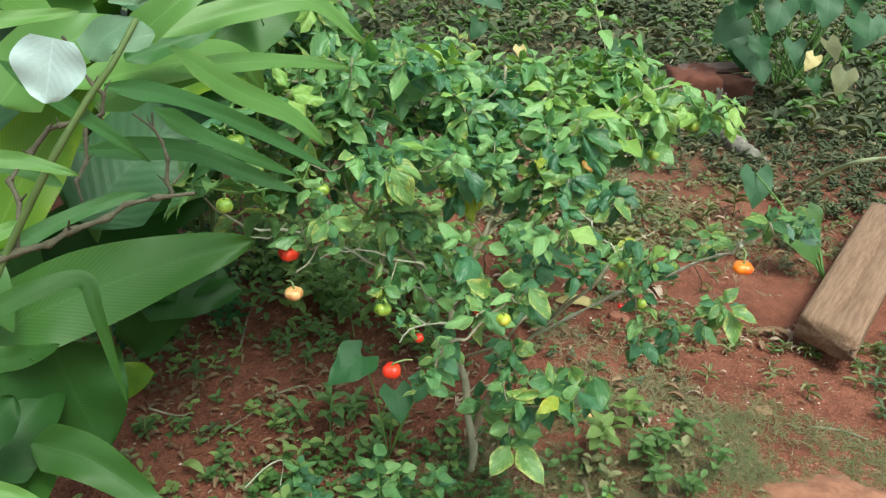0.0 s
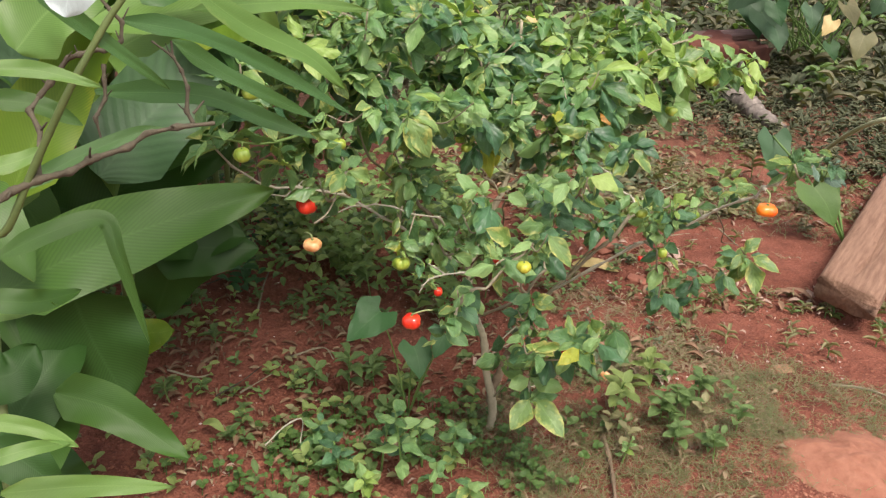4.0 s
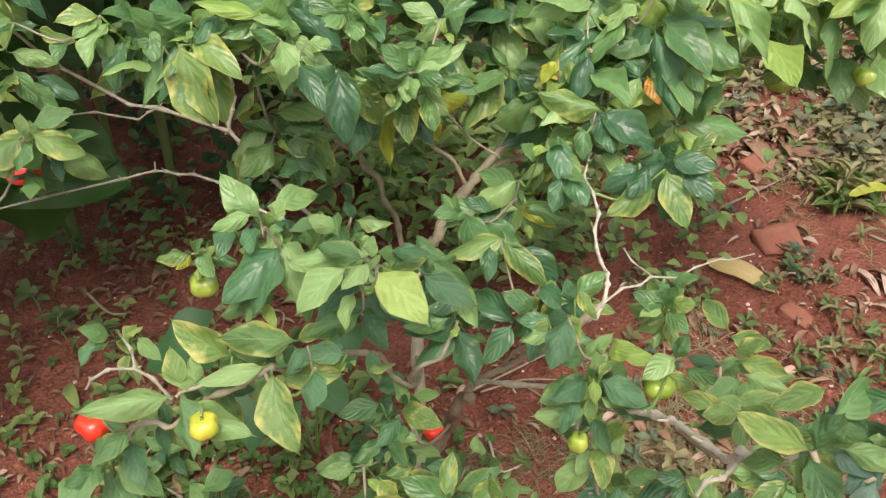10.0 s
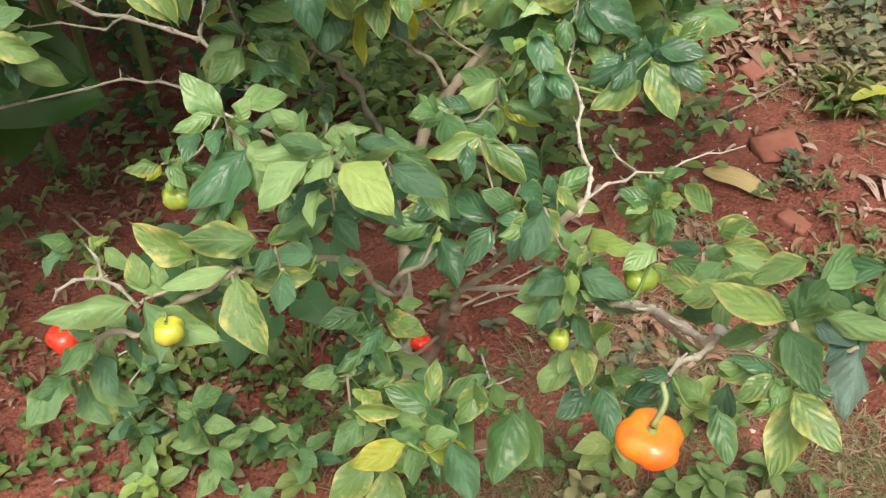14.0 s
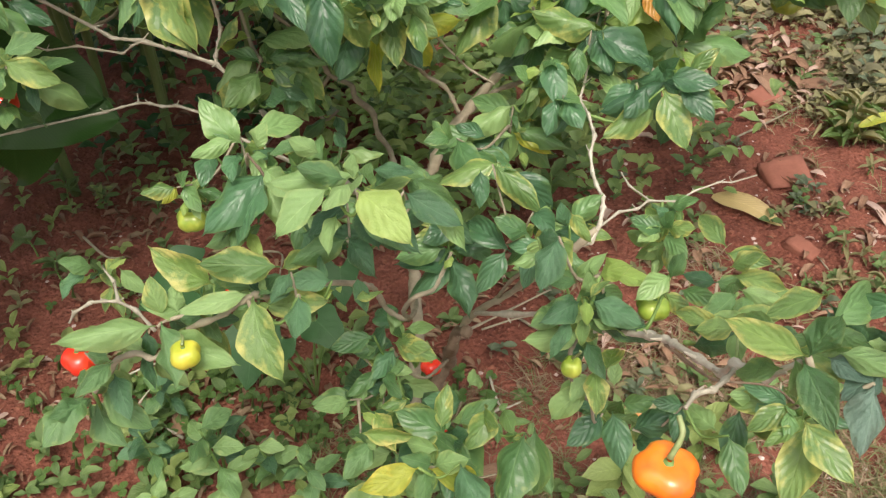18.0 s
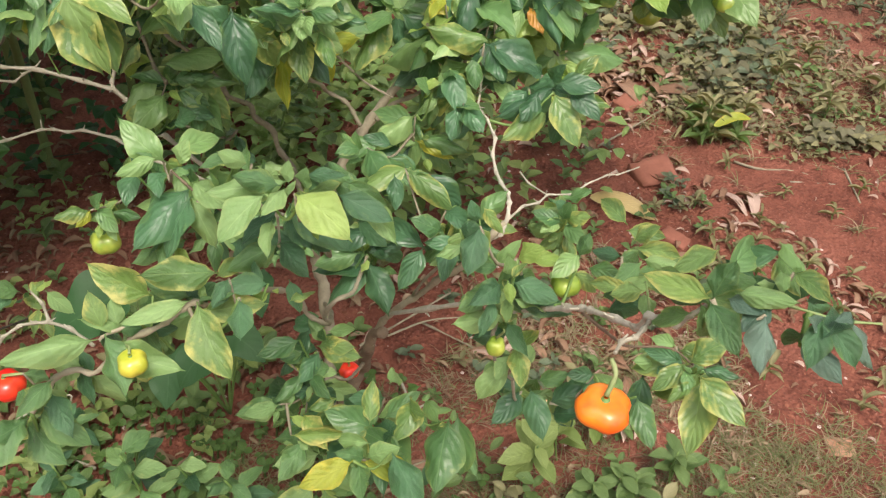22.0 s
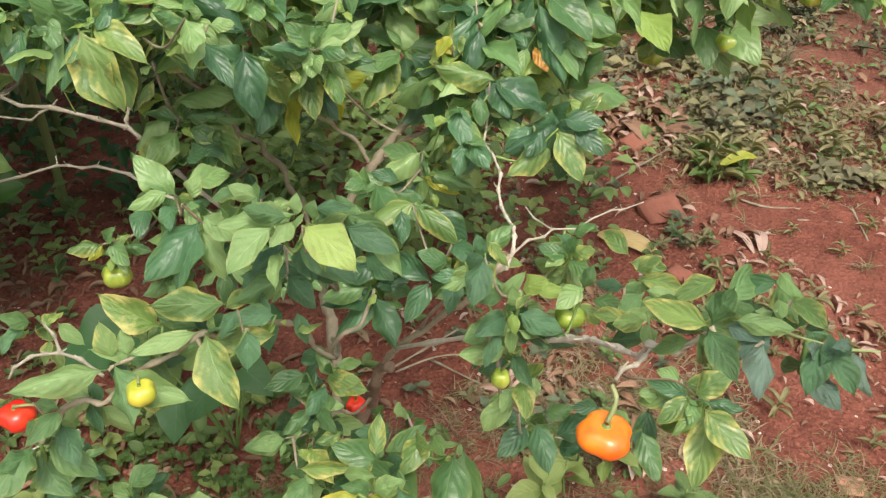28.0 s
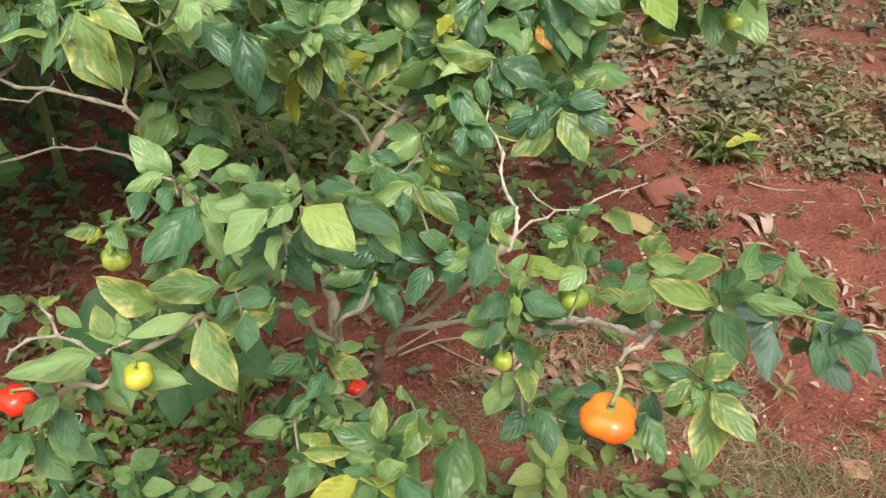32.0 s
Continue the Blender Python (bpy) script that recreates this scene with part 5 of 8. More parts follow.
def fruit(at, radius, colour, hang, squash=0.78, label="", tilt=(0, 0)):
    """A bonnet pepper whose middle is at the given place, on a stalk that starts at hang."""
    rng = random.Random(int(1000 * (at[0] + 3 * at[1])))
    verts, faces = bonnet("fruit", radius, rng.uniform(0.15, 0.21), squash, rng)
    turn = np.array(Euler((radians(tilt[0]), radians(tilt[1]), rng.uniform(0, 6))).to_matrix())
    a = np.array(at)
    body = part("fruit", np.array(verts) @ turn.T + a, faces, FRUIT[colour], bush, label or colour + " bonnet pepper with folded sides")
    top = a + turn @ np.array((0, 0, radius * squash * 0.7))
    cap, caps = [], []
    for i, (r, z) in enumerate(((0.08, 0.2), (0.14, 0.1), (0.26, 0.03), (0.34, -0.02))):
        for k in range(10):
            b = 2 * math.pi * k / 10
            cap.append(top + turn @ np.array((radius * r * math.cos(b) * (1 + 0.15 * (k % 2)), radius * r * math.sin(b) * (1 + 0.15 * (k % 2)), radius * z)))
    for i in range(3):
        for k in range(10):
            p, q = i * 10 + k, i * 10 + (k + 1) % 10
            caps.append((p, p + 10, q + 10, q))
    part("calyx", cap, caps, GREEN_STEM, body)
    h = np.array(hang)
    v, f = tube([h, 0.5 * (h + top) + (0.004, 0, 0.008), top + turn @ np.array((0, 0, 0.006))], max(0.0014, 0.085 * radius), max(0.0015, 0.1 * radius), 6, 5, 0.08)
    part("stalk", v, f, FRUIT_STALK, body)
    return body


fruit((0.461, -0.813, 1.037), 0.0212, "orange", (0.458, -0.795, 1.073), 0.6, "large ripe orange bonnet pepper on a curved stalk")
fruit((0.029, -0.323, 0.362), 0.0184, "red", (0.013, -0.308, 0.406), 0.78)
fruit((-0.263, -0.731, 0.673), 0.0225, "red", (-0.216, -0.720, 0.699), 0.80)
fruit((-0.016, -0.766, 0.851), 0.0162, "yellow", (-0.039, -0.747, 0.851), 0.8)
fruit((-0.312, -0.445, 0.669), 0.0235, "green", (-0.326, -0.418, 0.707), 0.78)
fruit((-0.492, -0.300, 0.938), 0.0195, "green", (-0.503, -0.278, 0.964), 0.78)
fruit((-0.154, -0.189, 0.902), 0.0155, "green", (-0.168, -0.178, 0.934), 0.78)
fruit((-0.174, -0.165, 0.917), 0.0130, "green", (-0.169, -0.174, 0.941), 0.78)
fruit((0.280, -0.503, 0.875), 0.0168, "green", (0.274, -0.486, 0.895), 0.76)
fruit((0.396, -0.531, 0.888), 0.0168, "green", (0.397, -0.521, 0.914), 0.76)
fruit((0.332, -0.569, 0.800), 0.0115, "green", (0.341, -0.580, 0.843), 1.10)
fruit((0.383, 0.562, 0.715), 0.0319, "green", (0.411, 0.586, 0.768), 0.70)
fruit((0.527, 0.348, 0.862), 0.0231, "green", (0.530, 0.364, 0.902), 0.75)
fruit((0.326, -0.384, 0.684), 0.0081, "red", (0.329, -0.395, 0.714), 1.00)
fruit((0.138, -0.496, 0.450), 0.0109, "red", (0.139, -0.485, 0.470), 0.90)
fruit((-0.071, -0.661, 0.809), 0.0100, "red", (-0.059, -0.661, 0.830), 0.90)
fruit((-0.541, -0.519, 0.858), 0.0257, "red", (-0.548, -0.503, 0.886), 0.78)
fruit((-0.505, -0.648, 0.818), 0.0216, "cream", (-0.528, -0.619, 0.835), 0.70, "dried cream pepper hanging from a bare twig")
fruit((-0.381, -0.391, 0.992), 0.0151, "green", (-0.385, -0.377, 1.020), 0.78)
fruit((-0.210, -0.505, 0.622), 0.0122, "red", (-0.226, -0.498, 0.637), 1.00)
fruit((-0.663, -0.501, 1.134), 0.0231, "green", (-0.676, -0.499, 1.162), 0.70)
fruit((-0.647, -0.674, 1.047), 0.0185, "green", (-0.652, -0.665, 1.070), 0.90)
fruit((-0.266, 0.038, 1.109), 0.0174, "green", (-0.269, 0.046, 1.137), 0.80)
fruit((-0.392, -0.358, 0.984), 0.0141, "green", (-0.401, -0.350, 1.008), 0.78)
fruit((0.650, 0.385, 0.959), 0.0232, "green", (0.638, 0.396, 0.986), 0.78)
green.build(bush, 300)


# ---- tall ginger clump ----
BLADE = {
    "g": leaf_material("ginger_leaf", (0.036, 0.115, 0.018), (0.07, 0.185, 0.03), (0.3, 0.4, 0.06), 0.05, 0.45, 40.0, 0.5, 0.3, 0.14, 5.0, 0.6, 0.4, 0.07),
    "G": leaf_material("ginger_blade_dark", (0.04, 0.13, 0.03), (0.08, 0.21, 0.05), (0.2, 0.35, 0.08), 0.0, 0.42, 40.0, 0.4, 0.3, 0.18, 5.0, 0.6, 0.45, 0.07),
    # Deep green with shade put into the colour, for leaves low in the clump.
    "k": leaf_material("ginger_leaf_deep_green_shaded", (0.018, 0.07, 0.012), (0.036, 0.115, 0.02), (0.4, 0.34, 0.05), 0.0, 0.5, 40.0, 0.5, 0.25, 0.12, 5.0, 0.6, 0.3, 0.07),
    "l": leaf_material("ginger_leaf_young", (0.095, 0.235, 0.045), (0.18, 0.35, 0.085), (0.45, 0.5, 0.15), 0.1, 0.42, 46.0, 0.4, 0.35, 0.2, 6.0, 0.3, 0.4, 0.08),
    "o": leaf_material("ginger_leaf_scorched", (0.3, 0.1, 0.02), (0.45, 0.2, 0.04), (0.4, 0.34, 0.05), 0.4, 0.55, 20.0, 0.5, 0.2, 0.1, 12.0, 0.4, 0.3),
    # Sun shining through the blade is put into this yellow-green.
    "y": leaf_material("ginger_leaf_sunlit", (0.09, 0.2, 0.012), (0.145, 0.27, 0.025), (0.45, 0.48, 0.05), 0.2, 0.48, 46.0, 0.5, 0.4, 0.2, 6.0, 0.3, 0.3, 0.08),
    "p": leaf_material("ginger_leaf_pale", (0.12, 0.24, 0.13), (0.2, 0.33, 0.19), (0.3, 0.4, 0.2), 0.0, 0.4, 30.0, 0.5, 0.3, 0.15, 6.0, 0.4, 0.45, 0.2),
    "s": leaf_material("ginger_leaf_grey", (0.04, 0.12, 0.045), (0.075, 0.18, 0.075), (0.2, 0.3, 0.15), 0.0, 0.5, 15.0, 0.45, 0.3, 0.15, 6.0, 0.6, 0.4, 0.4),
}


CANE = plain_material("ginger_cane", (0.075, 0.13, 0.035), (0.17, 0.23, 0.075), 18.0, 0.55, 0.3)


def ginger_profile(s):
    return max(0.015, min(1.0, (s + 0.02) * 6.0) ** 0.8 * (1.0 - s ** 3.2) ** 0.75)


def strip(points, width, rng, fold=0.12, facing=(0.25, -0.7, 0.65), rows=28, cols=8, ripple=0.085, profile=ginger_profile):
    """A long leaf along a smooth line: verts, faces, uvs."""
    line = spline(points, max(2, rows // (len(points) - 1)))
    n = len(line) - 1
    verts, uvs, faces = [], [], []
    ph = rng.uniform(0, 6.3)
    facing = np.array(facing, float)
    for i, q in enumerate(line):
        d = line[min(i + 1, n)] - line[max(i - 1, 0)]
        d = d / np.linalg.norm(d)
        up = facing - d * (facing @ d)
        up = up / (np.linalg.norm(up) + 1e-9)
        x = np.cross(d, up)
        s = i / n
        w = width * profile(s)
        for j in range(cols + 1):
            u = 2 * j / cols - 1
            h = fold * abs(u) * w + ripple * width * math.sin(11 * s + ph + 1.5 * u) * abs(u) ** 1.4
            verts.append(q + x * (0.5 * w * u) + up * h)
            uvs.append((0.5 + 0.5 * u, s))
    for i in range(n):
        for j in range(cols):
            a = i * (cols + 1) + j
            faces.append((a, a + 1, a + cols + 2, a + cols + 1))
    return verts, faces, uvs


ginger = thing("ginger_plant", (-1.15, -0.75, 0.0), "tall leafy ginger with broad glossy green leaves", "ginger plant", "ginger clump")
ginger_rng = random.Random(21)


def blade(points, width, kind, facing=(0.25, -0.72, 0.62)):
    v, f, uv = strip(points, (0.78 if kind == "G" else 1.0) * width, ginger_rng, ginger_rng.uniform(0.05, 0.16), facing)
    return part("leaf", v, f, BLADE[kind], ginger, "", uv)


def stalk_of(points, r):
    v, f = tube(points, r, 0.7 * r, 8, 6, 0.05)
    return part("stalk", v, f, CANE, ginger)


blade([(-1.156, -0.885, 0.775), (-0.993, -0.808, 0.849), (-0.798, -0.735, 0.911), (-0.588, -0.657, 0.957)], 0.187, "g")
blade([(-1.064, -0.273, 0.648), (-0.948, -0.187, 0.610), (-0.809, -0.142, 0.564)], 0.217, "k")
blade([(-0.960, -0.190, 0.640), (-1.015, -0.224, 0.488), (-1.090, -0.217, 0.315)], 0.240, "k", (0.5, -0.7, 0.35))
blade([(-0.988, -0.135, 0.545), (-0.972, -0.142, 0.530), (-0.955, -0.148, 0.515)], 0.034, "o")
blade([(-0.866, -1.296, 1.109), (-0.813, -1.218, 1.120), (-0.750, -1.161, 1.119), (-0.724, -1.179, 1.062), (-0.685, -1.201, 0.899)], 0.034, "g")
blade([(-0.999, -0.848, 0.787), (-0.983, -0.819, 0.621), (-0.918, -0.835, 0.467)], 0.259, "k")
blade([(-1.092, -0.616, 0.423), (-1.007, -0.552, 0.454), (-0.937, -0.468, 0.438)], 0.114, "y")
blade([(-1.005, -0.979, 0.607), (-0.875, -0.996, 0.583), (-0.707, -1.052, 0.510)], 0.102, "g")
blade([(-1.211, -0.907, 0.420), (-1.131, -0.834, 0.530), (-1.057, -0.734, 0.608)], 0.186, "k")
blade([(-0.998, -1.164, 0.918), (-0.935, -1.145, 0.926), (-0.874, -1.133, 0.930)], 0.038, "l")
blade([(-0.850, -1.427, 0.910), (-0.788, -1.409, 0.882), (-0.719, -1.425, 0.865)], 0.027, "l")
blade([(-0.842, -1.464, 0.862), (-0.791, -1.429, 0.861), (-0.730, -1.425, 0.872)], 0.025, "l")
blade([(-1.006, -1.213, 0.679), (-0.951, -1.217, 0.632), (-0.882, -1.227, 0.575)], 0.097, "k")
blade([(-0.684, -1.129, 1.441), (-0.597, -1.050, 1.403), (-0.499, -0.939, 1.317), (-0.367, -0.862, 1.211)], 0.045, "G")
blade([(-0.625, -0.990, 1.473), (-0.545, -0.931, 1.391), (-0.450, -0.872, 1.326), (-0.391, -0.849, 1.262)], 0.046, "l")
blade([(-0.650, -0.905, 1.409), (-0.559, -0.825, 1.408), (-0.468, -0.754, 1.398), (-0.362, -0.690, 1.375)], 0.038, "l")
blade([(-0.853, -0.791, 1.297), (-0.739, -0.679, 1.346), (-0.587, -0.580, 1.353)], 0.099, "l")
blade([(-1.037, -0.547, 0.923), (-0.909, -0.378, 1.071), (-0.714, -0.214, 1.244)], 0.249, "s")
blade([(-1.124, -0.457, 0.958), (-0.914, -0.358, 0.974), (-0.764, -0.229, 1.044)], 0.272, "G")
blade([(-0.803, -1.000, 1.284), (-0.660, -0.867, 1.242), (-0.558, -0.813, 1.182), (-0.457, -0.777, 1.131)], 0.057, "G")
blade([(-0.789, -1.310, 1.236), (-0.730, -1.264, 1.267), (-0.656, -1.219, 1.292), (-0.607, -1.197, 1.298)], 0.033, "G")
blade([(-0.667, -1.434, 1.556), (-0.623, -1.371, 1.484), (-0.555, -1.312, 1.395)], 0.032, "G")
blade([(-0.629, -1.602, 1.502), (-0.585, -1.579, 1.495), (-0.534, -1.560, 1.475)], 0.019, "l")
blade([(-1.113, -0.808, 0.980), (-1.036, -0.693, 1.155), (-0.917, -0.587, 1.327)], 0.168, "y")
blade([(-1.198, -0.771, 0.905), (-1.131, -0.629, 1.144), (-1.099, -0.555, 1.351)], 0.183, "l")
blade([(-0.899, -1.159, 1.317), (-0.837, -1.129, 1.300), (-0.778, -1.112, 1.263)], 0.036, "g")
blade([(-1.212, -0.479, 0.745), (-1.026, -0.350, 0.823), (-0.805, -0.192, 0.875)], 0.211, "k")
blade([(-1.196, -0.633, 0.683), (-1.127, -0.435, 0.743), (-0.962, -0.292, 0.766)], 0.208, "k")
blade([(-1.051, -0.777, 1.287), (-0.983, -0.722, 1.365), (-0.842, -0.643, 1.443)], 0.153, "l")
blade([(-0.765, -0.838, 1.406), (-0.694, -0.755, 1.423), (-0.604, -0.670, 1.454)], 0.070, "G")
blade([(-0.751, -1.437, 1.321), (-0.718, -1.414, 1.328), (-0.695, -1.397, 1.338)], 0.024, "l")
blade([(-1.093, -1.040, 0.539), (-1.053, -0.933, 0.611), (-1.020, -0.788, 0.657)], 0.156, "k")
blade([(-1.049, -0.924, 0.525), (-1.029, -1.024, 0.492), (-1.017, -1.136, 0.462)], 0.127, "g")
blade([(-1.114, -0.912, 0.345), (-1.063, -0.921, 0.293), (-1.007, -0.925, 0.245)], 0.131, "k")
blade([(-0.897, -1.377, 0.712), (-0.790, -1.307, 0.669), (-0.663, -1.247, 0.620)], 0.043, "l")
blade([(-0.960, -1.197, 0.973), (-0.897, -1.152, 0.946), (-0.862, -1.062, 0.918)], 0.046, "g")
blade([(-0.591, -1.183, 1.427), (-0.537, -1.058, 1.335), (-0.435, -0.884, 1.210)], 0.043, "G")
blade([(-0.858, -0.890, 1.362), (-0.725, -0.708, 1.367), (-0.628, -0.582, 1.358), (-0.596, -0.476, 1.248)], 0.084, "l")
blade([(-0.889, -0.359, 1.012), (-0.858, -0.221, 1.114), (-0.804, -0.080, 1.226)], 0.206, "s")
blade([(-1.050, -0.609, 0.467), (-0.987, -0.539, 0.465), (-0.945, -0.451, 0.423)], 0.089, "y")
blade([(-1.085, -1.086, 0.720), (-1.035, -1.056, 0.714), (-1.004, -1.009, 0.751)], 0.115, "k")
blade([(-0.682, -1.014, 1.481), (-0.603, -0.971, 1.549), (-0.528, -0.886, 1.618)], 0.061, "l")
blade([(-0.678, -0.905, 1.469), (-0.549, -0.806, 1.501), (-0.435, -0.729, 1.507), (-0.338, -0.682, 1.421)], 0.056, "l")
blade([(-0.809, -1.284, 1.558), (-0.737, -1.243, 1.562), (-0.668, -1.209, 1.569)], 0.026, "l")
blade([(-1.152, -0.649, 1.159), (-1.137, -0.575, 1.371), (-1.113, -0.529, 1.547)], 0.254, "s")
blade([(-0.643, -1.070, 1.554), (-0.651, -1.067, 1.587), (-0.662, -1.065, 1.624)], 0.076, "p")
blade([(-0.708, -1.114, 1.478), (-0.682, -1.094, 1.511), (-0.643, -1.074, 1.533)], 0.057, "p")
blade([(-0.619, -1.070, 1.512), (-0.658, -1.087, 1.503), (-0.693, -1.105, 1.486)], 0.048, "p")
blade([(-1.075, -0.441, 1.322), (-1.119, -0.437, 1.436), (-1.147, -0.433, 1.547)], 0.221, "g")
blade([(-0.772, -0.277, 1.297), (-0.651, -0.167, 1.416), (-0.550, -0.077, 1.541)], 0.216, "g")
blade([(-0.871, -0.378, 1.241), (-0.770, -0.287, 1.255), (-0.671, -0.213, 1.231)], 0.166, "y")
blade([(-1.010, -0.282, 1.407), (-0.909, -0.231, 1.476), (-0.791, -0.184, 1.548)], 0.185, "s")
# Dark leaves added at the back, in place of shade in the gaps.
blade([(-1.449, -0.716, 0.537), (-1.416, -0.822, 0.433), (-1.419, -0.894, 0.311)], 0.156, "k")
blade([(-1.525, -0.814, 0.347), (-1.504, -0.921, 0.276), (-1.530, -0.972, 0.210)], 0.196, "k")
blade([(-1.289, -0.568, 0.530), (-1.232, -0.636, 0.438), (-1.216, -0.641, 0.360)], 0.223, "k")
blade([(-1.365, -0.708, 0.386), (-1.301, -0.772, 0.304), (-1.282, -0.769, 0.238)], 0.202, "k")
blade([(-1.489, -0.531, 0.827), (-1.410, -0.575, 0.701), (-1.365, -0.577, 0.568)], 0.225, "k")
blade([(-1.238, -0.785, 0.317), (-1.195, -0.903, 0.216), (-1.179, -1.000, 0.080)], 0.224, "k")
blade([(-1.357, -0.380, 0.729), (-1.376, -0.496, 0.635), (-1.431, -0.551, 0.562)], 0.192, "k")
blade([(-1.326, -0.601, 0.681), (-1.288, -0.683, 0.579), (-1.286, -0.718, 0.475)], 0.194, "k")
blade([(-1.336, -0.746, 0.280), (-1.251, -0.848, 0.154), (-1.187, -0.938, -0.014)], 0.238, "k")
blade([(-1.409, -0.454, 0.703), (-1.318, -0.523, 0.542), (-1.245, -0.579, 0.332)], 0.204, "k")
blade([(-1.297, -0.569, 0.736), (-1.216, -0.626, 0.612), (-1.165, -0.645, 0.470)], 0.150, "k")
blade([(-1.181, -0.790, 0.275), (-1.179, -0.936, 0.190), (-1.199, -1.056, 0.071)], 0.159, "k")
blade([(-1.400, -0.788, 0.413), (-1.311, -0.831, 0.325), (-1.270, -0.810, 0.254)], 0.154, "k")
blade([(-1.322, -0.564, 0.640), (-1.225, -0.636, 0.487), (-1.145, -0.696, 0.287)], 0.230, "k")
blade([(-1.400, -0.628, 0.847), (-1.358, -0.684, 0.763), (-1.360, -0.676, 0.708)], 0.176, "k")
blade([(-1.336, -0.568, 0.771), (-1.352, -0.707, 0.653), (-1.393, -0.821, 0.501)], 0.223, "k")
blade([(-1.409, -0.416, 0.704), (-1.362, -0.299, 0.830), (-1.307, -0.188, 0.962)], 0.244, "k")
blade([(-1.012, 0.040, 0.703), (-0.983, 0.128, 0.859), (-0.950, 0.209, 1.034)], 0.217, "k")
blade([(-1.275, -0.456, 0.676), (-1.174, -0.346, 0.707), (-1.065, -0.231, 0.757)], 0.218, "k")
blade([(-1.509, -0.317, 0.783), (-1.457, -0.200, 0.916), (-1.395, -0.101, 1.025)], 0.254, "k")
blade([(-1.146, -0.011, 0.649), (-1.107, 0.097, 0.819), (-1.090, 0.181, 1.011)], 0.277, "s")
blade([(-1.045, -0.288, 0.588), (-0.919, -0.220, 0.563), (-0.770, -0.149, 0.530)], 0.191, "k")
stalk_of([(-1.02, -1.42, 0.4), (-0.818, -1.440, 1.130), (-0.740, -1.440, 1.244), (-0.707, -1.420, 1.312), (-0.650, -1.400, 1.415), (-0.624, -1.380, 1.461), (-0.603, -1.360, 1.497), (-0.577, -1.340, 1.535), (-0.556, -1.300, 1.583)], 0.0058)
stalk_of([(-0.966, -1.255, 0.329), (-1.036, -1.142, 0.557), (-1.106, -0.960, 0.840), (-1.146, -0.867, 1.056)], 0.0130)
stalk_of([(-1.051, -1.146, 0.182), (-1.156, -0.987, 0.398), (-1.243, -0.787, 0.721), (-1.258, -0.627, 1.019)], 0.0120)
stalk_of([(-1.072, -1.068, 0.109), (-1.173, -0.904, 0.324), (-1.233, -0.712, 0.598)], 0.0110)
stalk_of([(-1.119, -1.138, 0.318), (-1.226, -1.002, 0.544), (-1.325, -0.875, 0.830)], 0.0100)


def ginger_plant(x, y, height, lean, count, seed, low=0.35, size=0.5):
    """A cane with leaves to both sides, arching over."""
    rng = random.Random(seed)
    g = thing("ginger_plant", (x, y, 0.0), "tall leafy ginger with broad glossy green leaves", "ginger plant", "ginger clump")
    top = np.array((x + lean[0], y + lean[1], height))
    base = np.array((x, y, -0.02))
    mid = 0.5 * (base + top) + np.array((-0.3 * lean[0], -0.3 * lean[1], 0.05))
    line = spline([base, mid, top], 12)
    v, f = tube([base, mid, top], 0.014, 0.007, 8, 10, 0.05)
    part("stalk", v, f, CANE, g)
    turn = rng.uniform(0, 3.1)
    for i in range(count):
        s = low + (1 - low) * i / max(1, count - 1)
        q = line[min(len(line) - 1, int(s * (len(line) - 1)))]
        a = turn + math.pi * i + rng.uniform(-0.6, 0.6)
        ln = size * rng.uniform(0.75, 1.15)
        out = np.array((math.cos(a), math.sin(a), 0.0))
        pts = [q, q + out * 0.4 * ln + (0, 0, 0.25 * ln), q + out * 0.75 * ln + (0, 0, 0.22 * ln), q + out * ln + (0, 0, -0.05 * ln)]
        v, f, uv = strip(pts, ln * rng.uniform(0.2, 0.3), rng, 0.1, (0.1 * out[0], 0.1 * out[1] - 0.2, 1.0), 12, 4)
        part("leaf", v, f, BLADE[rng.choice("ggGkll" if i < count - 2 else "glG")], g, "", uv)


for k, (gx, gy, gh, lx, ly, gn) in enumerate((
        (-1.25, 1.0, 1.5, 0.05, -0.05, 9), (-1.65, 0.8, 1.7, -0.1, 0.1, 10), (-1.5, 0.35, 1.6, -0.1, -0.1, 10), (-1.9, 0.1, 1.7, -0.2, 0.0, 10),
        (-1.62, -0.25, 1.5, -0.2, -0.05, 9), (-1.45, -0.62, 1.35, -0.25, -0.1, 9), (-1.9, 1.5, 1.8, 0.0, 0.1, 10),
        (-2.3, 0.8, 1.8, -0.1, 0.0, 10), (-2.2, -0.4, 1.7, -0.1, -0.1, 10), (-2.5, 1.6, 1.9, 0.0, 0.0, 10),
        (-1.6, 2.2, 1.8, 0.1, 0.1, 10), (-2.4, 2.6, 1.9, 0.0, 0.1, 10), (-3.1, 1.2, 1.9, 0.0, 0.0, 10), (-3.2, 2.6, 2.0, 0.0, 0.1, 10))):
    # Raised by a third, so leaves above the view shade the soil.
    ginger_plant(gx, gy, 1.35 * gh, (lx, ly), gn + 4, 100 + k, 0.3, 0.58)

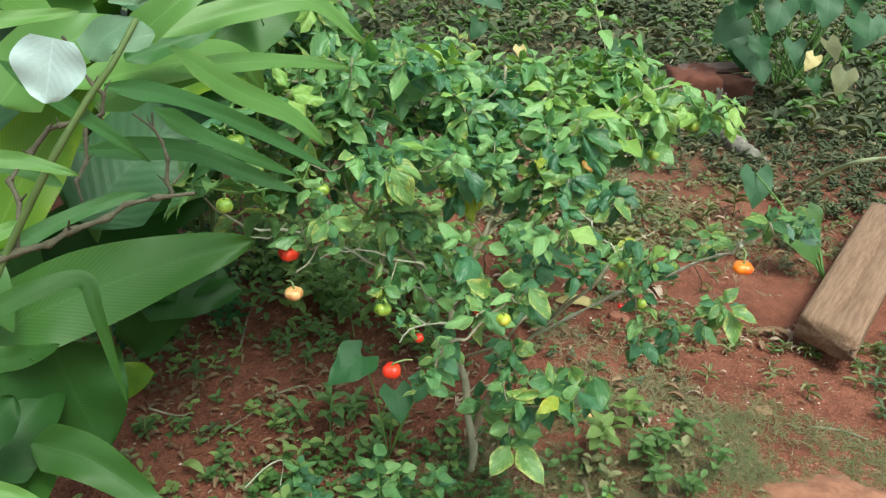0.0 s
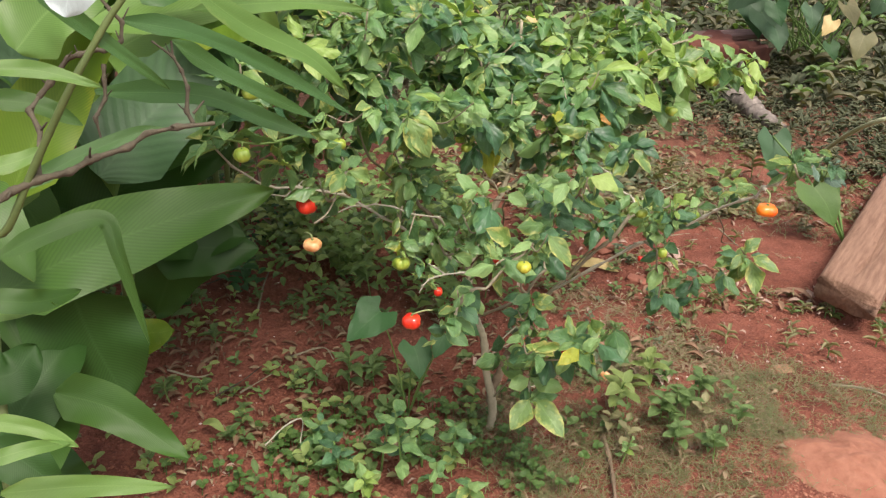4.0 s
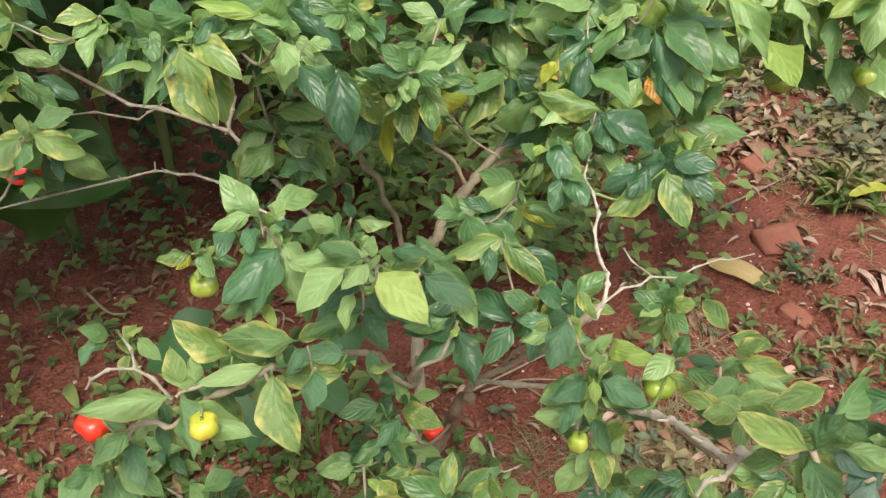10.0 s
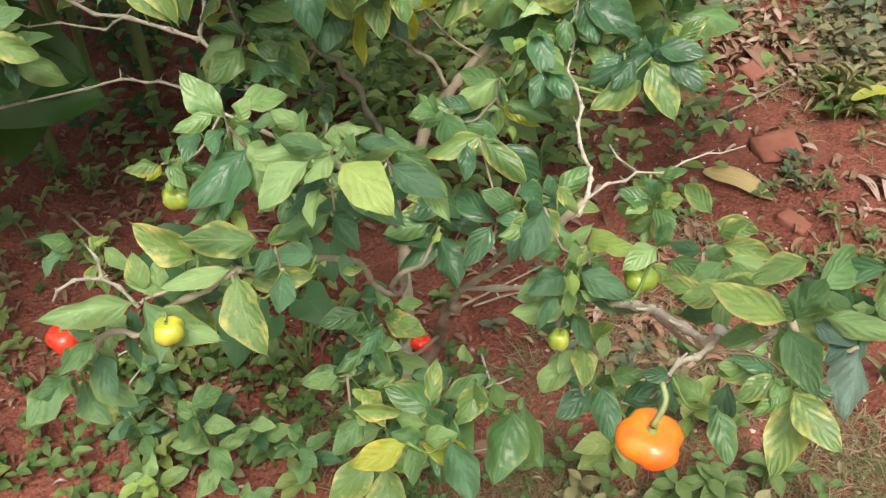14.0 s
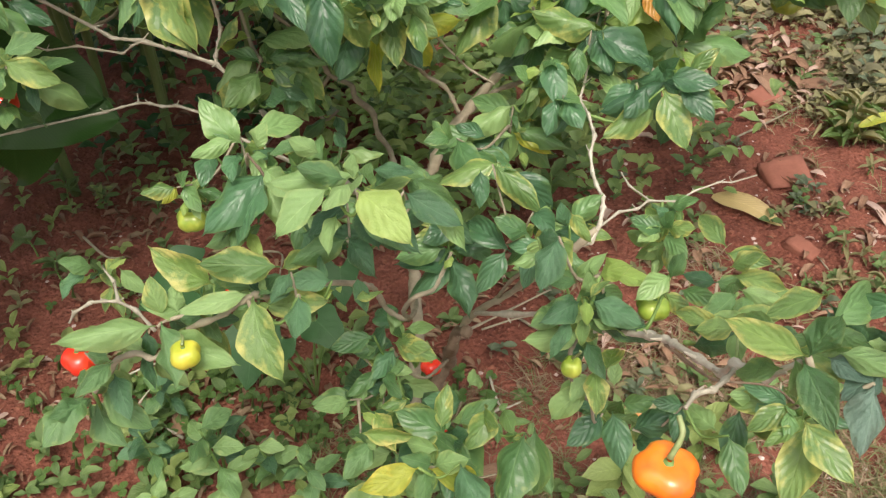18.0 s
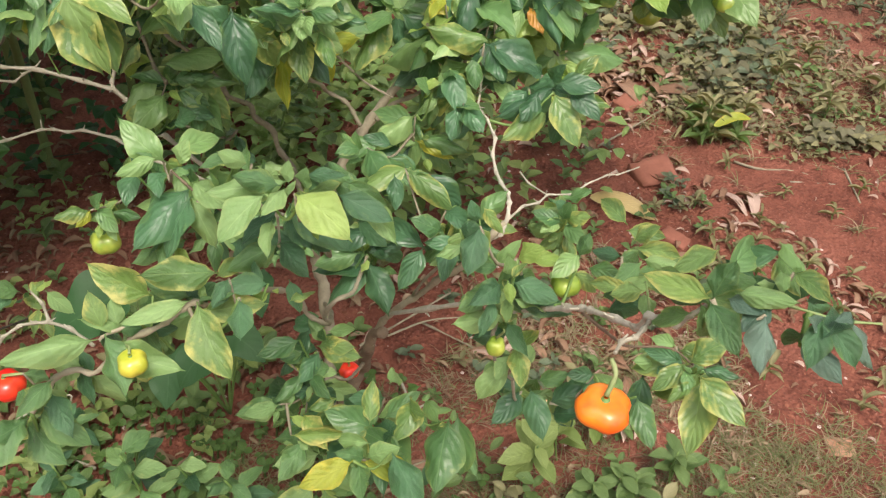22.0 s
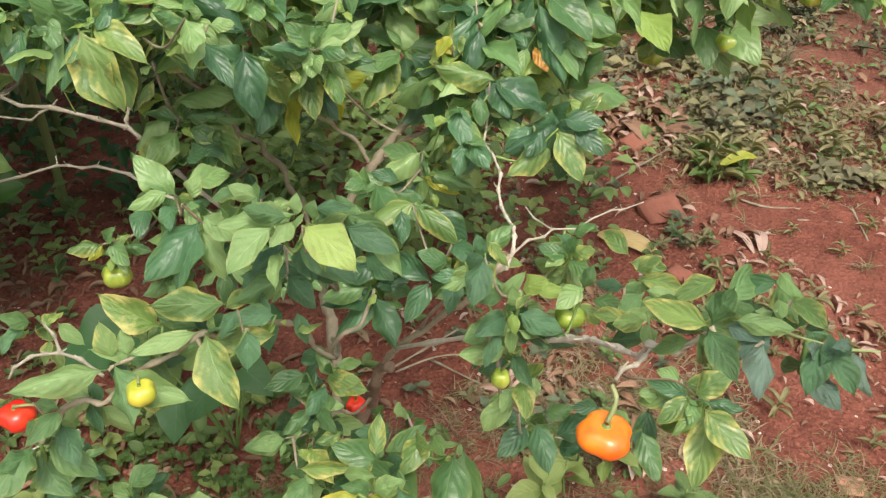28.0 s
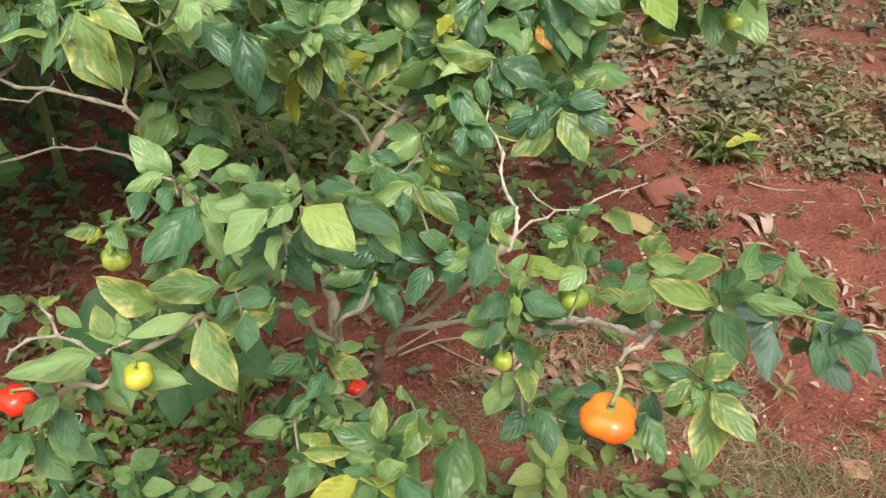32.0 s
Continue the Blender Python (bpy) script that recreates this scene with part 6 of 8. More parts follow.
# Added canes with leaves only above the view, to shade the ground below.
for k, (gx, gy, gh, lx, ly) in enumerate((
        (-1.38, 0.3, 2.1, 0.25, 0.3), (-1.3, 0.95, 2.2, 0.45, -0.2), (-1.0, 1.5, 2.2, 0.35, -0.5), (-1.6, 0.6, 2.4, 0.5, 0.1), (-0.95, 1.9, 2.3, 0.5, -0.3),
        (-1.35, 1.15, 1.9, 0.6, -0.1), (-1.5, 1.25, 2.0, 0.2, -0.3), (-1.15, 1.75, 1.9, 0.7, -0.5), (-1.7, 0.35, 2.0, 0.2, 0.4), (-0.75, 1.75, 2.0, 0.4, -0.3), (-1.42, 0.62, 1.9, 0.3, 0.1), (-1.9, 0.9, 2.2, 0.2, 0.0))):
    ginger_plant(gx, gy, gh + 0.5, (lx, ly), 12, 300 + k, 0.82, 0.8)

# More added canes, leafy out of view, that deepen the shade at the left.
for k, (gx, gy, gh, lx, ly) in enumerate((
        (-1.45, 0.0, 2.3, 0.6, 0.0), (-1.35, 0.2, 2.4, 0.6, 0.1), (-1.5, 0.45, 2.5, 0.6, 0.0), (-1.2, 0.7, 2.3, 0.6, -0.2), (-1.35, 0.8, 2.6, 0.7, 0.0), (-1.6, 0.15, 2.2, 0.5, -0.1), (-1.25, 1.2, 2.4, 0.8, -0.2))):
    ginger_plant(gx - 0.1, gy + 0.35, gh + 0.3, (lx, ly), 18, 500 + k, 0.8, 0.8)

for k, (gx, gy, gh, lx, ly) in enumerate((
        (-1.2, 0.35, 1.5, 0.1, 0.1), (-1.3, 0.05, 1.4, 0.1, 0.0), (-1.1, 0.65, 1.5, 0.1, 0.1), (-1.35, 0.5, 1.6, 0.15, 0.0), (-1.15, 0.95, 1.6, 0.2, 0.0))):
    ginger_plant(gx, gy, gh, (lx, ly), 10, 700 + k, 0.55, 0.6)

# ---- dead forked twig with one pale leaf ----
dead_twig = thing("dead_branch", (-0.9, -1.3, 1.0), "bare dead forked branch with one pale leaf, caught among ginger leaves", "branch")


def dead(points, r0, r1):
    v, f = gnarled(points, 1.1 * r0, r1, random.Random(len(points)))
    return part("twig", v, f, DEAD_BARK, dead_twig)


dead([(-0.766, -1.473, 1.267), (-0.701, -1.416, 1.302), (-0.651, -1.372, 1.314), (-0.590, -1.324, 1.336), (-0.508, -1.282, 1.340)], 0.0048, 0.003)
dead([(-0.536, -1.290, 1.341), (-0.542, -1.279, 1.388), (-0.561, -1.271, 1.429), (-0.586, -1.275, 1.450)], 0.003, 0.0015)
dead([(-0.561, -1.271, 1.429), (-0.562, -1.266, 1.449)], 0.002, 0.0015)
dead([(-0.536, -1.286, 1.354), (-0.522, -1.276, 1.370)], 0.002, 0.0015)
dead([(-0.746, -1.293, 1.370), (-0.703, -1.278, 1.422), (-0.667, -1.269, 1.433), (-0.629, -1.271, 1.446), (-0.627, -1.264, 1.471), (-0.654, -1.268, 1.508), (-0.670, -1.267, 1.548)], 0.0035, 0.002)
dead([(-0.701, -1.416, 1.302), (-0.723, -1.350, 1.342), (-0.746, -1.293, 1.370)], 0.0035, 0.003)
dead([(-0.729, -1.112, 1.367), (-0.728, -1.127, 1.317), (-0.734, -1.152, 1.256)], 0.0035, 0.002)
PALE = ((-0.581, -1.474, 1.596), (-0.592, -1.493, 1.529))
PALE_LEAF = leaf_material("pale_leaf", (0.32, 0.43, 0.4), (0.45, 0.56, 0.53), (0.5, 0.6, 0.56), 0.1, 0.36, 7.0, 1.0, 0.15, 0.2, 6.0, 0.3, 0.4)
v, f, uv = strip([PALE[0], 0.5 * (np.array(PALE[0]) + np.array(PALE[1])), PALE[1]], 0.078, random.Random(3), 0.08, (0.1, -0.9, 0.3), 12, 6, 0.05, lambda s: max(0.02, math.sin(math.pi * (0.08 + 0.92 * s) ** 0.8) ** 0.6))
part("leaf", v, f, PALE_LEAF, dead_twig, "pale greyish green leaf", uv)

# ---- ground plants ----
OVALS = [blade_grid(oval_profile, 5, 2, 0.15, random.Random(k).uniform(0, 0.25), 0.04, random.Random(k)) for k in range(4)]
NARROW = [blade_grid(lambda s: max(0.02, math.sin(math.pi * (0.1 + 0.9 * s)) ** 0.7), 5, 2, 0.2, 0.1 + 0.12 * k, 0.03, random.Random(k + 9)) for k in range(4)]
GRASS = [blade_grid(lambda s: max(0.05, 1 - s ** 1.5), 4, 1, 0.1, 0.12 + 0.16 * k, 0.0, random.Random(k + 19)) for k in range(4)]


def heart_grid(rng):
    """A heart-shaped leaf with two lobes behind its stalk."""
    v, fc, uv = blade_grid(lambda s: max(0.01, min(1.0, 0.5 + 3.2 * s) ** 0.8 * (1 - s ** 1.5) ** 0.95), 16, 10, 0.06, 0.16, 0.05, rng)
    v = v.copy()
    for i, (a, b, c) in enumerate(v):
        lobe = abs(uv[i][0] - 0.5) * 2
        v[i][1] = b - 0.3 * math.sin(2.2 * lobe) * lobe * max(0.0, 1 - b) ** 4
    return v, fc, uv


HEARTS = [heart_grid(random.Random(41 + k)) for k in range(3)]
WEED = {
    "w": leaf_material("weed_leaf", (0.08, 0.17, 0.045), (0.17, 0.3, 0.09), (0.3, 0.36, 0.1), 0.2, 0.55, 6.0),
    # Light is put into this colour, for weeds the bush leaves too dark.
    "q": leaf_material("weed_leaf_lit", (0.15, 0.3, 0.075), (0.32, 0.5, 0.16), (0.45, 0.52, 0.2), 0.2, 0.5, 6.0),
    "b": leaf_material("weed_leaf_bluish", (0.09, 0.145, 0.075), (0.17, 0.245, 0.135), (0.2, 0.3, 0.1), 0.0, 0.55, 6.0),
    "p": leaf_material("weed_leaf_pale", (0.16, 0.27, 0.06), (0.3, 0.42, 0.13), (0.45, 0.5, 0.2), 0.3, 0.55, 6.0),
    "o": leaf_material("weed_leaf_olive", (0.15, 0.17, 0.07), (0.28, 0.28, 0.13), (0.3, 0.26, 0.1), 0.3, 0.6, 6.0),
    "h": leaf_material("heart_leaf", (0.022, 0.085, 0.028), (0.045, 0.14, 0.042), (0.1, 0.2, 0.08), 0.0, 0.5, 5.0, 0.9, 0.25, 0.2, 14.0, 0.6, 0.28),
    "t": leaf_material("taro_leaf", (0.045, 0.125, 0.055), (0.085, 0.185, 0.09), (0.4, 0.42, 0.1), 0.0, 0.5, 5.0, 0.9, 0.25, 0.25, 10.0, 0.6, 0.35),
    "u": leaf_material("weed_leaf_sage", (0.15, 0.165, 0.07), (0.3, 0.3, 0.145), (0.3, 0.27, 0.12), 0.25, 0.6, 5.0, 0.9, 0.2, 0.2, 30.0, 0.5, 0.35),
    # v and x are darkened to hold the shade of the far ground.
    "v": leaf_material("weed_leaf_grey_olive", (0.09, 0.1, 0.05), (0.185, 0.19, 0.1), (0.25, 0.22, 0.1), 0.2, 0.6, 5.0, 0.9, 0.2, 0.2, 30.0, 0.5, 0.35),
    "x": leaf_material("weed_leaf_shaded", (0.045, 0.065, 0.032), (0.105, 0.13, 0.068), (0.2, 0.18, 0.08), 0.2, 0.65, 5.0, 0.9, 0.15, 0.2, 30.0, 0.5, 0.25),
    "c": leaf_material("clover_leaf", (0.05, 0.13, 0.024), (0.1, 0.22, 0.045), (0.3, 0.4, 0.1), 0.1, 0.5, 3.0),
    "s": leaf_material("straw_blade", (0.2, 0.15, 0.08), (0.36, 0.29, 0.17), (0.16, 0.11, 0.06), 0.4, 0.7, 3.0, 0.3, 0.1),
    "G": leaf_material("grass_blade", (0.11, 0.15, 0.045), (0.22, 0.25, 0.1), (0.4, 0.35, 0.15), 0.3, 0.6, 3.0, 0.3, 0.2),
    "d": leaf_material("dry_leaf", (0.17, 0.09, 0.045), (0.36, 0.24, 0.14), (0.1, 0.055, 0.03), 0.5, 0.75, 7.0, 1.0, 0.08),
    "D": leaf_material("dry_leaf_pale", (0.36, 0.26, 0.19), (0.58, 0.46, 0.36), (0.3, 0.2, 0.13), 0.3, 0.75, 7.0, 1.0, 0.08),
    "Y": leaf_material("fallen_yellow_leaf", (0.5, 0.4, 0.14), (0.68, 0.57, 0.25), (0.27, 0.17, 0.06), 0.4, 0.5, 16.0, 0.6, 0.2),
}


def leaf_pose(base, out, length, width, facing):
    x, y, n, _ = frame_of(base, Vector(base) + out, facing)
    m = Matrix((x * width, y * length, n * length)).transposed().to_4x4()
    m.translation = Vector(base)
    return m


BARE = ((1.2, 2.45, 0.3, 0.45), (0.85, 1.1, 0.28, 0.16), (1.5, 2.0, 0.25, 0.3), (1.2, 1.0, 0.3, 0.35))


def spots(rng, cx, cy, rx, ry, count, rough=0.0):
    """Places on the ground within an oval, thinned into clumps."""
    made = []
    tries = 0
    while len(made) < count and tries < 40 * count:
        tries += 1
        a, r = rng.uniform(0, 6.2832), math.sqrt(rng.random())
        x, y = cx + rx * r * math.cos(a), cy + ry * r * math.sin(a)
        if rough and noise.noise(Vector((x * 4.0, y * 4.0, 2.0))) < rough * (2 * rng.random() - 1) + 0.05:
            continue
        if any(((x - bx) / ax) ** 2 + ((y - by) / ay) ** 2 < 1 and rng.random() < 0.85 for bx, by, ax, ay in BARE):
            continue
        made.append((x, y))
    return made


def weed_patch(name, label, cx, cy, rx, ry, count, size, kinds, seed, leaves=(4, 7), tall=0.06, shapes=None, width=0.5, rough=0.4, upright=0.4):
    """Low weeds as one sheet of stuff: little stems with leaves around."""
    rng, items = random.Random(seed), []
    for x, y in spots(rng, cx, cy, rx, ry, count, rough):
        z0 = ground_height(x, y)
        h = tall * rng.uniform(0.3, 1.2)
        lean = (rng.uniform(-0.3, 0.3) * h, rng.uniform(-0.3, 0.3) * h)
        turn, kind = rng.uniform(0, 6.3), rng.choice(kinds)
        n = rng.randint(*leaves)
        for i in range(n):
            s = (i + 0.6) / n
            a = turn + 2.4 * i
            out = Vector((math.cos(a), math.sin(a), upright * rng.uniform(0.0, 1.6)))
            ln = size * rng.uniform(0.6, 1.25)
            base = (x + lean[0] * s, y + lean[1] * s, z0 + h * s)
            items.append((leaf_pose(base, out, ln, ln * width * rng.uniform(0.8, 1.2), (0, -0.2, 1)), rng.randrange(4), kind))
    ob = join_leaves(name, items, None, shapes or OVALS, WEED)
    return tagged(ob, label, "weeds", kind="stuff")


def clover_patch(label, cx, cy, rx, ry, count, seed, tall=0.05):
    rng, items = random.Random(seed), []
    for x, y in spots(rng, cx, cy, rx, ry, count, 0.35):
        z = ground_height(x, y) + tall * rng.uniform(0.25, 1.1)
        turn, size = rng.uniform(0, 6.3), rng.uniform(0.012, 0.022)
        tip = Vector((rng.uniform(-0.3, 0.3), rng.uniform(-0.5, 0.2), 1))
        for k in range(3):
            a = turn + 2.094 * k
            out = Vector((math.cos(a), math.sin(a), 0.1))
            items.append((leaf_pose((x, y, z), out, size, size * 0.95, tip), rng.randrange(4), "c"))
        items.append((leaf_pose((x, y, z - 0.05), Vector((0.02, 0.02, 1)), 0.05, 0.003, (0, -1, 0)), 0, "w"))
    return tagged(join_leaves("clover", items, None, OVALS, WEED), label, "clover", kind="stuff")


def grass_patch(label, cx, cy, rx, ry, count, length, kinds, seed, flat=0.5, rough=0.4, width=0.0028):
    rng, items = random.Random(seed), []
    for x, y in spots(rng, cx, cy, rx, ry, count, rough):
        for i in range(rng.randint(3, 6)):
            a = rng.uniform(0, 6.3)
            out = Vector((math.cos(a), math.sin(a), rng.uniform(0.05, 1.2) * (1 - flat) + 0.08))
            ln = length * rng.uniform(0.5, 1.4)
            base = (x + rng.uniform(-0.01, 0.01), y + rng.uniform(-0.01, 0.01), ground_height(x, y) - 0.002)
            items.append((leaf_pose(base, out, ln, width * rng.uniform(0.7, 1.4), (0.1, -0.3, 1)), rng.randrange(4), rng.choice(kinds)))
    return tagged(join_leaves("grass", items, None, GRASS, WEED), label, "grass", kind="stuff")


def litter(label, cx, cy, rx, ry, count, size, kinds, seed, rough=0.3):
    rng, items = random.Random(seed), []
    for x, y in spots(rng, cx, cy, rx, ry, count, rough):
        a, ln = rng.uniform(0, 6.3), size * rng.uniform(0.4, 1.5)
        out = Vector((math.cos(a), math.sin(a), rng.uniform(-0.1, 0.25)))
        base = (x, y, ground_height(x, y) + rng.uniform(0.003, 0.012))
        items.append((leaf_pose(base, out, ln, ln * rng.uniform(0.16, 0.45), (rng.uniform(-0.4, 0.4), rng.uniform(-0.4, 0.4), 1)), rng.randrange(4), rng.choice(kinds)))
    return tagged(join_leaves("leaf_litter", items, None, NARROW, WEED), label, "leaf litter", kind="stuff")


def creepers(label, cx, cy, rx, ry, count, size, kinds, seed, reach=0.3):
    """Runners winding over the soil, with leaves to both sides, as one sheet of stuff."""
    rng, items = random.Random(seed), []
    for x, y in spots(rng, cx, cy, rx, ry, count, 1.2):
        a, kind, lift = rng.uniform(0, 6.3), rng.choice(kinds), rng.uniform(0.006, 0.03)
        side, far = 1, reach * rng.uniform(0.5, 1.3)
        step = 0.6 * size
        for k in range(int(far / step)):
            a += rng.uniform(-0.5, 0.5)
            z = ground_height(x, y) + lift * (0.5 + rng.random())
            way = Vector((math.cos(a), math.sin(a), rng.uniform(-0.1, 0.1)))
            items.append((leaf_pose((x, y, z), way, 1.15 * step, 0.003, (0, -0.2, 1)), 0, "o"))
            b = a + side * rng.uniform(0.6, 1.5)
            out = Vector((math.cos(b), math.sin(b), rng.uniform(-0.1, 0.55)))
            ln = size * rng.uniform(0.55, 1.25)
            items.append((leaf_pose((x, y, z), out, ln, ln * rng.uniform(0.34, 0.52), (rng.uniform(-0.5, 0.5), rng.uniform(-0.7, 0.3), 1)), rng.randrange(4), kind))
            side = -side
            x, y = x + step * way.x, y + step * way.y
    return tagged(join_leaves("creeping_weeds", items, None, OVALS, WEED), label, "weeds", kind="stuff")


# under and beside the bush
weed_patch("weeds", "small green weeds scattered on shaded red soil", -0.8, -0.05, 0.75, 0.7, 70, 0.036, "wwpu", 1, rough=0.9)
weed_patch("weeds", "leafy green weeds growing thick behind the bush", -0.4, 0.95, 0.8, 0.6, 190, 0.055, "wqqp", 2, tall=0.3, rough=0.9)
weed_patch("weeds", "broad-leaved green weeds round the stem of the bush", -0.36, -0.3, 0.28, 0.25, 8, 0.05, "wwpp", 3, tall=0.13, rough=0.9)
weed_patch("weeds", "oval-leaved grey-green weeds beside the bush", 0.5, -0.2, 0.33, 0.25, 15, 0.042, "wwu", 4, tall=0.1, rough=0.9)
weed_patch("weeds", "sparse small weeds in red soil under the bush", 0.3, 0.5, 0.5, 0.6, 110, 0.03, "wbow", 5, tall=0.04, rough=0.9)
creepers("creeping weeds with oval leaves at the edge of the path", 1.0, 2.0, 0.95, 0.75, 120, 0.04, "uuvow", 6)
creepers("creeping weeds with oval leaves beside bare red soil", 0.85, 1.55, 0.5, 0.3, 44, 0.036, "uvouw", 7)
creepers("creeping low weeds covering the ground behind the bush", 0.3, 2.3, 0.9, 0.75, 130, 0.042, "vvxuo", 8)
weed_patch("weeds", "tuft of narrow green leaves at the edge of the path", 0.64, 1.27, 0.11, 0.09, 20, 0.085, "uwo", 6, tall=0.05, shapes=NARROW, width=0.2, rough=0.0, upright=0.7)
weed_patch("weeds", "dark oval-leaved weeds on bare red soil", 1.06, 1.36, 0.11, 0.07, 9, 0.055, "vu", 7, tall=0.04, rough=0.0, upright=0.3)
weed_patch("weeds", "grey-green weeds with broad flat leaves behind the bush", 0.45, 1.75, 0.45, 0.35, 60, 0.06, "uvb", 8, tall=0.09, rough=0.5, upright=0.3)
weed_patch("weeds", "narrow-leaved seedlings on the bare path", 0.95, 0.55, 0.35, 0.35, 45, 0.04, "uuow", 9, tall=0.04, shapes=NARROW, width=0.22, rough=0.5)
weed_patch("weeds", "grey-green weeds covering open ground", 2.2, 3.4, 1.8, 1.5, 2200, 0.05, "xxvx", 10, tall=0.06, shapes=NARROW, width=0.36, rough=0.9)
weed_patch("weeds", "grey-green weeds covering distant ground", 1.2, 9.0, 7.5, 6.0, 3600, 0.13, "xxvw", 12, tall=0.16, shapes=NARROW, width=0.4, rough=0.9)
weed_patch("weeds", "narrow-leaved weeds beside the log", 1.75, 0.35, 0.5, 0.35, 150, 0.05, "wob", 13, tall=0.06, shapes=NARROW, width=0.24, rough=0.4)
weed_patch("weeds", "yellow-green leafy weeds in red soil before the ginger", -0.5, -0.66, 0.26, 0.2, 18, 0.04, "wwp", 46, tall=0.1, rough=0.5)
clover_patch("yellow-green clover before the ginger", -0.52, -0.68, 0.3, 0.2, 70, 47)
clover_patch("bright green clover in front of the bush", -0.3, -0.46, 0.4, 0.3, 150, 14)
clover_patch("bright green clover in red soil", -0.75, -0.42, 0.35, 0.25, 45, 15)
clover_patch("clover between weeds by the stem", 0.05, -0.3, 0.3, 0.3, 70, 16)
grass_patch("short dry grass in front of the bush", 0.15, -0.42, 0.4, 0.28, 550, 0.045, "GGs", 17, 0.5, 0.5, 0.002)
grass_patch("dry straw and thin grass on red soil", 0.7, 0.0, 0.45, 0.28, 520, 0.045, "GGs", 18, 0.75, 0.4, 0.002)
grass_patch("short olive grass like moss on trodden soil", 0.42, -0.3, 0.55, 0.3, 1500, 0.03, "GGGso", 41, 0.5, 0.7, 0.002)
grass_patch("short olive grass like moss beside the path", 1.0, -0.12, 0.4, 0.2, 800, 0.028, "GGGso", 42, 0.5, 0.7, 0.002)
grass_patch("thin grass along the trodden path", 1.05, -0.2, 0.5, 0.3, 420, 0.04, "GGs", 19, 0.7, 0.5, 0.002)
grass_patch("thin dry grass under the bush", 0.45, 0.2, 0.4, 0.4, 420, 0.05, "Gss", 20, 0.75, 0.4)
grass_patch("thin grass between weeds", 1.1, 1.9, 0.9, 0.8, 620, 0.06, "GGos", 22, 0.6, 0.9)
litter("dry brown leaves and chips lying on red soil", 0.3, 0.9, 0.8, 1.0, 520, 0.045, "dddD", 23)
litter("dry brown leaves lying under the ginger", -0.8, 0.2, 0.75, 0.75, 420, 0.034, "dddds", 24, 0.9)
litter("dry straw and chips in front of the bush", 0.3, -0.2, 0.7, 0.45, 220, 0.026, "dss", 25, 0.1)
litter("heap of dry grey leaves and chips", 0.33, 1.55, 0.2, 0.2, 150, 0.06, "dddD", 26, 0.0)
litter("pale dry leaf chips on the bare path", 1.2, 0.62, 0.2, 0.12, 60, 0.04, "ddD", 27, 0.0)
litter("dry leaves and twigs strewn over open ground", 0.9, 5.0, 2.6, 2.6, 1100, 0.08, "dds", 28, 0.6)
litter("dry brown leaves on red soil behind the bush", 0.9, 2.2, 1.2, 1.1, 1100, 0.045, "ddDs", 29, 0.9)
# The dark kind h puts the shade under the ginger into these weeds.
weed_patch("weeds", "leafy green weeds in deep shade under the ginger", -1.45, 0.75, 0.6, 0.7, 140, 0.06, "hhw", 30, tall=0.25, rough=0.9)
grass_patch("dry straw and thin grass under the bush", 0.36, -0.14, 0.38, 0.3, 620, 0.045, "Gsdd", 31, 0.8, 0.7, 0.002)
litter("chips and dry bits under the bush", 0.3, 0.05, 0.5, 0.45, 260, 0.024, "dss", 32, 0.8)

weed_patch("weeds", "tall leafy green weeds under and behind the bush", -0.4, 0.75, 0.5, 0.35, 56, 0.058, "qqpw", 33, tall=0.3, rough=0.6, leaves=(7, 11), upright=0.25)
weed_patch("weeds", "leafy green weeds in the shade behind the bush", -0.75, 1.15, 0.6, 0.55, 70, 0.065, "qpw", 43, tall=0.34, rough=0.5, leaves=(7, 11), upright=0.25)
creepers("low creeping weeds on shaded red soil", -0.75, 0.25, 0.5, 0.55, 12, 0.034, "wpwu", 44)
grass_patch("thin grass and dry stalks on trodden soil", 1.0, 1.5, 0.7, 0.6, 420, 0.06, "Gsos", 34, 0.7, 0.9)

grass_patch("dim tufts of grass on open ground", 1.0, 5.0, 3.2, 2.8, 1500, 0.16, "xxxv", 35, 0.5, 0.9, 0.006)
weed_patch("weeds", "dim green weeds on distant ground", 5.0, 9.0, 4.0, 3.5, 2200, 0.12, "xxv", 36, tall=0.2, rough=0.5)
weed_patch("weeds", "small pale weeds on littered red soil", -0.75, -0.3, 0.5, 0.35, 22, 0.04, "wpp", 37, tall=0.08, rough=0.9)
litter("broken dry twigs and straw on shaded soil", -0.7, -0.2, 0.5, 0.4, 150, 0.03, "sddd", 38, 0.9)


# ---- lying things ----
def box_verts(size, rng, rough=0.12, cuts=4):
    """A worn block: a rounded box with knocked corners, as verts and faces."""
    bm = bmesh.new()
    bmesh.ops.create_cube(bm, size=1.0)
    bmesh.ops.subdivide_edges(bm, edges=bm.edges[:], cuts=cuts, use_grid_fill=True)
    off = rng.uniform(0, 50)
    for v in bm.verts:
        d = v.co.normalized() * 0.62
        v.co = v.co.lerp(d, 0.1)
        v.co *= 1 + rough * noise.noise(v.co * 3.5 + Vector((off, 0, 0))) + 0.4 * rough * noise.noise(v.co * 9.0 + Vector((0, off, 0)))
        v.co = Vector((v.co.x * size[0], v.co.y * size[1], v.co.z * size[2]))
    bm.verts.ensure_lookup_table()
    verts = [tuple(v.co) for v in bm.verts]
    faces = [tuple(v.index for v in f.verts) for f in bm.faces]
    bm.free()
    return verts, faces


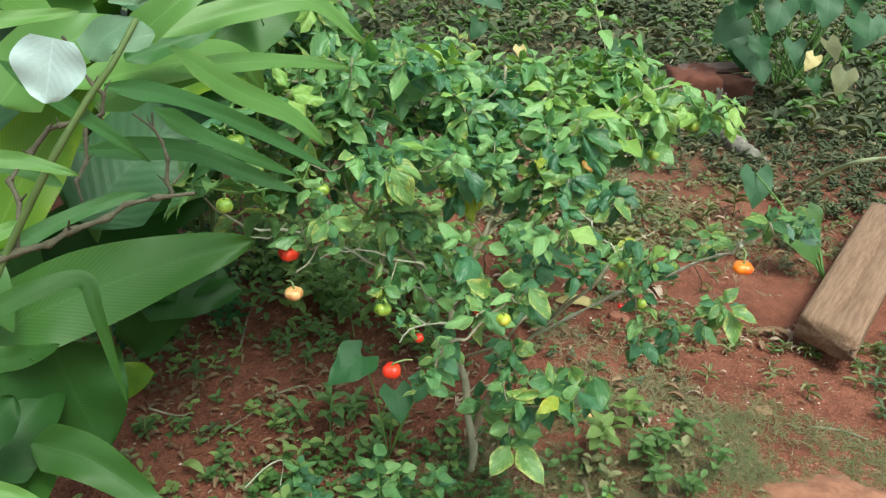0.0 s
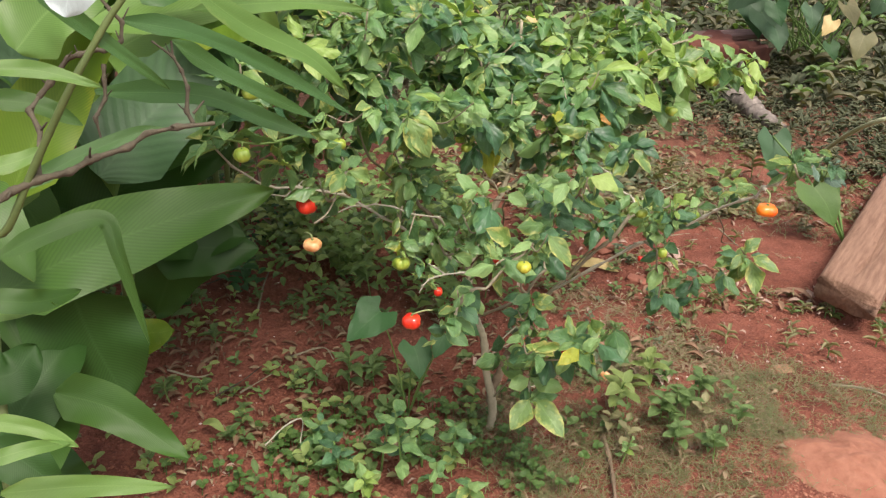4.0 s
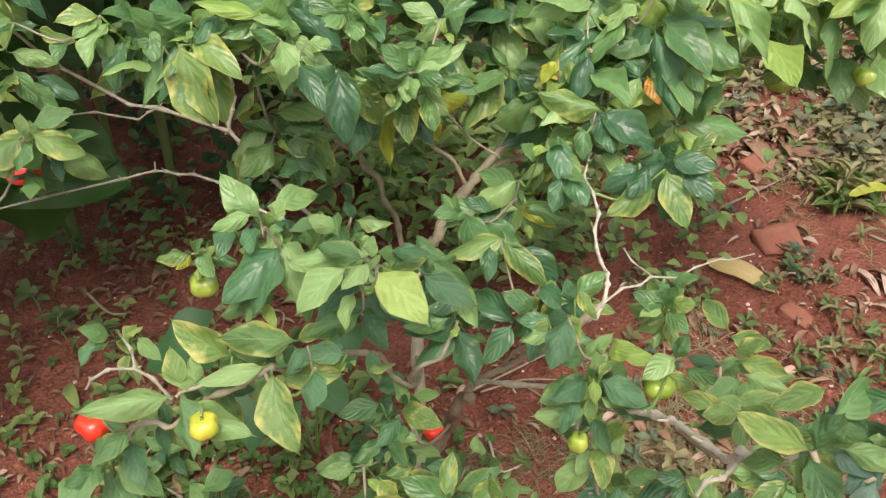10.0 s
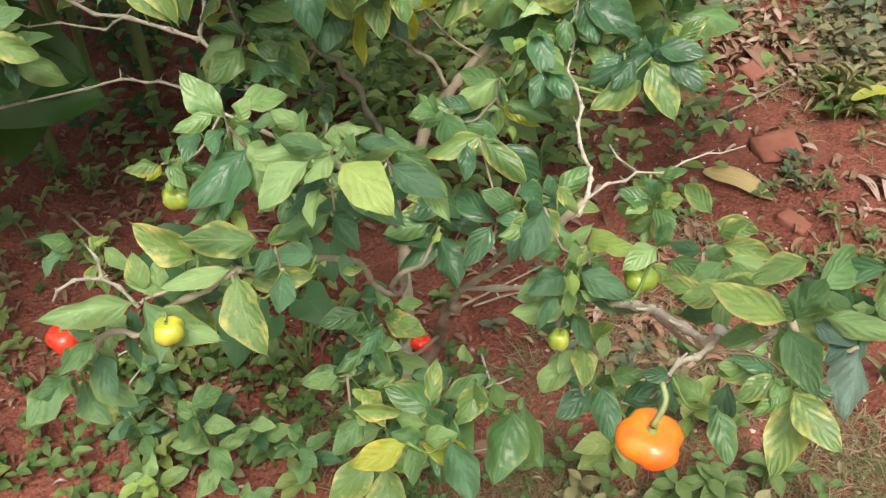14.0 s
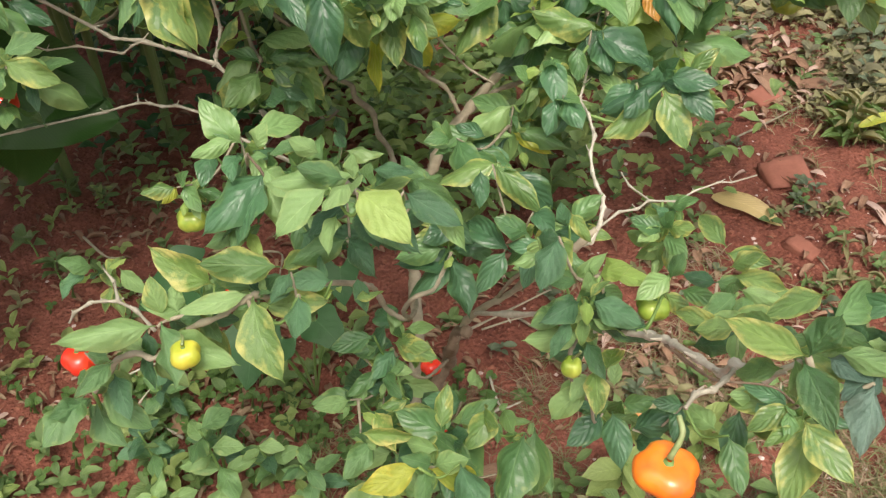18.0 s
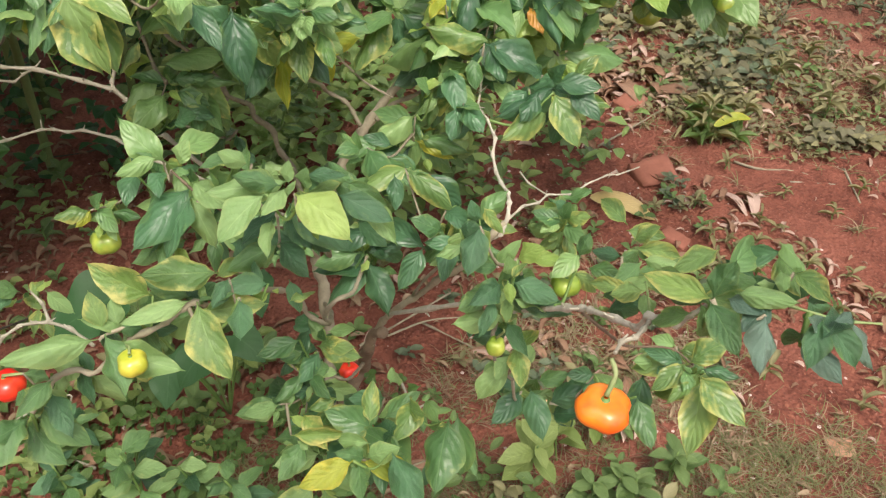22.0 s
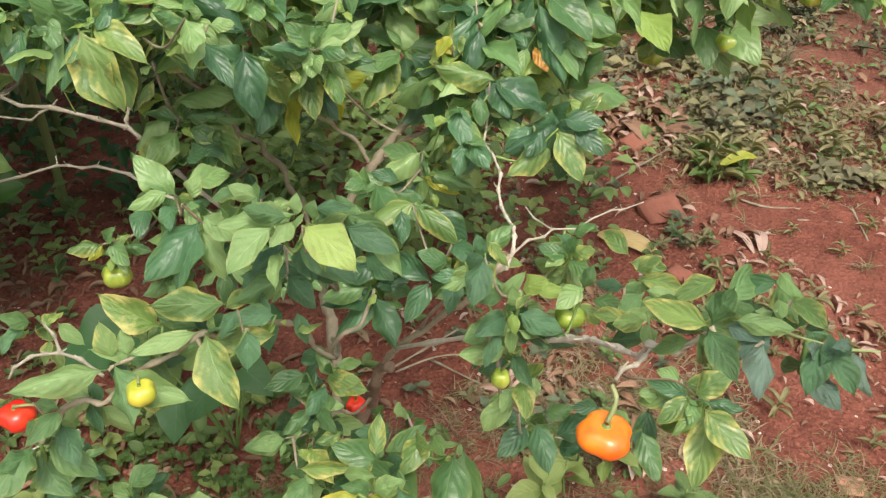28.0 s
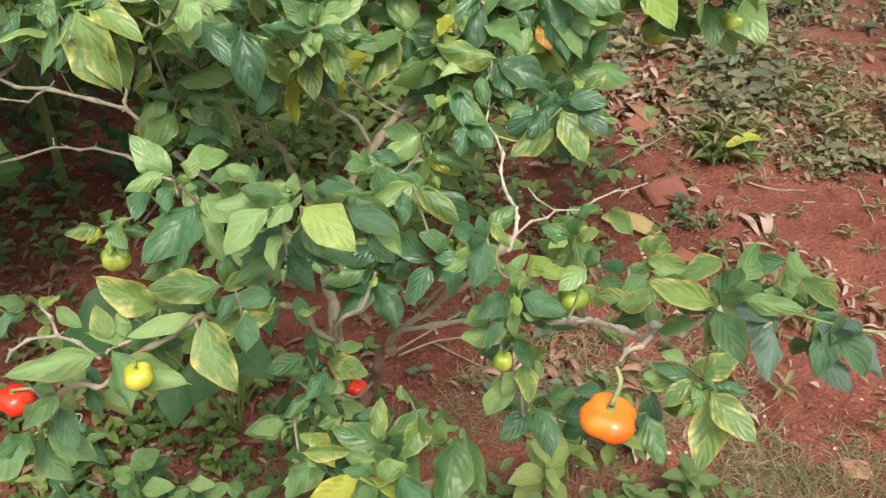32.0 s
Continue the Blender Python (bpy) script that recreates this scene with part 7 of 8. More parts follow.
def block(name, at, size, turn, mat, label, category, seed, rough=0.15, group=""):
    rng = random.Random(seed)
    verts, faces = box_verts(size, rng, rough)
    me = mesh_of(name, verts, faces, None, (mat,))
    ob = new(name, me)
    ob.matrix_world = pose(at[0], at[1], at[2], *turn)
    return tagged(ob, label, category, group)


BRICK = plain_material("fired_brick", (0.24, 0.095, 0.058), (0.38, 0.165, 0.105), 22.0, 0.9, 0.7, 160.0)
STONE = plain_material("tan_stone", (0.4, 0.2, 0.11), (0.6, 0.38, 0.24), 30.0, 0.85, 0.5, 200.0)
WOOD = plain_material("weathered_wood", (0.19, 0.11, 0.068), (0.5, 0.34, 0.225), 7.0, 0.8, 0.9, 40.0, 0.25, (1.0, 12.0, 12.0))
RUST = plain_material("rusty_iron", (0.05, 0.022, 0.016), (0.17, 0.065, 0.04), 9.0, 0.8, 0.6, 90.0)
RUST_RED = plain_material("orange_rust", (0.12, 0.042, 0.026), (0.23, 0.082, 0.048), 9.0, 0.85, 0.6, 90.0)
GREY = plain_material("grey_weathered_wood", (0.09, 0.084, 0.065), (0.28, 0.27, 0.225), 12.0, 0.9, 0.7, 80.0)
OLD_WOOD = plain_material("old_brown_wood", (0.1, 0.06, 0.05), (0.3, 0.2, 0.165), 9.0, 0.85, 0.7, 60.0, 0.25, (1.0, 9.0, 9.0))
MOTTLED = plain_material("flaking_grey_bark", (0.05, 0.043, 0.032), (0.5, 0.47, 0.39), 22.0, 0.9, 0.9, 90.0)
CLAY = plain_material("orange_clay", (0.26, 0.11, 0.065), (0.46, 0.24, 0.15), 22.0, 0.95, 1.0, 90.0)

block("brick", (0.487, 0.985, 0.012), (0.125, 0.1, 0.04), (12, -6, 35), BRICK, "broken piece of red brick in the soil", "brick", 1, 0.2, "brick pieces")
block("brick", (0.583, 0.69, 0.01), (0.08, 0.055, 0.03), (0, 10, -20), BRICK, "small broken chip of red brick", "brick", 2, 0.22, "brick pieces")
block("brick", (0.36, 1.36, 0.015), (0.12, 0.07, 0.04), (5, 0, 60), BRICK, "broken piece of red brick among dry leaves", "brick", 3, 0.2, "brick pieces")
block("brick", (0.2, 1.12, 0.01), (0.09, 0.06, 0.03), (0, 6, 10), BRICK, "small broken chip of red brick", "brick", 4, 0.2, "brick pieces")
block("stone", (1.008, 0.1, 0.006), (0.062, 0.05, 0.02), (0, 0, 15), STONE, "flat tan stone pressed into the path", "stone", 5, 0.12, "stones on the path")
block("stone", (0.92, 0.19, 0.004), (0.045, 0.03, 0.016), (0, 0, -15), STONE, "small tan stone pressed into the path", "stone", 6, 0.15, "stones on the path")


def fallen_leaf(name, base, tip, width, mat, label, seed, arch=0.02):
    mid = 0.5 * (np.array(base) + np.array(tip)) + np.array((0, 0, arch))
    v, f, uv = strip([base, mid, tip], width, random.Random(seed), 0.12, (0.1, -0.3, 1.0), 14, 6, 0.03, lambda s: max(0.02, math.sin(math.pi * (0.03 + 0.97 * s) ** 0.9) ** 0.7))
    o = np.array(base)
    ob = new(name, mesh_of(name, np.array(v) - o, f, uv, (mat,)))
    ob.location = base
    return tagged(ob, label, "fallen leaf")


fallen_leaf("fallen_leaf", (0.325, 0.795, 0.018), (0.522, 0.758, 0.012), 0.062, WEED["Y"], "long yellow leaf with dark rim lying on soil", 1)
fallen_leaf("fallen_leaf", (0.775, 0.995, 0.012), (0.797, 0.865, 0.015), 0.04, WEED["D"], "dry pinkish white leaf on the bare path", 2)
fallen_leaf("fallen_leaf", (0.7, 0.965, 0.012), (0.78, 0.862, 0.012), 0.022, WEED["D"], "narrow dry white leaf on the bare path", 3)
fallen_leaf("fallen_leaf", (0.64, 1.2, 0.09), (0.75, 1.27, 0.1), 0.036, LEAF["y"], "yellow leaf caught on low weeds", 4)
fallen_leaf("fallen_leaf", (0.29, 1.5, 0.02), (0.42, 1.33, 0.02), 0.06, WEED["d"], "curled brown leaf by a brick piece", 5)
fallen_leaf("fallen_leaf", (0.42, 1.45, 0.03), (0.62, 1.47, 0.03), 0.045, WEED["d"], "long curled brown leaf among weeds", 6)
fallen_leaf("fallen_leaf", (0.1, -0.28, 0.012), (0.22, -0.25, 0.02), 0.035, WEED["d"], "tan dry leaf lying on straw", 7)
fallen_leaf("fallen_leaf", (-0.93, -0.36, 0.02), (-0.85, -0.4, 0.02), 0.03, WEED["p"], "pale green leaf lying on red soil", 8)
fallen_leaf("fallen_leaf", (1.12, 0.65, 0.012), (1.24, 0.6, 0.02), 0.025, WEED["d"], "long dry brown leaf on the bare path", 9)
fallen_leaf("fallen_leaf", (1.2, 0.68, 0.02), (1.28, 0.56, 0.02), 0.025, WEED["d"], "dry brown leaf on the bare path", 10)

litter("dry brown and tan leaves on shaded red soil", -0.65, 0.0, 0.55, 0.5, 150, 0.042, "ddds", 45, 0.7)
litter("straw and tiny dry bits on the bare path", 1.0, 0.7, 0.55, 0.6, 260, 0.022, "dDsd", 39, 0.9)

litter("dry bits and straw in front of the ginger", -0.6, -0.6, 0.5, 0.3, 200, 0.024, "dDsd", 40, 0.9)

tan_fruit = new("fallen_fruit", mesh_of("fallen_fruit", *bonnet("fruit", 0.02, 0.07, 0.8, random.Random(5)), None, (FRUIT["cream"],)))
tan_fruit.matrix_world = pose(0.362, -0.005, 0.017, 70, 20, 0)
tagged(tan_fruit, "small dried tan pepper lying on the ground", "pepper")


def ground_twig(points, r, mat):
    o = np.array(points[0])
    v, f = tube([np.array(p) - o for p in points], r, 0.55 * r, 6, 5, 0.2)
    ob = new("dry_twig", mesh_of("dry_twig", v, f, None, (mat,)))
    ob.location = points[0]
    return tagged(ob, "thin dry twig lying on the soil", "twig", "dry twigs")


ground_twig([(-0.086, -0.007, 0.050), (-0.032, 0.079, 0.050), (0.062, 0.235, 0.050)], 0.0040, BARK)
ground_twig([(-0.038, 0.054, 0.040), (0.036, 0.133, 0.040), (0.126, 0.179, 0.040)], 0.0030, BARK)
ground_twig([(0.017, 0.148, 0.012), (0.159, 0.111, 0.012)], 0.0030, BARK)
ground_twig([(0.364, 0.195, 0.012), (0.453, 0.177, 0.012)], 0.0030, PALE_BARK)
ground_twig([(-0.931, -0.216, 0.012), (-0.869, -0.131, 0.012), (-0.821, -0.040, 0.012)], 0.0030, DEAD_BARK)
ground_twig([(0.041, -0.079, 0.060), (0.094, -0.140, 0.060), (0.126, -0.112, 0.060)], 0.0030, PALE_BARK)
ground_twig([(0.094, -0.132, 0.050), (0.067, -0.184, 0.050)], 0.0030, PALE_BARK)
ground_twig([(0.724, 1.142, 0.012), (0.802, 1.130, 0.012), (0.896, 1.155, 0.012), (0.947, 1.152, 0.012), (0.964, 1.118, 0.012)], 0.0040, BARK)
ground_twig([(0.896, 1.093, 0.012), (1.031, 1.130, 0.012)], 0.0030, PALE_BARK)
ground_twig([(1.060, 1.226, 0.012), (1.101, 1.058, 0.012)], 0.0040, BARK)
ground_twig([(0.749, 0.764, 0.012), (0.785, 0.857, 0.012), (0.768, 0.892, 0.012)], 0.0030, PALE_BARK)
ground_twig([(0.569, 0.738, 0.012), (0.656, 0.641, 0.012)], 0.0030, BARK)
ground_twig([(0.303, 1.046, 0.030), (0.421, 1.248, 0.030), (0.548, 1.489, 0.030)], 0.0040, BARK)
ground_twig([(0.895, 0.093, 0.012), (0.941, 0.017, 0.012)], 0.0030, BARK)
ground_twig([(-1.118, 0.538, 0.012), (-1.195, 0.461, 0.012), (-1.301, 0.390, 0.012)], 0.0030, DEAD_BARK)
ground_twig([(-0.488, -0.474, 0.012), (-0.589, -0.466, 0.012)], 0.0030, PALE_BARK)
ground_twig([(-0.705, -0.480, 0.050), (-0.665, -0.389, 0.050), (-0.620, -0.354, 0.050), (-0.605, -0.462, 0.050)], 0.0030, PALE_BARK)
ground_twig([(-1.133, -0.089, 0.012), (-1.027, -0.120, 0.012), (-0.981, -0.101, 0.012)], 0.0040, BARK)
ground_twig([(-0.857, -0.191, 0.012), (-0.778, -0.082, 0.012)], 0.0030, BARK)
ground_twig([(-0.919, 0.314, 0.012), (-0.940, 0.503, 0.012), (-0.943, 0.618, 0.012)], 0.0050, BARK)
ground_twig([(-0.749, 0.012, 0.012), (-0.633, 0.089, 0.012), (-0.583, 0.023, 0.012)], 0.0040, BARK)
ground_twig([(0.316, -0.309, 0.012), (0.324, -0.436, 0.012), (0.317, -0.597, 0.012)], 0.0095, BROWN_BARK)
ground_twig([(1.147, 0.023, 0.012), (1.249, 0.013, 0.012), (1.327, -0.029, 0.012)], 0.0060, BARK)
ground_twig([(-1.086, 0.916, 0.150), (-0.952, 0.760, 0.150)], 0.0040, BARK)
ground_twig([(1.671, 5.405, 0.050), (2.192, 5.960, 0.050), (2.442, 5.509, 0.050)], 0.0060, DEAD_BARK)
ground_twig([(1.649, 4.859, 0.100), (2.076, 5.962, 0.100), (2.340, 6.710, 0.100)], 0.0080, BARK)
ground_twig([(2.108, 6.100, 0.100), (2.189, 5.365, 0.100), (2.219, 4.934, 0.100)], 0.0060, DEAD_BARK)

# ---- heart-leaved plant by the stem ----
def heart_leaf(parent, centre, size, tip_way, facing, kind, stem_from, shape=0, r=0.003):
    y = Vector(tip_way).normalized()
    base = Vector(centre) - y * (0.4 * size)
    m = leaf_pose(base, y, size, size * 1.08, facing)
    v, fc, uv = HEARTS[shape]
    a = np.array(m)
    lf = part("leaf", v @ a[:3, :3].T + a[:3, 3], fc, WEED[kind], parent, "", uv)
    s = np.array(stem_from)
    b = np.array(base)
    sv, sf = tube([s, 0.5 * (s + b) + (0, 0, 0.04), b], r, 0.7 * r, 6, 6, 0.05)
    part("stem", sv, sf, GREEN_STEM, parent)
    return lf


hearts = thing("heart_leaved_weed", (-0.3, -0.25, 0.0), "dark green weed with large heart-shaped leaves under the bush", "weed")
heart_leaf(hearts, (-0.405, -0.445, 0.474), 0.125, (-0.6, -0.5, -0.4), (0.1, -0.45, 0.9), "h", (-0.3, -0.25, 0.0), 0)
heart_leaf(hearts, (-0.267, -0.446, 0.362), 0.096, (0.2, -0.6, -0.6), (0.1, -0.45, 0.9), "h", (-0.3, -0.25, 0.0), 1)
heart_leaf(hearts, (-0.198, -0.457, 0.427), 0.074, (-0.3, -0.5, -0.6), (0.1, -0.45, 0.9), "h", (-0.3, -0.25, 0.0), 2)
heart_leaf(hearts, (-0.131, -0.390, 0.438), 0.074, (0.7, -0.2, -0.3), (0.1, -0.45, 0.9), "h", (-0.3, -0.25, 0.0), 0)
heart_leaf(hearts, (-0.137, -0.323, 0.496), 0.067, (0.3, -0.4, -0.5), (0.1, -0.45, 0.9), "h", (-0.3, -0.25, 0.0), 2)

# ---- taro ----
def taro(at, leaves, seed, label):
    """Heart leaves on long stems from one root."""
    t = thing("taro_plant", at, label, "taro", "taro plants")
    rng = random.Random(seed)
    more = [(rng.uniform(-0.45, 0.45), rng.uniform(0.0, 0.5), rng.uniform(0.2, 0.95), rng.uniform(0.15, 0.26), rng.uniform(-0.8, 0.8), rng.uniform(-0.6, 0.2), rng.choice("hth")) for _ in range(9 if at[1] > 3 else 0)]
    for k, (dx, dy, z, size, tx, ty, kind) in enumerate((*leaves, *more)):
        heart_leaf(t, (at[0] + dx, at[1] + dy, z if at[1] < 3 else 0.75 * z), size if at[1] < 3 else 0.8 * size, (tx, ty, -0.75), (0.1 + 0.3 * tx, -0.8, 0.5), kind, (at[0], at[1], 0.0), k % 3, 0.007)
    return t


taro((1.62, 1.15, 0.0), ((-0.15, 0.02, 0.2, 0.22, 0.5, -0.35, "c"), (-0.2, 0.6, 0.22, 0.19, 0.0, -0.3, "t"), (0.0, 0.3, 0.16, 0.16, 0.4, -0.2, "c")), 1, "taro with two broad green leaves behind a log")
taro_a = thing("taro_plant", (2.5, 4.2, 0.0), "clump of tall taro with broad heart-shaped leaves, one yellowed", "taro", "taro plants")
heart_leaf(taro_a, (1.915, 3.771, 0.966), 0.286, (-0.75, -0.20, -0.74), (-0.25, -0.75, 0.62), "t", (2.35, 4.15, 0.0), 0, 0.0060)
heart_leaf(taro_a, (1.724, 3.927, 0.895), 0.220, (-0.76, -0.23, -0.73), (0.00, -0.75, 0.62), "t", (2.43, 4.21, 0.0), 1, 0.0060)
heart_leaf(taro_a, (1.803, 3.958, 0.593), 0.263, (-0.72, -0.27, -0.79), (0.25, -0.75, 0.62), "t", (2.51, 4.27, 0.0), 2, 0.0060)
heart_leaf(taro_a, (2.059, 3.739, 0.741), 0.244, (-0.29, -0.42, -1.05), (-0.12, -0.75, 0.62), "t", (2.59, 4.33, 0.0), 0, 0.0060)
heart_leaf(taro_a, (2.035, 3.773, 0.341), 0.188, (0.20, -0.65, -1.03), (0.12, -0.75, 0.62), "t", (2.67, 4.15, 0.0), 1, 0.0060)
heart_leaf(taro_a, (1.977, 3.674, 0.530), 0.168, (0.33, -0.67, -0.99), (-0.25, -0.75, 0.62), "h", (2.75, 4.21, 0.0), 2, 0.0060)
heart_leaf(taro_a, (2.215, 3.691, 0.516), 0.160, (0.02, -0.58, -1.07), (0.00, -0.75, 0.62), "t", (2.35, 4.27, 0.0), 0, 0.0060)
heart_leaf(taro_a, (2.478, 3.698, 0.538), 0.173, (0.39, -0.71, -0.95), (0.25, -0.75, 0.62), "o", (2.43, 4.33, 0.0), 1, 0.0060)
heart_leaf(taro_a, (2.512, 3.477, 0.371), 0.185, (-0.32, -0.44, -1.04), (-0.12, -0.75, 0.62), "o", (2.51, 4.15, 0.0), 2, 0.0060)
heart_leaf(taro_a, (2.496, 3.720, 1.047), 0.300, (0.51, -0.69, -0.89), (0.12, -0.75, 0.62), "t", (2.59, 4.21, 0.0), 0, 0.0060)
heart_leaf(taro_a, (2.290, 3.542, 0.477), 0.122, (-0.56, -0.31, -0.93), (-0.25, -0.75, 0.62), "Y", (2.67, 4.27, 0.0), 1, 0.0060)
heart_leaf(taro_a, (2.581, 3.577, 0.726), 0.171, (0.53, -0.74, -0.86), (0.00, -0.75, 0.62), "h", (2.75, 4.33, 0.0), 2, 0.0060)
heart_leaf(taro_a, (2.226, 3.856, 0.840), 0.236, (0.55, -0.69, -0.86), (0.25, -0.75, 0.62), "h", (2.35, 4.15, 0.0), 0, 0.0060)
heart_leaf(taro_a, (2.350, 3.638, 0.809), 0.206, (-0.17, -0.46, -1.08), (-0.12, -0.75, 0.62), "t", (2.43, 4.21, 0.0), 1, 0.0060)
heart_leaf(taro_a, (2.390, 3.624, 0.294), 0.130, (0.31, -0.72, -0.97), (0.12, -0.75, 0.62), "h", (2.51, 4.27, 0.0), 2, 0.0060)
heart_leaf(taro_a, (1.822, 3.775, 0.792), 0.178, (-0.30, -0.42, -1.05), (-0.25, -0.75, 0.62), "h", (2.59, 4.33, 0.0), 0, 0.0060)
# Leaves added to thicken the clump; the dark ones stand in for its shade.
more = random.Random(77)
for k in range(22):
    tx = more.uniform(-0.7, 0.7)
    at = (more.uniform(1.85, 3.1), more.uniform(3.95, 4.6), more.uniform(0.3, 1.35))
    heart_leaf(taro_a, at, more.uniform(0.16, 0.3), (tx, -0.45, -0.9), (0.3 * tx, -0.75, 0.62), more.choice("hhtht"), (2.3 + 0.4 * more.random(), 4.2 + 0.3 * more.random(), 0.0), k % 3, 0.006)
taro_b = thing("taro_plant", (0.39, 5.39, 0.0), "thin taro with a few drooping leaves", "taro", "taro plants")
heart_leaf(taro_b, (0.082, 5.004, 0.530), 0.234, (0.86, -0.48, -0.60), (-0.25, -0.75, 0.62), "t", (0.39, 5.39, 0.0), 0, 0.0060)
heart_leaf(taro_b, (0.254, 5.013, 0.628), 0.193, (0.86, -0.49, -0.60), (0.00, -0.75, 0.62), "h", (0.39, 5.39, 0.0), 1, 0.0060)
heart_leaf(taro_b, (-0.387, 5.023, 0.644), 0.219, (0.81, -0.43, -0.67), (0.25, -0.75, 0.62), "t", (0.39, 5.39, 0.0), 2, 0.0060)
heart_leaf(taro_b, (0.369, 4.904, 0.114), 0.123, (0.20, -0.60, -1.05), (-0.12, -0.75, 0.62), "Y", (0.39, 5.39, 0.0), 0, 0.0060)
heart_leaf(taro_b, (-0.026, 4.958, 0.276), 0.175, (-0.50, -0.53, -0.95), (0.12, -0.75, 0.62), "h", (0.39, 5.39, 0.0), 1, 0.0060)
taro_c = thing("taro_plant", (1.36, 5.16, 0.0), "low dark taro leaves close to the ground", "taro", "taro plants")
heart_leaf(taro_c, (1.320, 4.987, 0.111), 0.225, (0.90, -0.62, -0.44), (-0.25, -0.75, 0.62), "h", (1.36, 5.16, 0.0), 0, 0.0060)
heart_leaf(taro_c, (1.174, 5.020, 0.135), 0.165, (-0.74, -0.38, -0.77), (0.00, -0.75, 0.62), "h", (1.36, 5.16, 0.0), 1, 0.0060)

vine = thing("bent_stalk", (1.86, 2.17, 0.0), "pale green bent stalk of a creeping plant", "stalk")
v, f = tube([(1.863, 2.169, -0.000), (1.853, 2.102, 0.115), (1.558, 1.153, 0.571), (1.634, 0.976, 0.680), (1.711, 0.768, 0.723)], 0.012, 0.009, 8, 8, 0.08)
part("stalk", v, f, PALE_STALK, vine)

# ---- hewn log, rusty tin, old stake ----
def log_mesh():
    verts, faces, rings, sides = [], [], 26, 40
    rng = random.Random(8)
    for i in range(rings + 1):
        s = i / rings
        for k in range(sides):
            a = 2 * math.pi * k / sides
            c, d = math.cos(a), math.sin(a)
            e = 0.2
            r = 1.0 / (abs(c) ** (2 / e) + abs(d) ** (2 / e)) ** (e / 2)
            r *= 1 + 0.05 * noise.noise(Vector((3 * c, 3 * d, 1.4 * s))) - (0.3 if k in (19, 20, 21) else 0.0) - (0.45 if k == (10 if i % 9 < 5 else 11) and 2 < i < 24 else 0.0)
            x = 1.7 * s + (0.05 * c if i < 3 else 0.0) + (0.025 * noise.noise(Vector((2 * c, 2 * d, 5.0))) if i in (0, rings) else 0)
            verts.append((x, 0.12 * r * c * (1 + 0.1 * s), 0.05 * r * d * (1 + 0.1 * s)))
    for i in range(rings):
        for k in range(sides):
            a, b = i * sides + k, i * sides + (k + 1) % sides
            faces.append((a, b, b + sides, a + sides))
    for end in (0, rings):
        m = len(verts)
        verts.append((1.7 * end / rings + (0.01 if end == 0 else -0.01), 0, 0))
        for k in range(sides):
            a, b = end * sides + k, end * sides + (k + 1) % sides
            faces.append((m, b, a) if end == 0 else (m, a, b))
    return verts, faces


lv, lf = log_mesh()
log = new("log", mesh_of("log", lv, lf, None, (WOOD,)))
log.matrix_world = pose(1.33, 0.445, 0.118, 0, 2.2, 57)
tagged(log, "thick hewn log of weathered brown wood with a long crack", "log")

tin = thing("rusty_tin", (1.75, 4.1, 0.0), "crushed red-brown rusty tin box lying broken open", "tin")
v, f = box_verts((0.36, 0.34, 0.3), random.Random(4), 0.28, 6)
part("body", np.array(v) + (1.62, 3.95, 0.12), f, RUST_RED, tin)
v, f = box_verts((0.3, 0.3, 0.26), random.Random(9), 0.3, 6)
part("side", np.array(v) + (1.91, 4.03, 0.1), f, RUST, tin, "dark brown dented side")
v, f = box_verts((0.05, 0.04, 0.16), random.Random(6), 0.4)
part("flake", np.array(v) + (1.78, 3.8, 0.12), f, GREY, tin, "pale flaking paint")
plank = new("old_plank", mesh_of("old_plank", *box_verts((0.62, 0.12, 0.035), random.Random(3), 0.12), None, (OLD_WOOD,)))
plank.matrix_world = pose(1.83, 4.12, 0.265, 8, -2, 10)
tagged(plank, "pinkish brown weathered plank lying across a rusty tin", "plank")

pale_stick = new("broken_stick", mesh_of("broken_stick", *tube([(0, 0, 0), (0.015, 0.02, 0.08), (0.035, 0.04, 0.16)], 0.014, 0.01, 7, 4, 0.15), None, (GREY,)))
pale_stick.location = (1.8, 3.76, 0.0)
tagged(pale_stick, "short pale stick standing against a rusty drum", "stick")

stake_rng = random.Random(14)
stake = new("old_stake", mesh_of("old_stake", *tube([(0, 0, 0), (0.05, -0.16, 0.02), (0.09, -0.3, -0.005), (0.17, -0.55, -0.02)], 0.075, 0.045, 12, 9, 0.22, stake_rng), None, (MOTTLED,)))
stake.location = (1.62, 3.2, 0.05)
tagged(stake, "grey weathered stake lying on the ground", "stake")


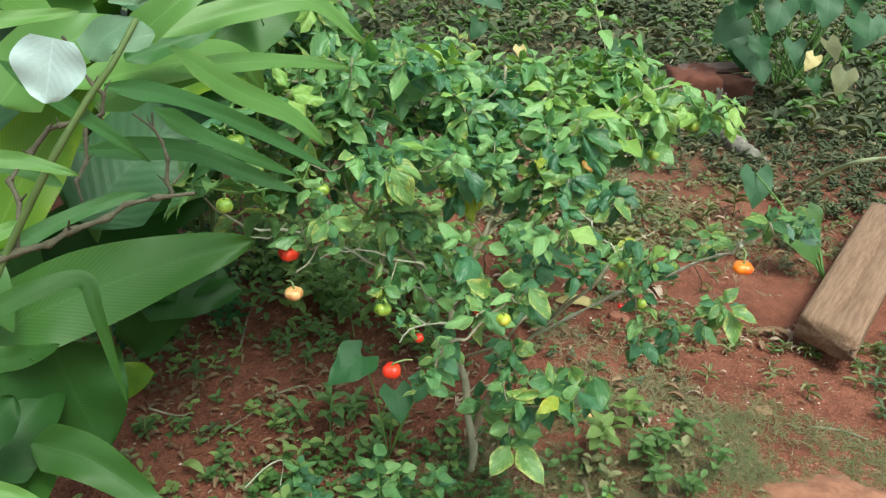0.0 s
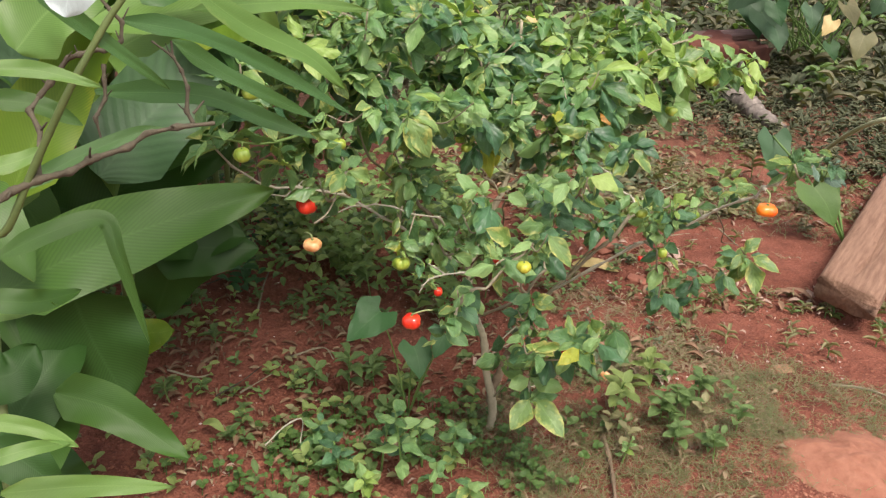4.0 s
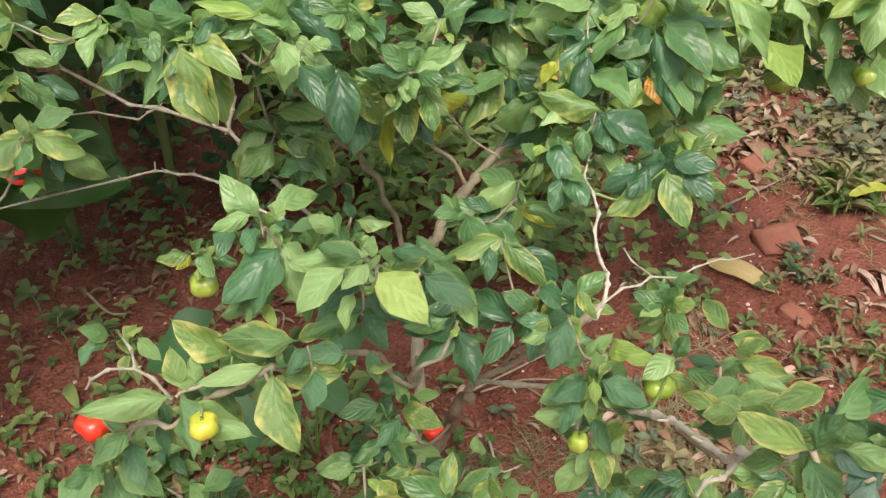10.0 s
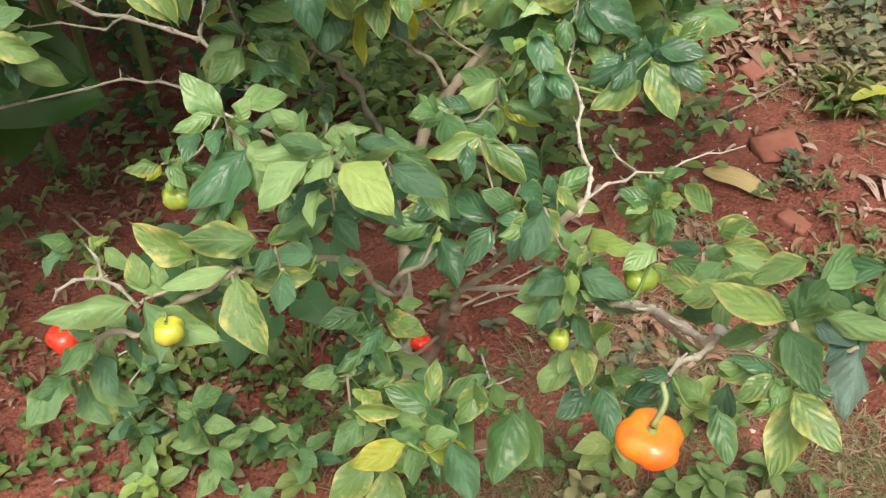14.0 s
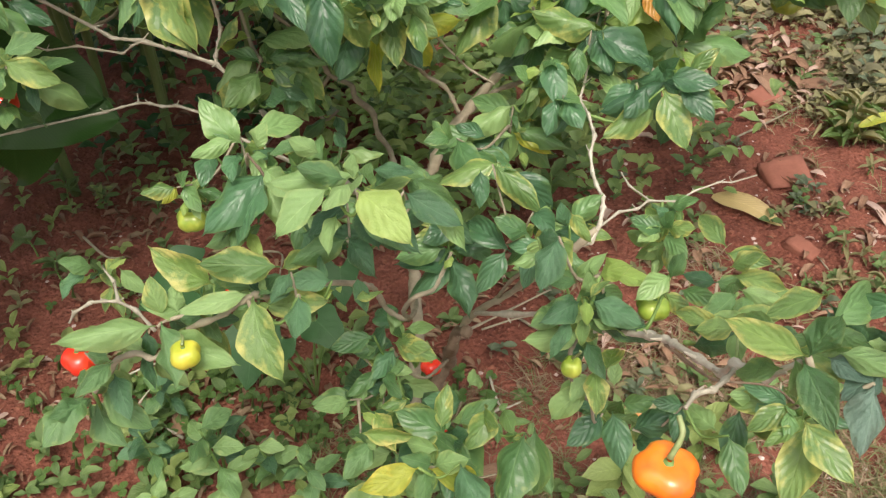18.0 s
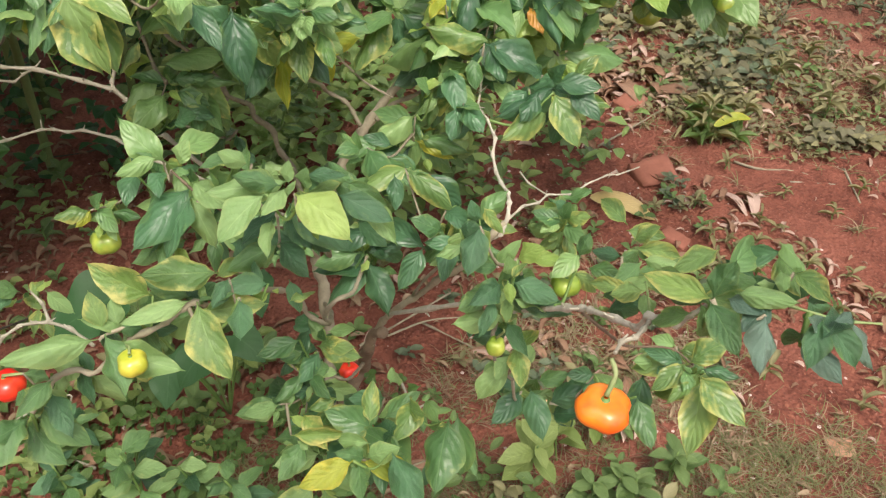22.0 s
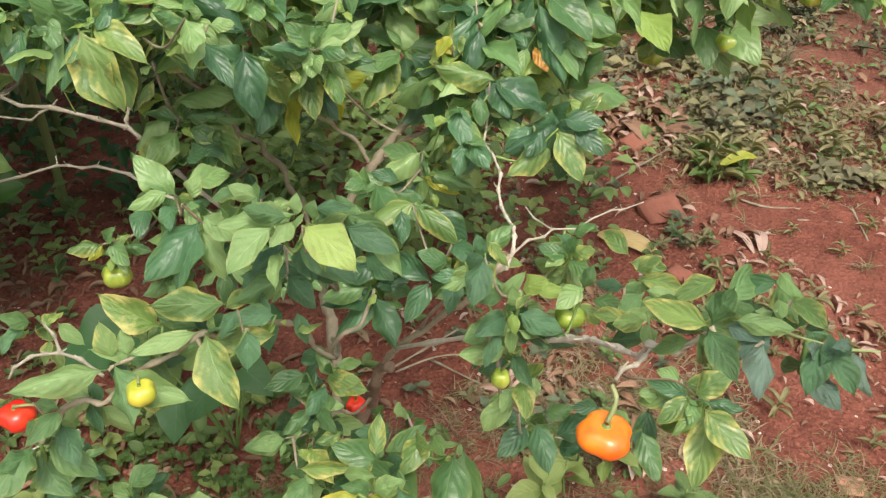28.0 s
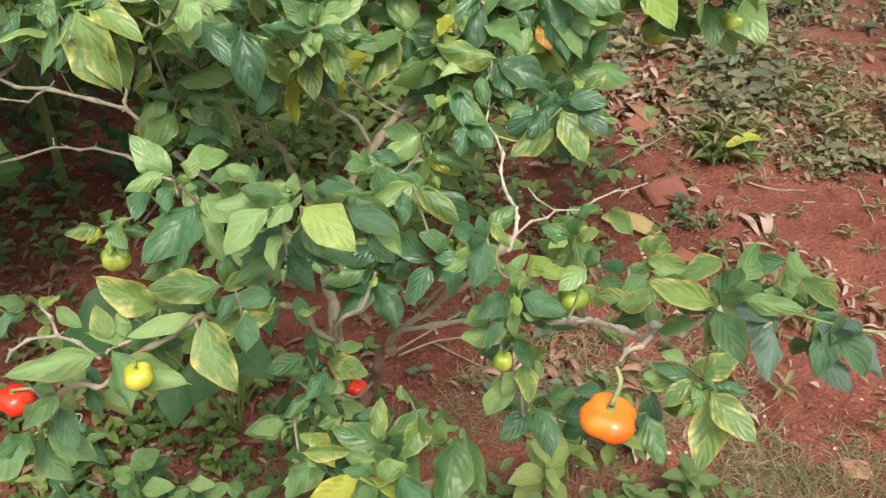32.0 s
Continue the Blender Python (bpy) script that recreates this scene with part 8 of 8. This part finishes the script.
# ---- crumbs of soil and small stones ----
def crumbs(name, label, category, cx, cy, rx, ry, count, size, mat, seed):
    rng = random.Random(seed)
    base = [(1, 0, 0), (-1, 0, 0), (0, 1, 0), (0, -1, 0), (0, 0, 0.8), (0, 0, -0.8), (0.6, 0.6, 0.4), (-0.6, 0.5, 0.4), (0.5, -0.6, 0.4), (-0.55, -0.6, 0.35)]
    tri = [(4, 6, 7), (4, 7, 9), (4, 9, 8), (4, 8, 6), (6, 0, 2), (7, 2, 1), (9, 1, 3), (8, 3, 0), (6, 2, 7), (7, 1, 9), (9, 3, 8), (8, 0, 6), (0, 5, 2), (2, 5, 1), (1, 5, 3), (3, 5, 0)]
    verts, faces = [], []
    for x, y in spots(rng, cx, cy, rx, ry, count, 0.8):
        s, z, a = size * rng.uniform(0.3, 1.0) ** 1.6, ground_height(x, y), rng.uniform(0, 6.3)
        o = len(verts)
        for p in base:
            q = [p[i] * s * rng.uniform(0.7, 1.2) for i in range(3)]
            verts.append((x + q[0] * math.cos(a) - q[1] * math.sin(a), y + q[0] * math.sin(a) + q[1] * math.cos(a), z + 0.6 * q[2]))
        faces.extend([tuple(o + i for i in t) for t in tri])
    return tagged(new(name, mesh_of(name, verts, faces, None, (mat,), None, False)), label, category, kind="stuff")


CRUMB = plain_material("soil_crumb", (0.2, 0.07, 0.04), (0.36, 0.16, 0.095), 40.0, 0.95, 0.4, 200.0)
CHALK = plain_material("pale_chips", (0.5, 0.4, 0.32), (0.75, 0.66, 0.58), 60.0, 0.9, 0.3, 200.0)
crumbs("soil_crumbs", "crumbs of red soil on the ground", "soil", 0.4, 0.4, 1.3, 1.0, 4200, 0.008, CRUMB, 31)
crumbs("soil_crumbs", "crumbs of red soil under the ginger", "soil", -0.8, 0.0, 0.7, 0.8, 2200, 0.009, CRUMB, 32)
crumbs("pale_chips", "tiny pale chips scattered on red soil", "chips", 0.5, 0.6, 0.9, 0.9, 420, 0.007, CHALK, 33)
crumbs("pale_chips", "tiny pale chips scattered on shaded soil", "chips", -0.8, 0.0, 0.6, 0.6, 120, 0.006, CHALK, 34)
crumbs("soil_crumbs", "crumbs of red soil on the bare path", "soil", 1.05, 0.75, 0.55, 0.6, 1500, 0.007, CRUMB, 37)
crumbs("soil_crumbs", "crumbs of red soil in front of the bush", "soil", -0.6, -0.62, 0.55, 0.3, 1300, 0.007, CRUMB, 38)
crumbs("clay_crumbs", "crumbs of orange clay beside the path", "clay", 1.08, -0.37, 0.36, 0.22, 2600, 0.007, CLAY, 35)


def clay_mound(cx, cy, rx, ry, tall):
    """A low heap of loose clay with an uneven, crumbly surface."""
    verts, faces, rings, sides = [(cx, cy, tall)], [], 22, 72
    for i in range(1, rings + 1):
        r = i / rings
        for k in range(sides):
            a = 2 * math.pi * k / sides
            edge = 1 + 0.22 * noise.noise(Vector((1.7 * math.cos(a), 1.7 * math.sin(a), 3.0)))
            x, y = cx + rx * r * edge * math.cos(a), cy + ry * r * edge * math.sin(a)
            rough = 0.012 * noise.noise(Vector((x * 16, y * 16, 1.0))) + 0.006 * noise.noise(Vector((x * 50, y * 50, 4.0)))
            verts.append((x, y, ground_height(x, y) - 0.008 + tall * (1 - r * r) ** 1.4 + rough * (1 - r ** 4)))
    for k in range(sides):
        faces.append((0, 1 + k, 1 + (k + 1) % sides))
        for i in range(rings - 1):
            a, b = 1 + i * sides + k, 1 + i * sides + (k + 1) % sides
            faces.append((a, a + sides, b + sides, b))
    ob = new("clay_mound", mesh_of("clay_mound", verts, faces, None, (CLAY,)))
    return tagged(ob, "low heap of loose orange clay beside the path", "clay")


clay_mound(1.1, -0.37, 0.32, 0.17, 0.05)


# ---- separate seedlings ----
def seedling(name, label, leaves, size, tall, kind, seed, shapes, width):
    rng = random.Random(seed)
    g = thing(name, (0, 0, 0), label, "weed", "weed seedlings")
    v, f = tube([(0, 0, -0.01), (0.004, 0.003, 0.5 * tall), (0.002, -0.004, tall)], 0.0022, 0.0014, 5, 4, 0.1)
    part("stem", v, f, GREEN_STEM, g)
    turn = rng.uniform(0, 6.3)
    for i in range(leaves):
        s = (i + 1) / leaves
        a = turn + (math.pi * (i % 2) + 1.57 * (i // 2)) + rng.uniform(-0.3, 0.3)
        out = Vector((math.cos(a), math.sin(a), rng.uniform(-0.05, 0.45)))
        ln = size * rng.uniform(0.7, 1.15) * (1.1 - 0.35 * s)
        m = np.array(leaf_pose((0.003 * s, 0, tall * (0.35 + 0.65 * s)), out, ln, ln * width, (0, -0.2, 1)))
        lv, lf, lu = shapes[i % len(shapes)]
        part("leaf", lv @ m[:3, :3].T + m[:3, 3], lf, WEED[kind], g, "", lu)
    return g


def sow(proto, places, seed):
    rng = random.Random(seed)
    for i, (x, y) in enumerate(places):
        m = pose(x, y, ground_height(x, y), rng.uniform(-8, 8), rng.uniform(-8, 8), rng.uniform(0, 360)) @ Matrix.Scale(rng.uniform(0.75, 1.3), 4)
        if i == 0:
            proto.matrix_basis = m
        else:
            copy_thing(proto, m)


weed_a = seedling("weed_seedling", "green oval-leaved weed seedling in red soil", 6, 0.055, 0.06, "w", 1, OVALS, 0.5)
sow(weed_a, spots(random.Random(51), -0.8, -0.05, 0.55, 0.55, 26), 52)
weed_b = seedling("weed_seedling", "pale green leafy weed seedling beside the bush", 8, 0.06, 0.1, "p", 2, OVALS, 0.5)
sow(weed_b, [(0.42, -0.14), (0.5, -0.06), (0.37, -0.2), (-0.42, -0.58), (-0.15, -0.5)], 53)
weed_c = seedling("weed_seedling", "narrow-leaved weed seedling on the bare path", 6, 0.05, 0.04, "u", 3, NARROW, 0.24)
sow(weed_c, [(0.86, 0.52), (0.78, 0.6), (0.93, 0.68), (0.68, 0.72), (0.62, 0.85), (1.02, 0.95), (0.88, 1.0), (1.3, 0.5), (1.42, 0.3), (1.2, 0.2), (0.75, 0.4), (0.55, 0.55), (1.5, 0.2), (1.1, 1.1), (0.7, 1.1), (0.84, 0.24)], 54)
weed_d = seedling("weed_seedling", "broad-leaved green weed under the bush", 9, 0.075, 0.15, "w", 4, OVALS, 0.45)
sow(weed_d, [(-0.5, -0.18), (-0.2, 0.25), (-0.5, 0.45), (-0.05, 0.5)], 55)
weed_e = seedling("weed_seedling", "grey-green oval-leaved weed beside the path", 8, 0.055, 0.1, "w", 5, OVALS, 0.55)
sow(weed_e, spots(random.Random(56), 0.62, -0.25, 0.16, 0.15, 9), 57)
weed_f = seedling("weed_seedling", "bushy narrow-leaved weed at the path's edge", 9, 0.065, 0.1, "u", 6, NARROW, 0.24)
sow(weed_f, [(0.62, 1.25), (0.74, 1.32), (1.0, 1.5), (0.82, 1.6), (1.2, 1.7), (0.95, 1.85), (1.4, 1.9), (0.7, 1.9)], 58)


# ---- leafy weeds in front of the stem ----
def leafy_weed(x, y, tall, count, size, kinds, seed, label):
    """An upright weed with pairs of long soft leaves."""
    rng = random.Random(seed)
    g = thing("leafy_weed", (x, y, 0.0), label, "weed", "leafy weeds")
    lean = np.array((rng.uniform(-0.03, 0.03), rng.uniform(-0.05, 0.0), 0.0))
    v, f = tube([(x, y, -0.01), np.array((x, y, 0.5 * tall)) + 0.4 * lean, np.array((x, y, tall)) + lean], 0.004, 0.002, 6, 5, 0.1)
    part("stem", v, f, GREEN_STEM, g)
    turn = rng.uniform(0, 6.3)
    for i in range(count):
        s = 0.3 + 0.7 * (i + 1) / count
        a = turn + 2.4 * i
        out = Vector((math.cos(a), math.sin(a), rng.uniform(-0.25, 0.3)))
        ln = size * rng.uniform(0.75, 1.15) * (1.25 - 0.5 * s)
        m = np.array(leaf_pose(Vector(np.array((x, y, tall * s)) + s * s * lean), out, ln, ln * rng.uniform(0.42, 0.52), (0, -0.3, 1)))
        lv, lf, lu = SHAPES[i % len(SHAPES)]
        part("leaf", lv @ m[:3, :3].T + m[:3, 3], lf, LEAF[rng.choice(kinds)], g, "", lu)


leafy_weed(-0.292, -0.551, 0.26, 10, 0.085, "gdgl", 1, "upright weed with long soft green leaves before the bush")
leafy_weed(-0.36, -0.5, 0.2, 9, 0.075, "gdd", 2, "upright dark green weed before the bush")
leafy_weed(-0.24, -0.47, 0.16, 8, 0.07, "gld", 3, "upright weed with soft green leaves before the bush")
leafy_weed(-0.38, -0.62, 0.12, 8, 0.065, "glL", 4, "short weed with light green leaves in red soil")
leafy_weed(-0.2, -0.6, 0.14, 8, 0.06, "gl", 5, "short weed with soft green leaves among clover")
leafy_weed(-0.14, -0.46, 0.18, 9, 0.08, "gdg", 7, "upright weed with broad green leaves by the stem")
leafy_weed(-0.47, -0.56, 0.15, 9, 0.075, "dgd", 8, "dark green leafy weed in red soil")
leafy_weed(-0.1, -0.64, 0.13, 8, 0.07, "glm", 9, "short mottled green weed before the bush")
leafy_weed(-0.55, -0.42, 0.12, 8, 0.065, "gd", 10, "short green weed in littered soil")
leafy_weed(0.36, -0.42, 0.1, 8, 0.036, "Ll", 6, "small pale green weed beside the bush")
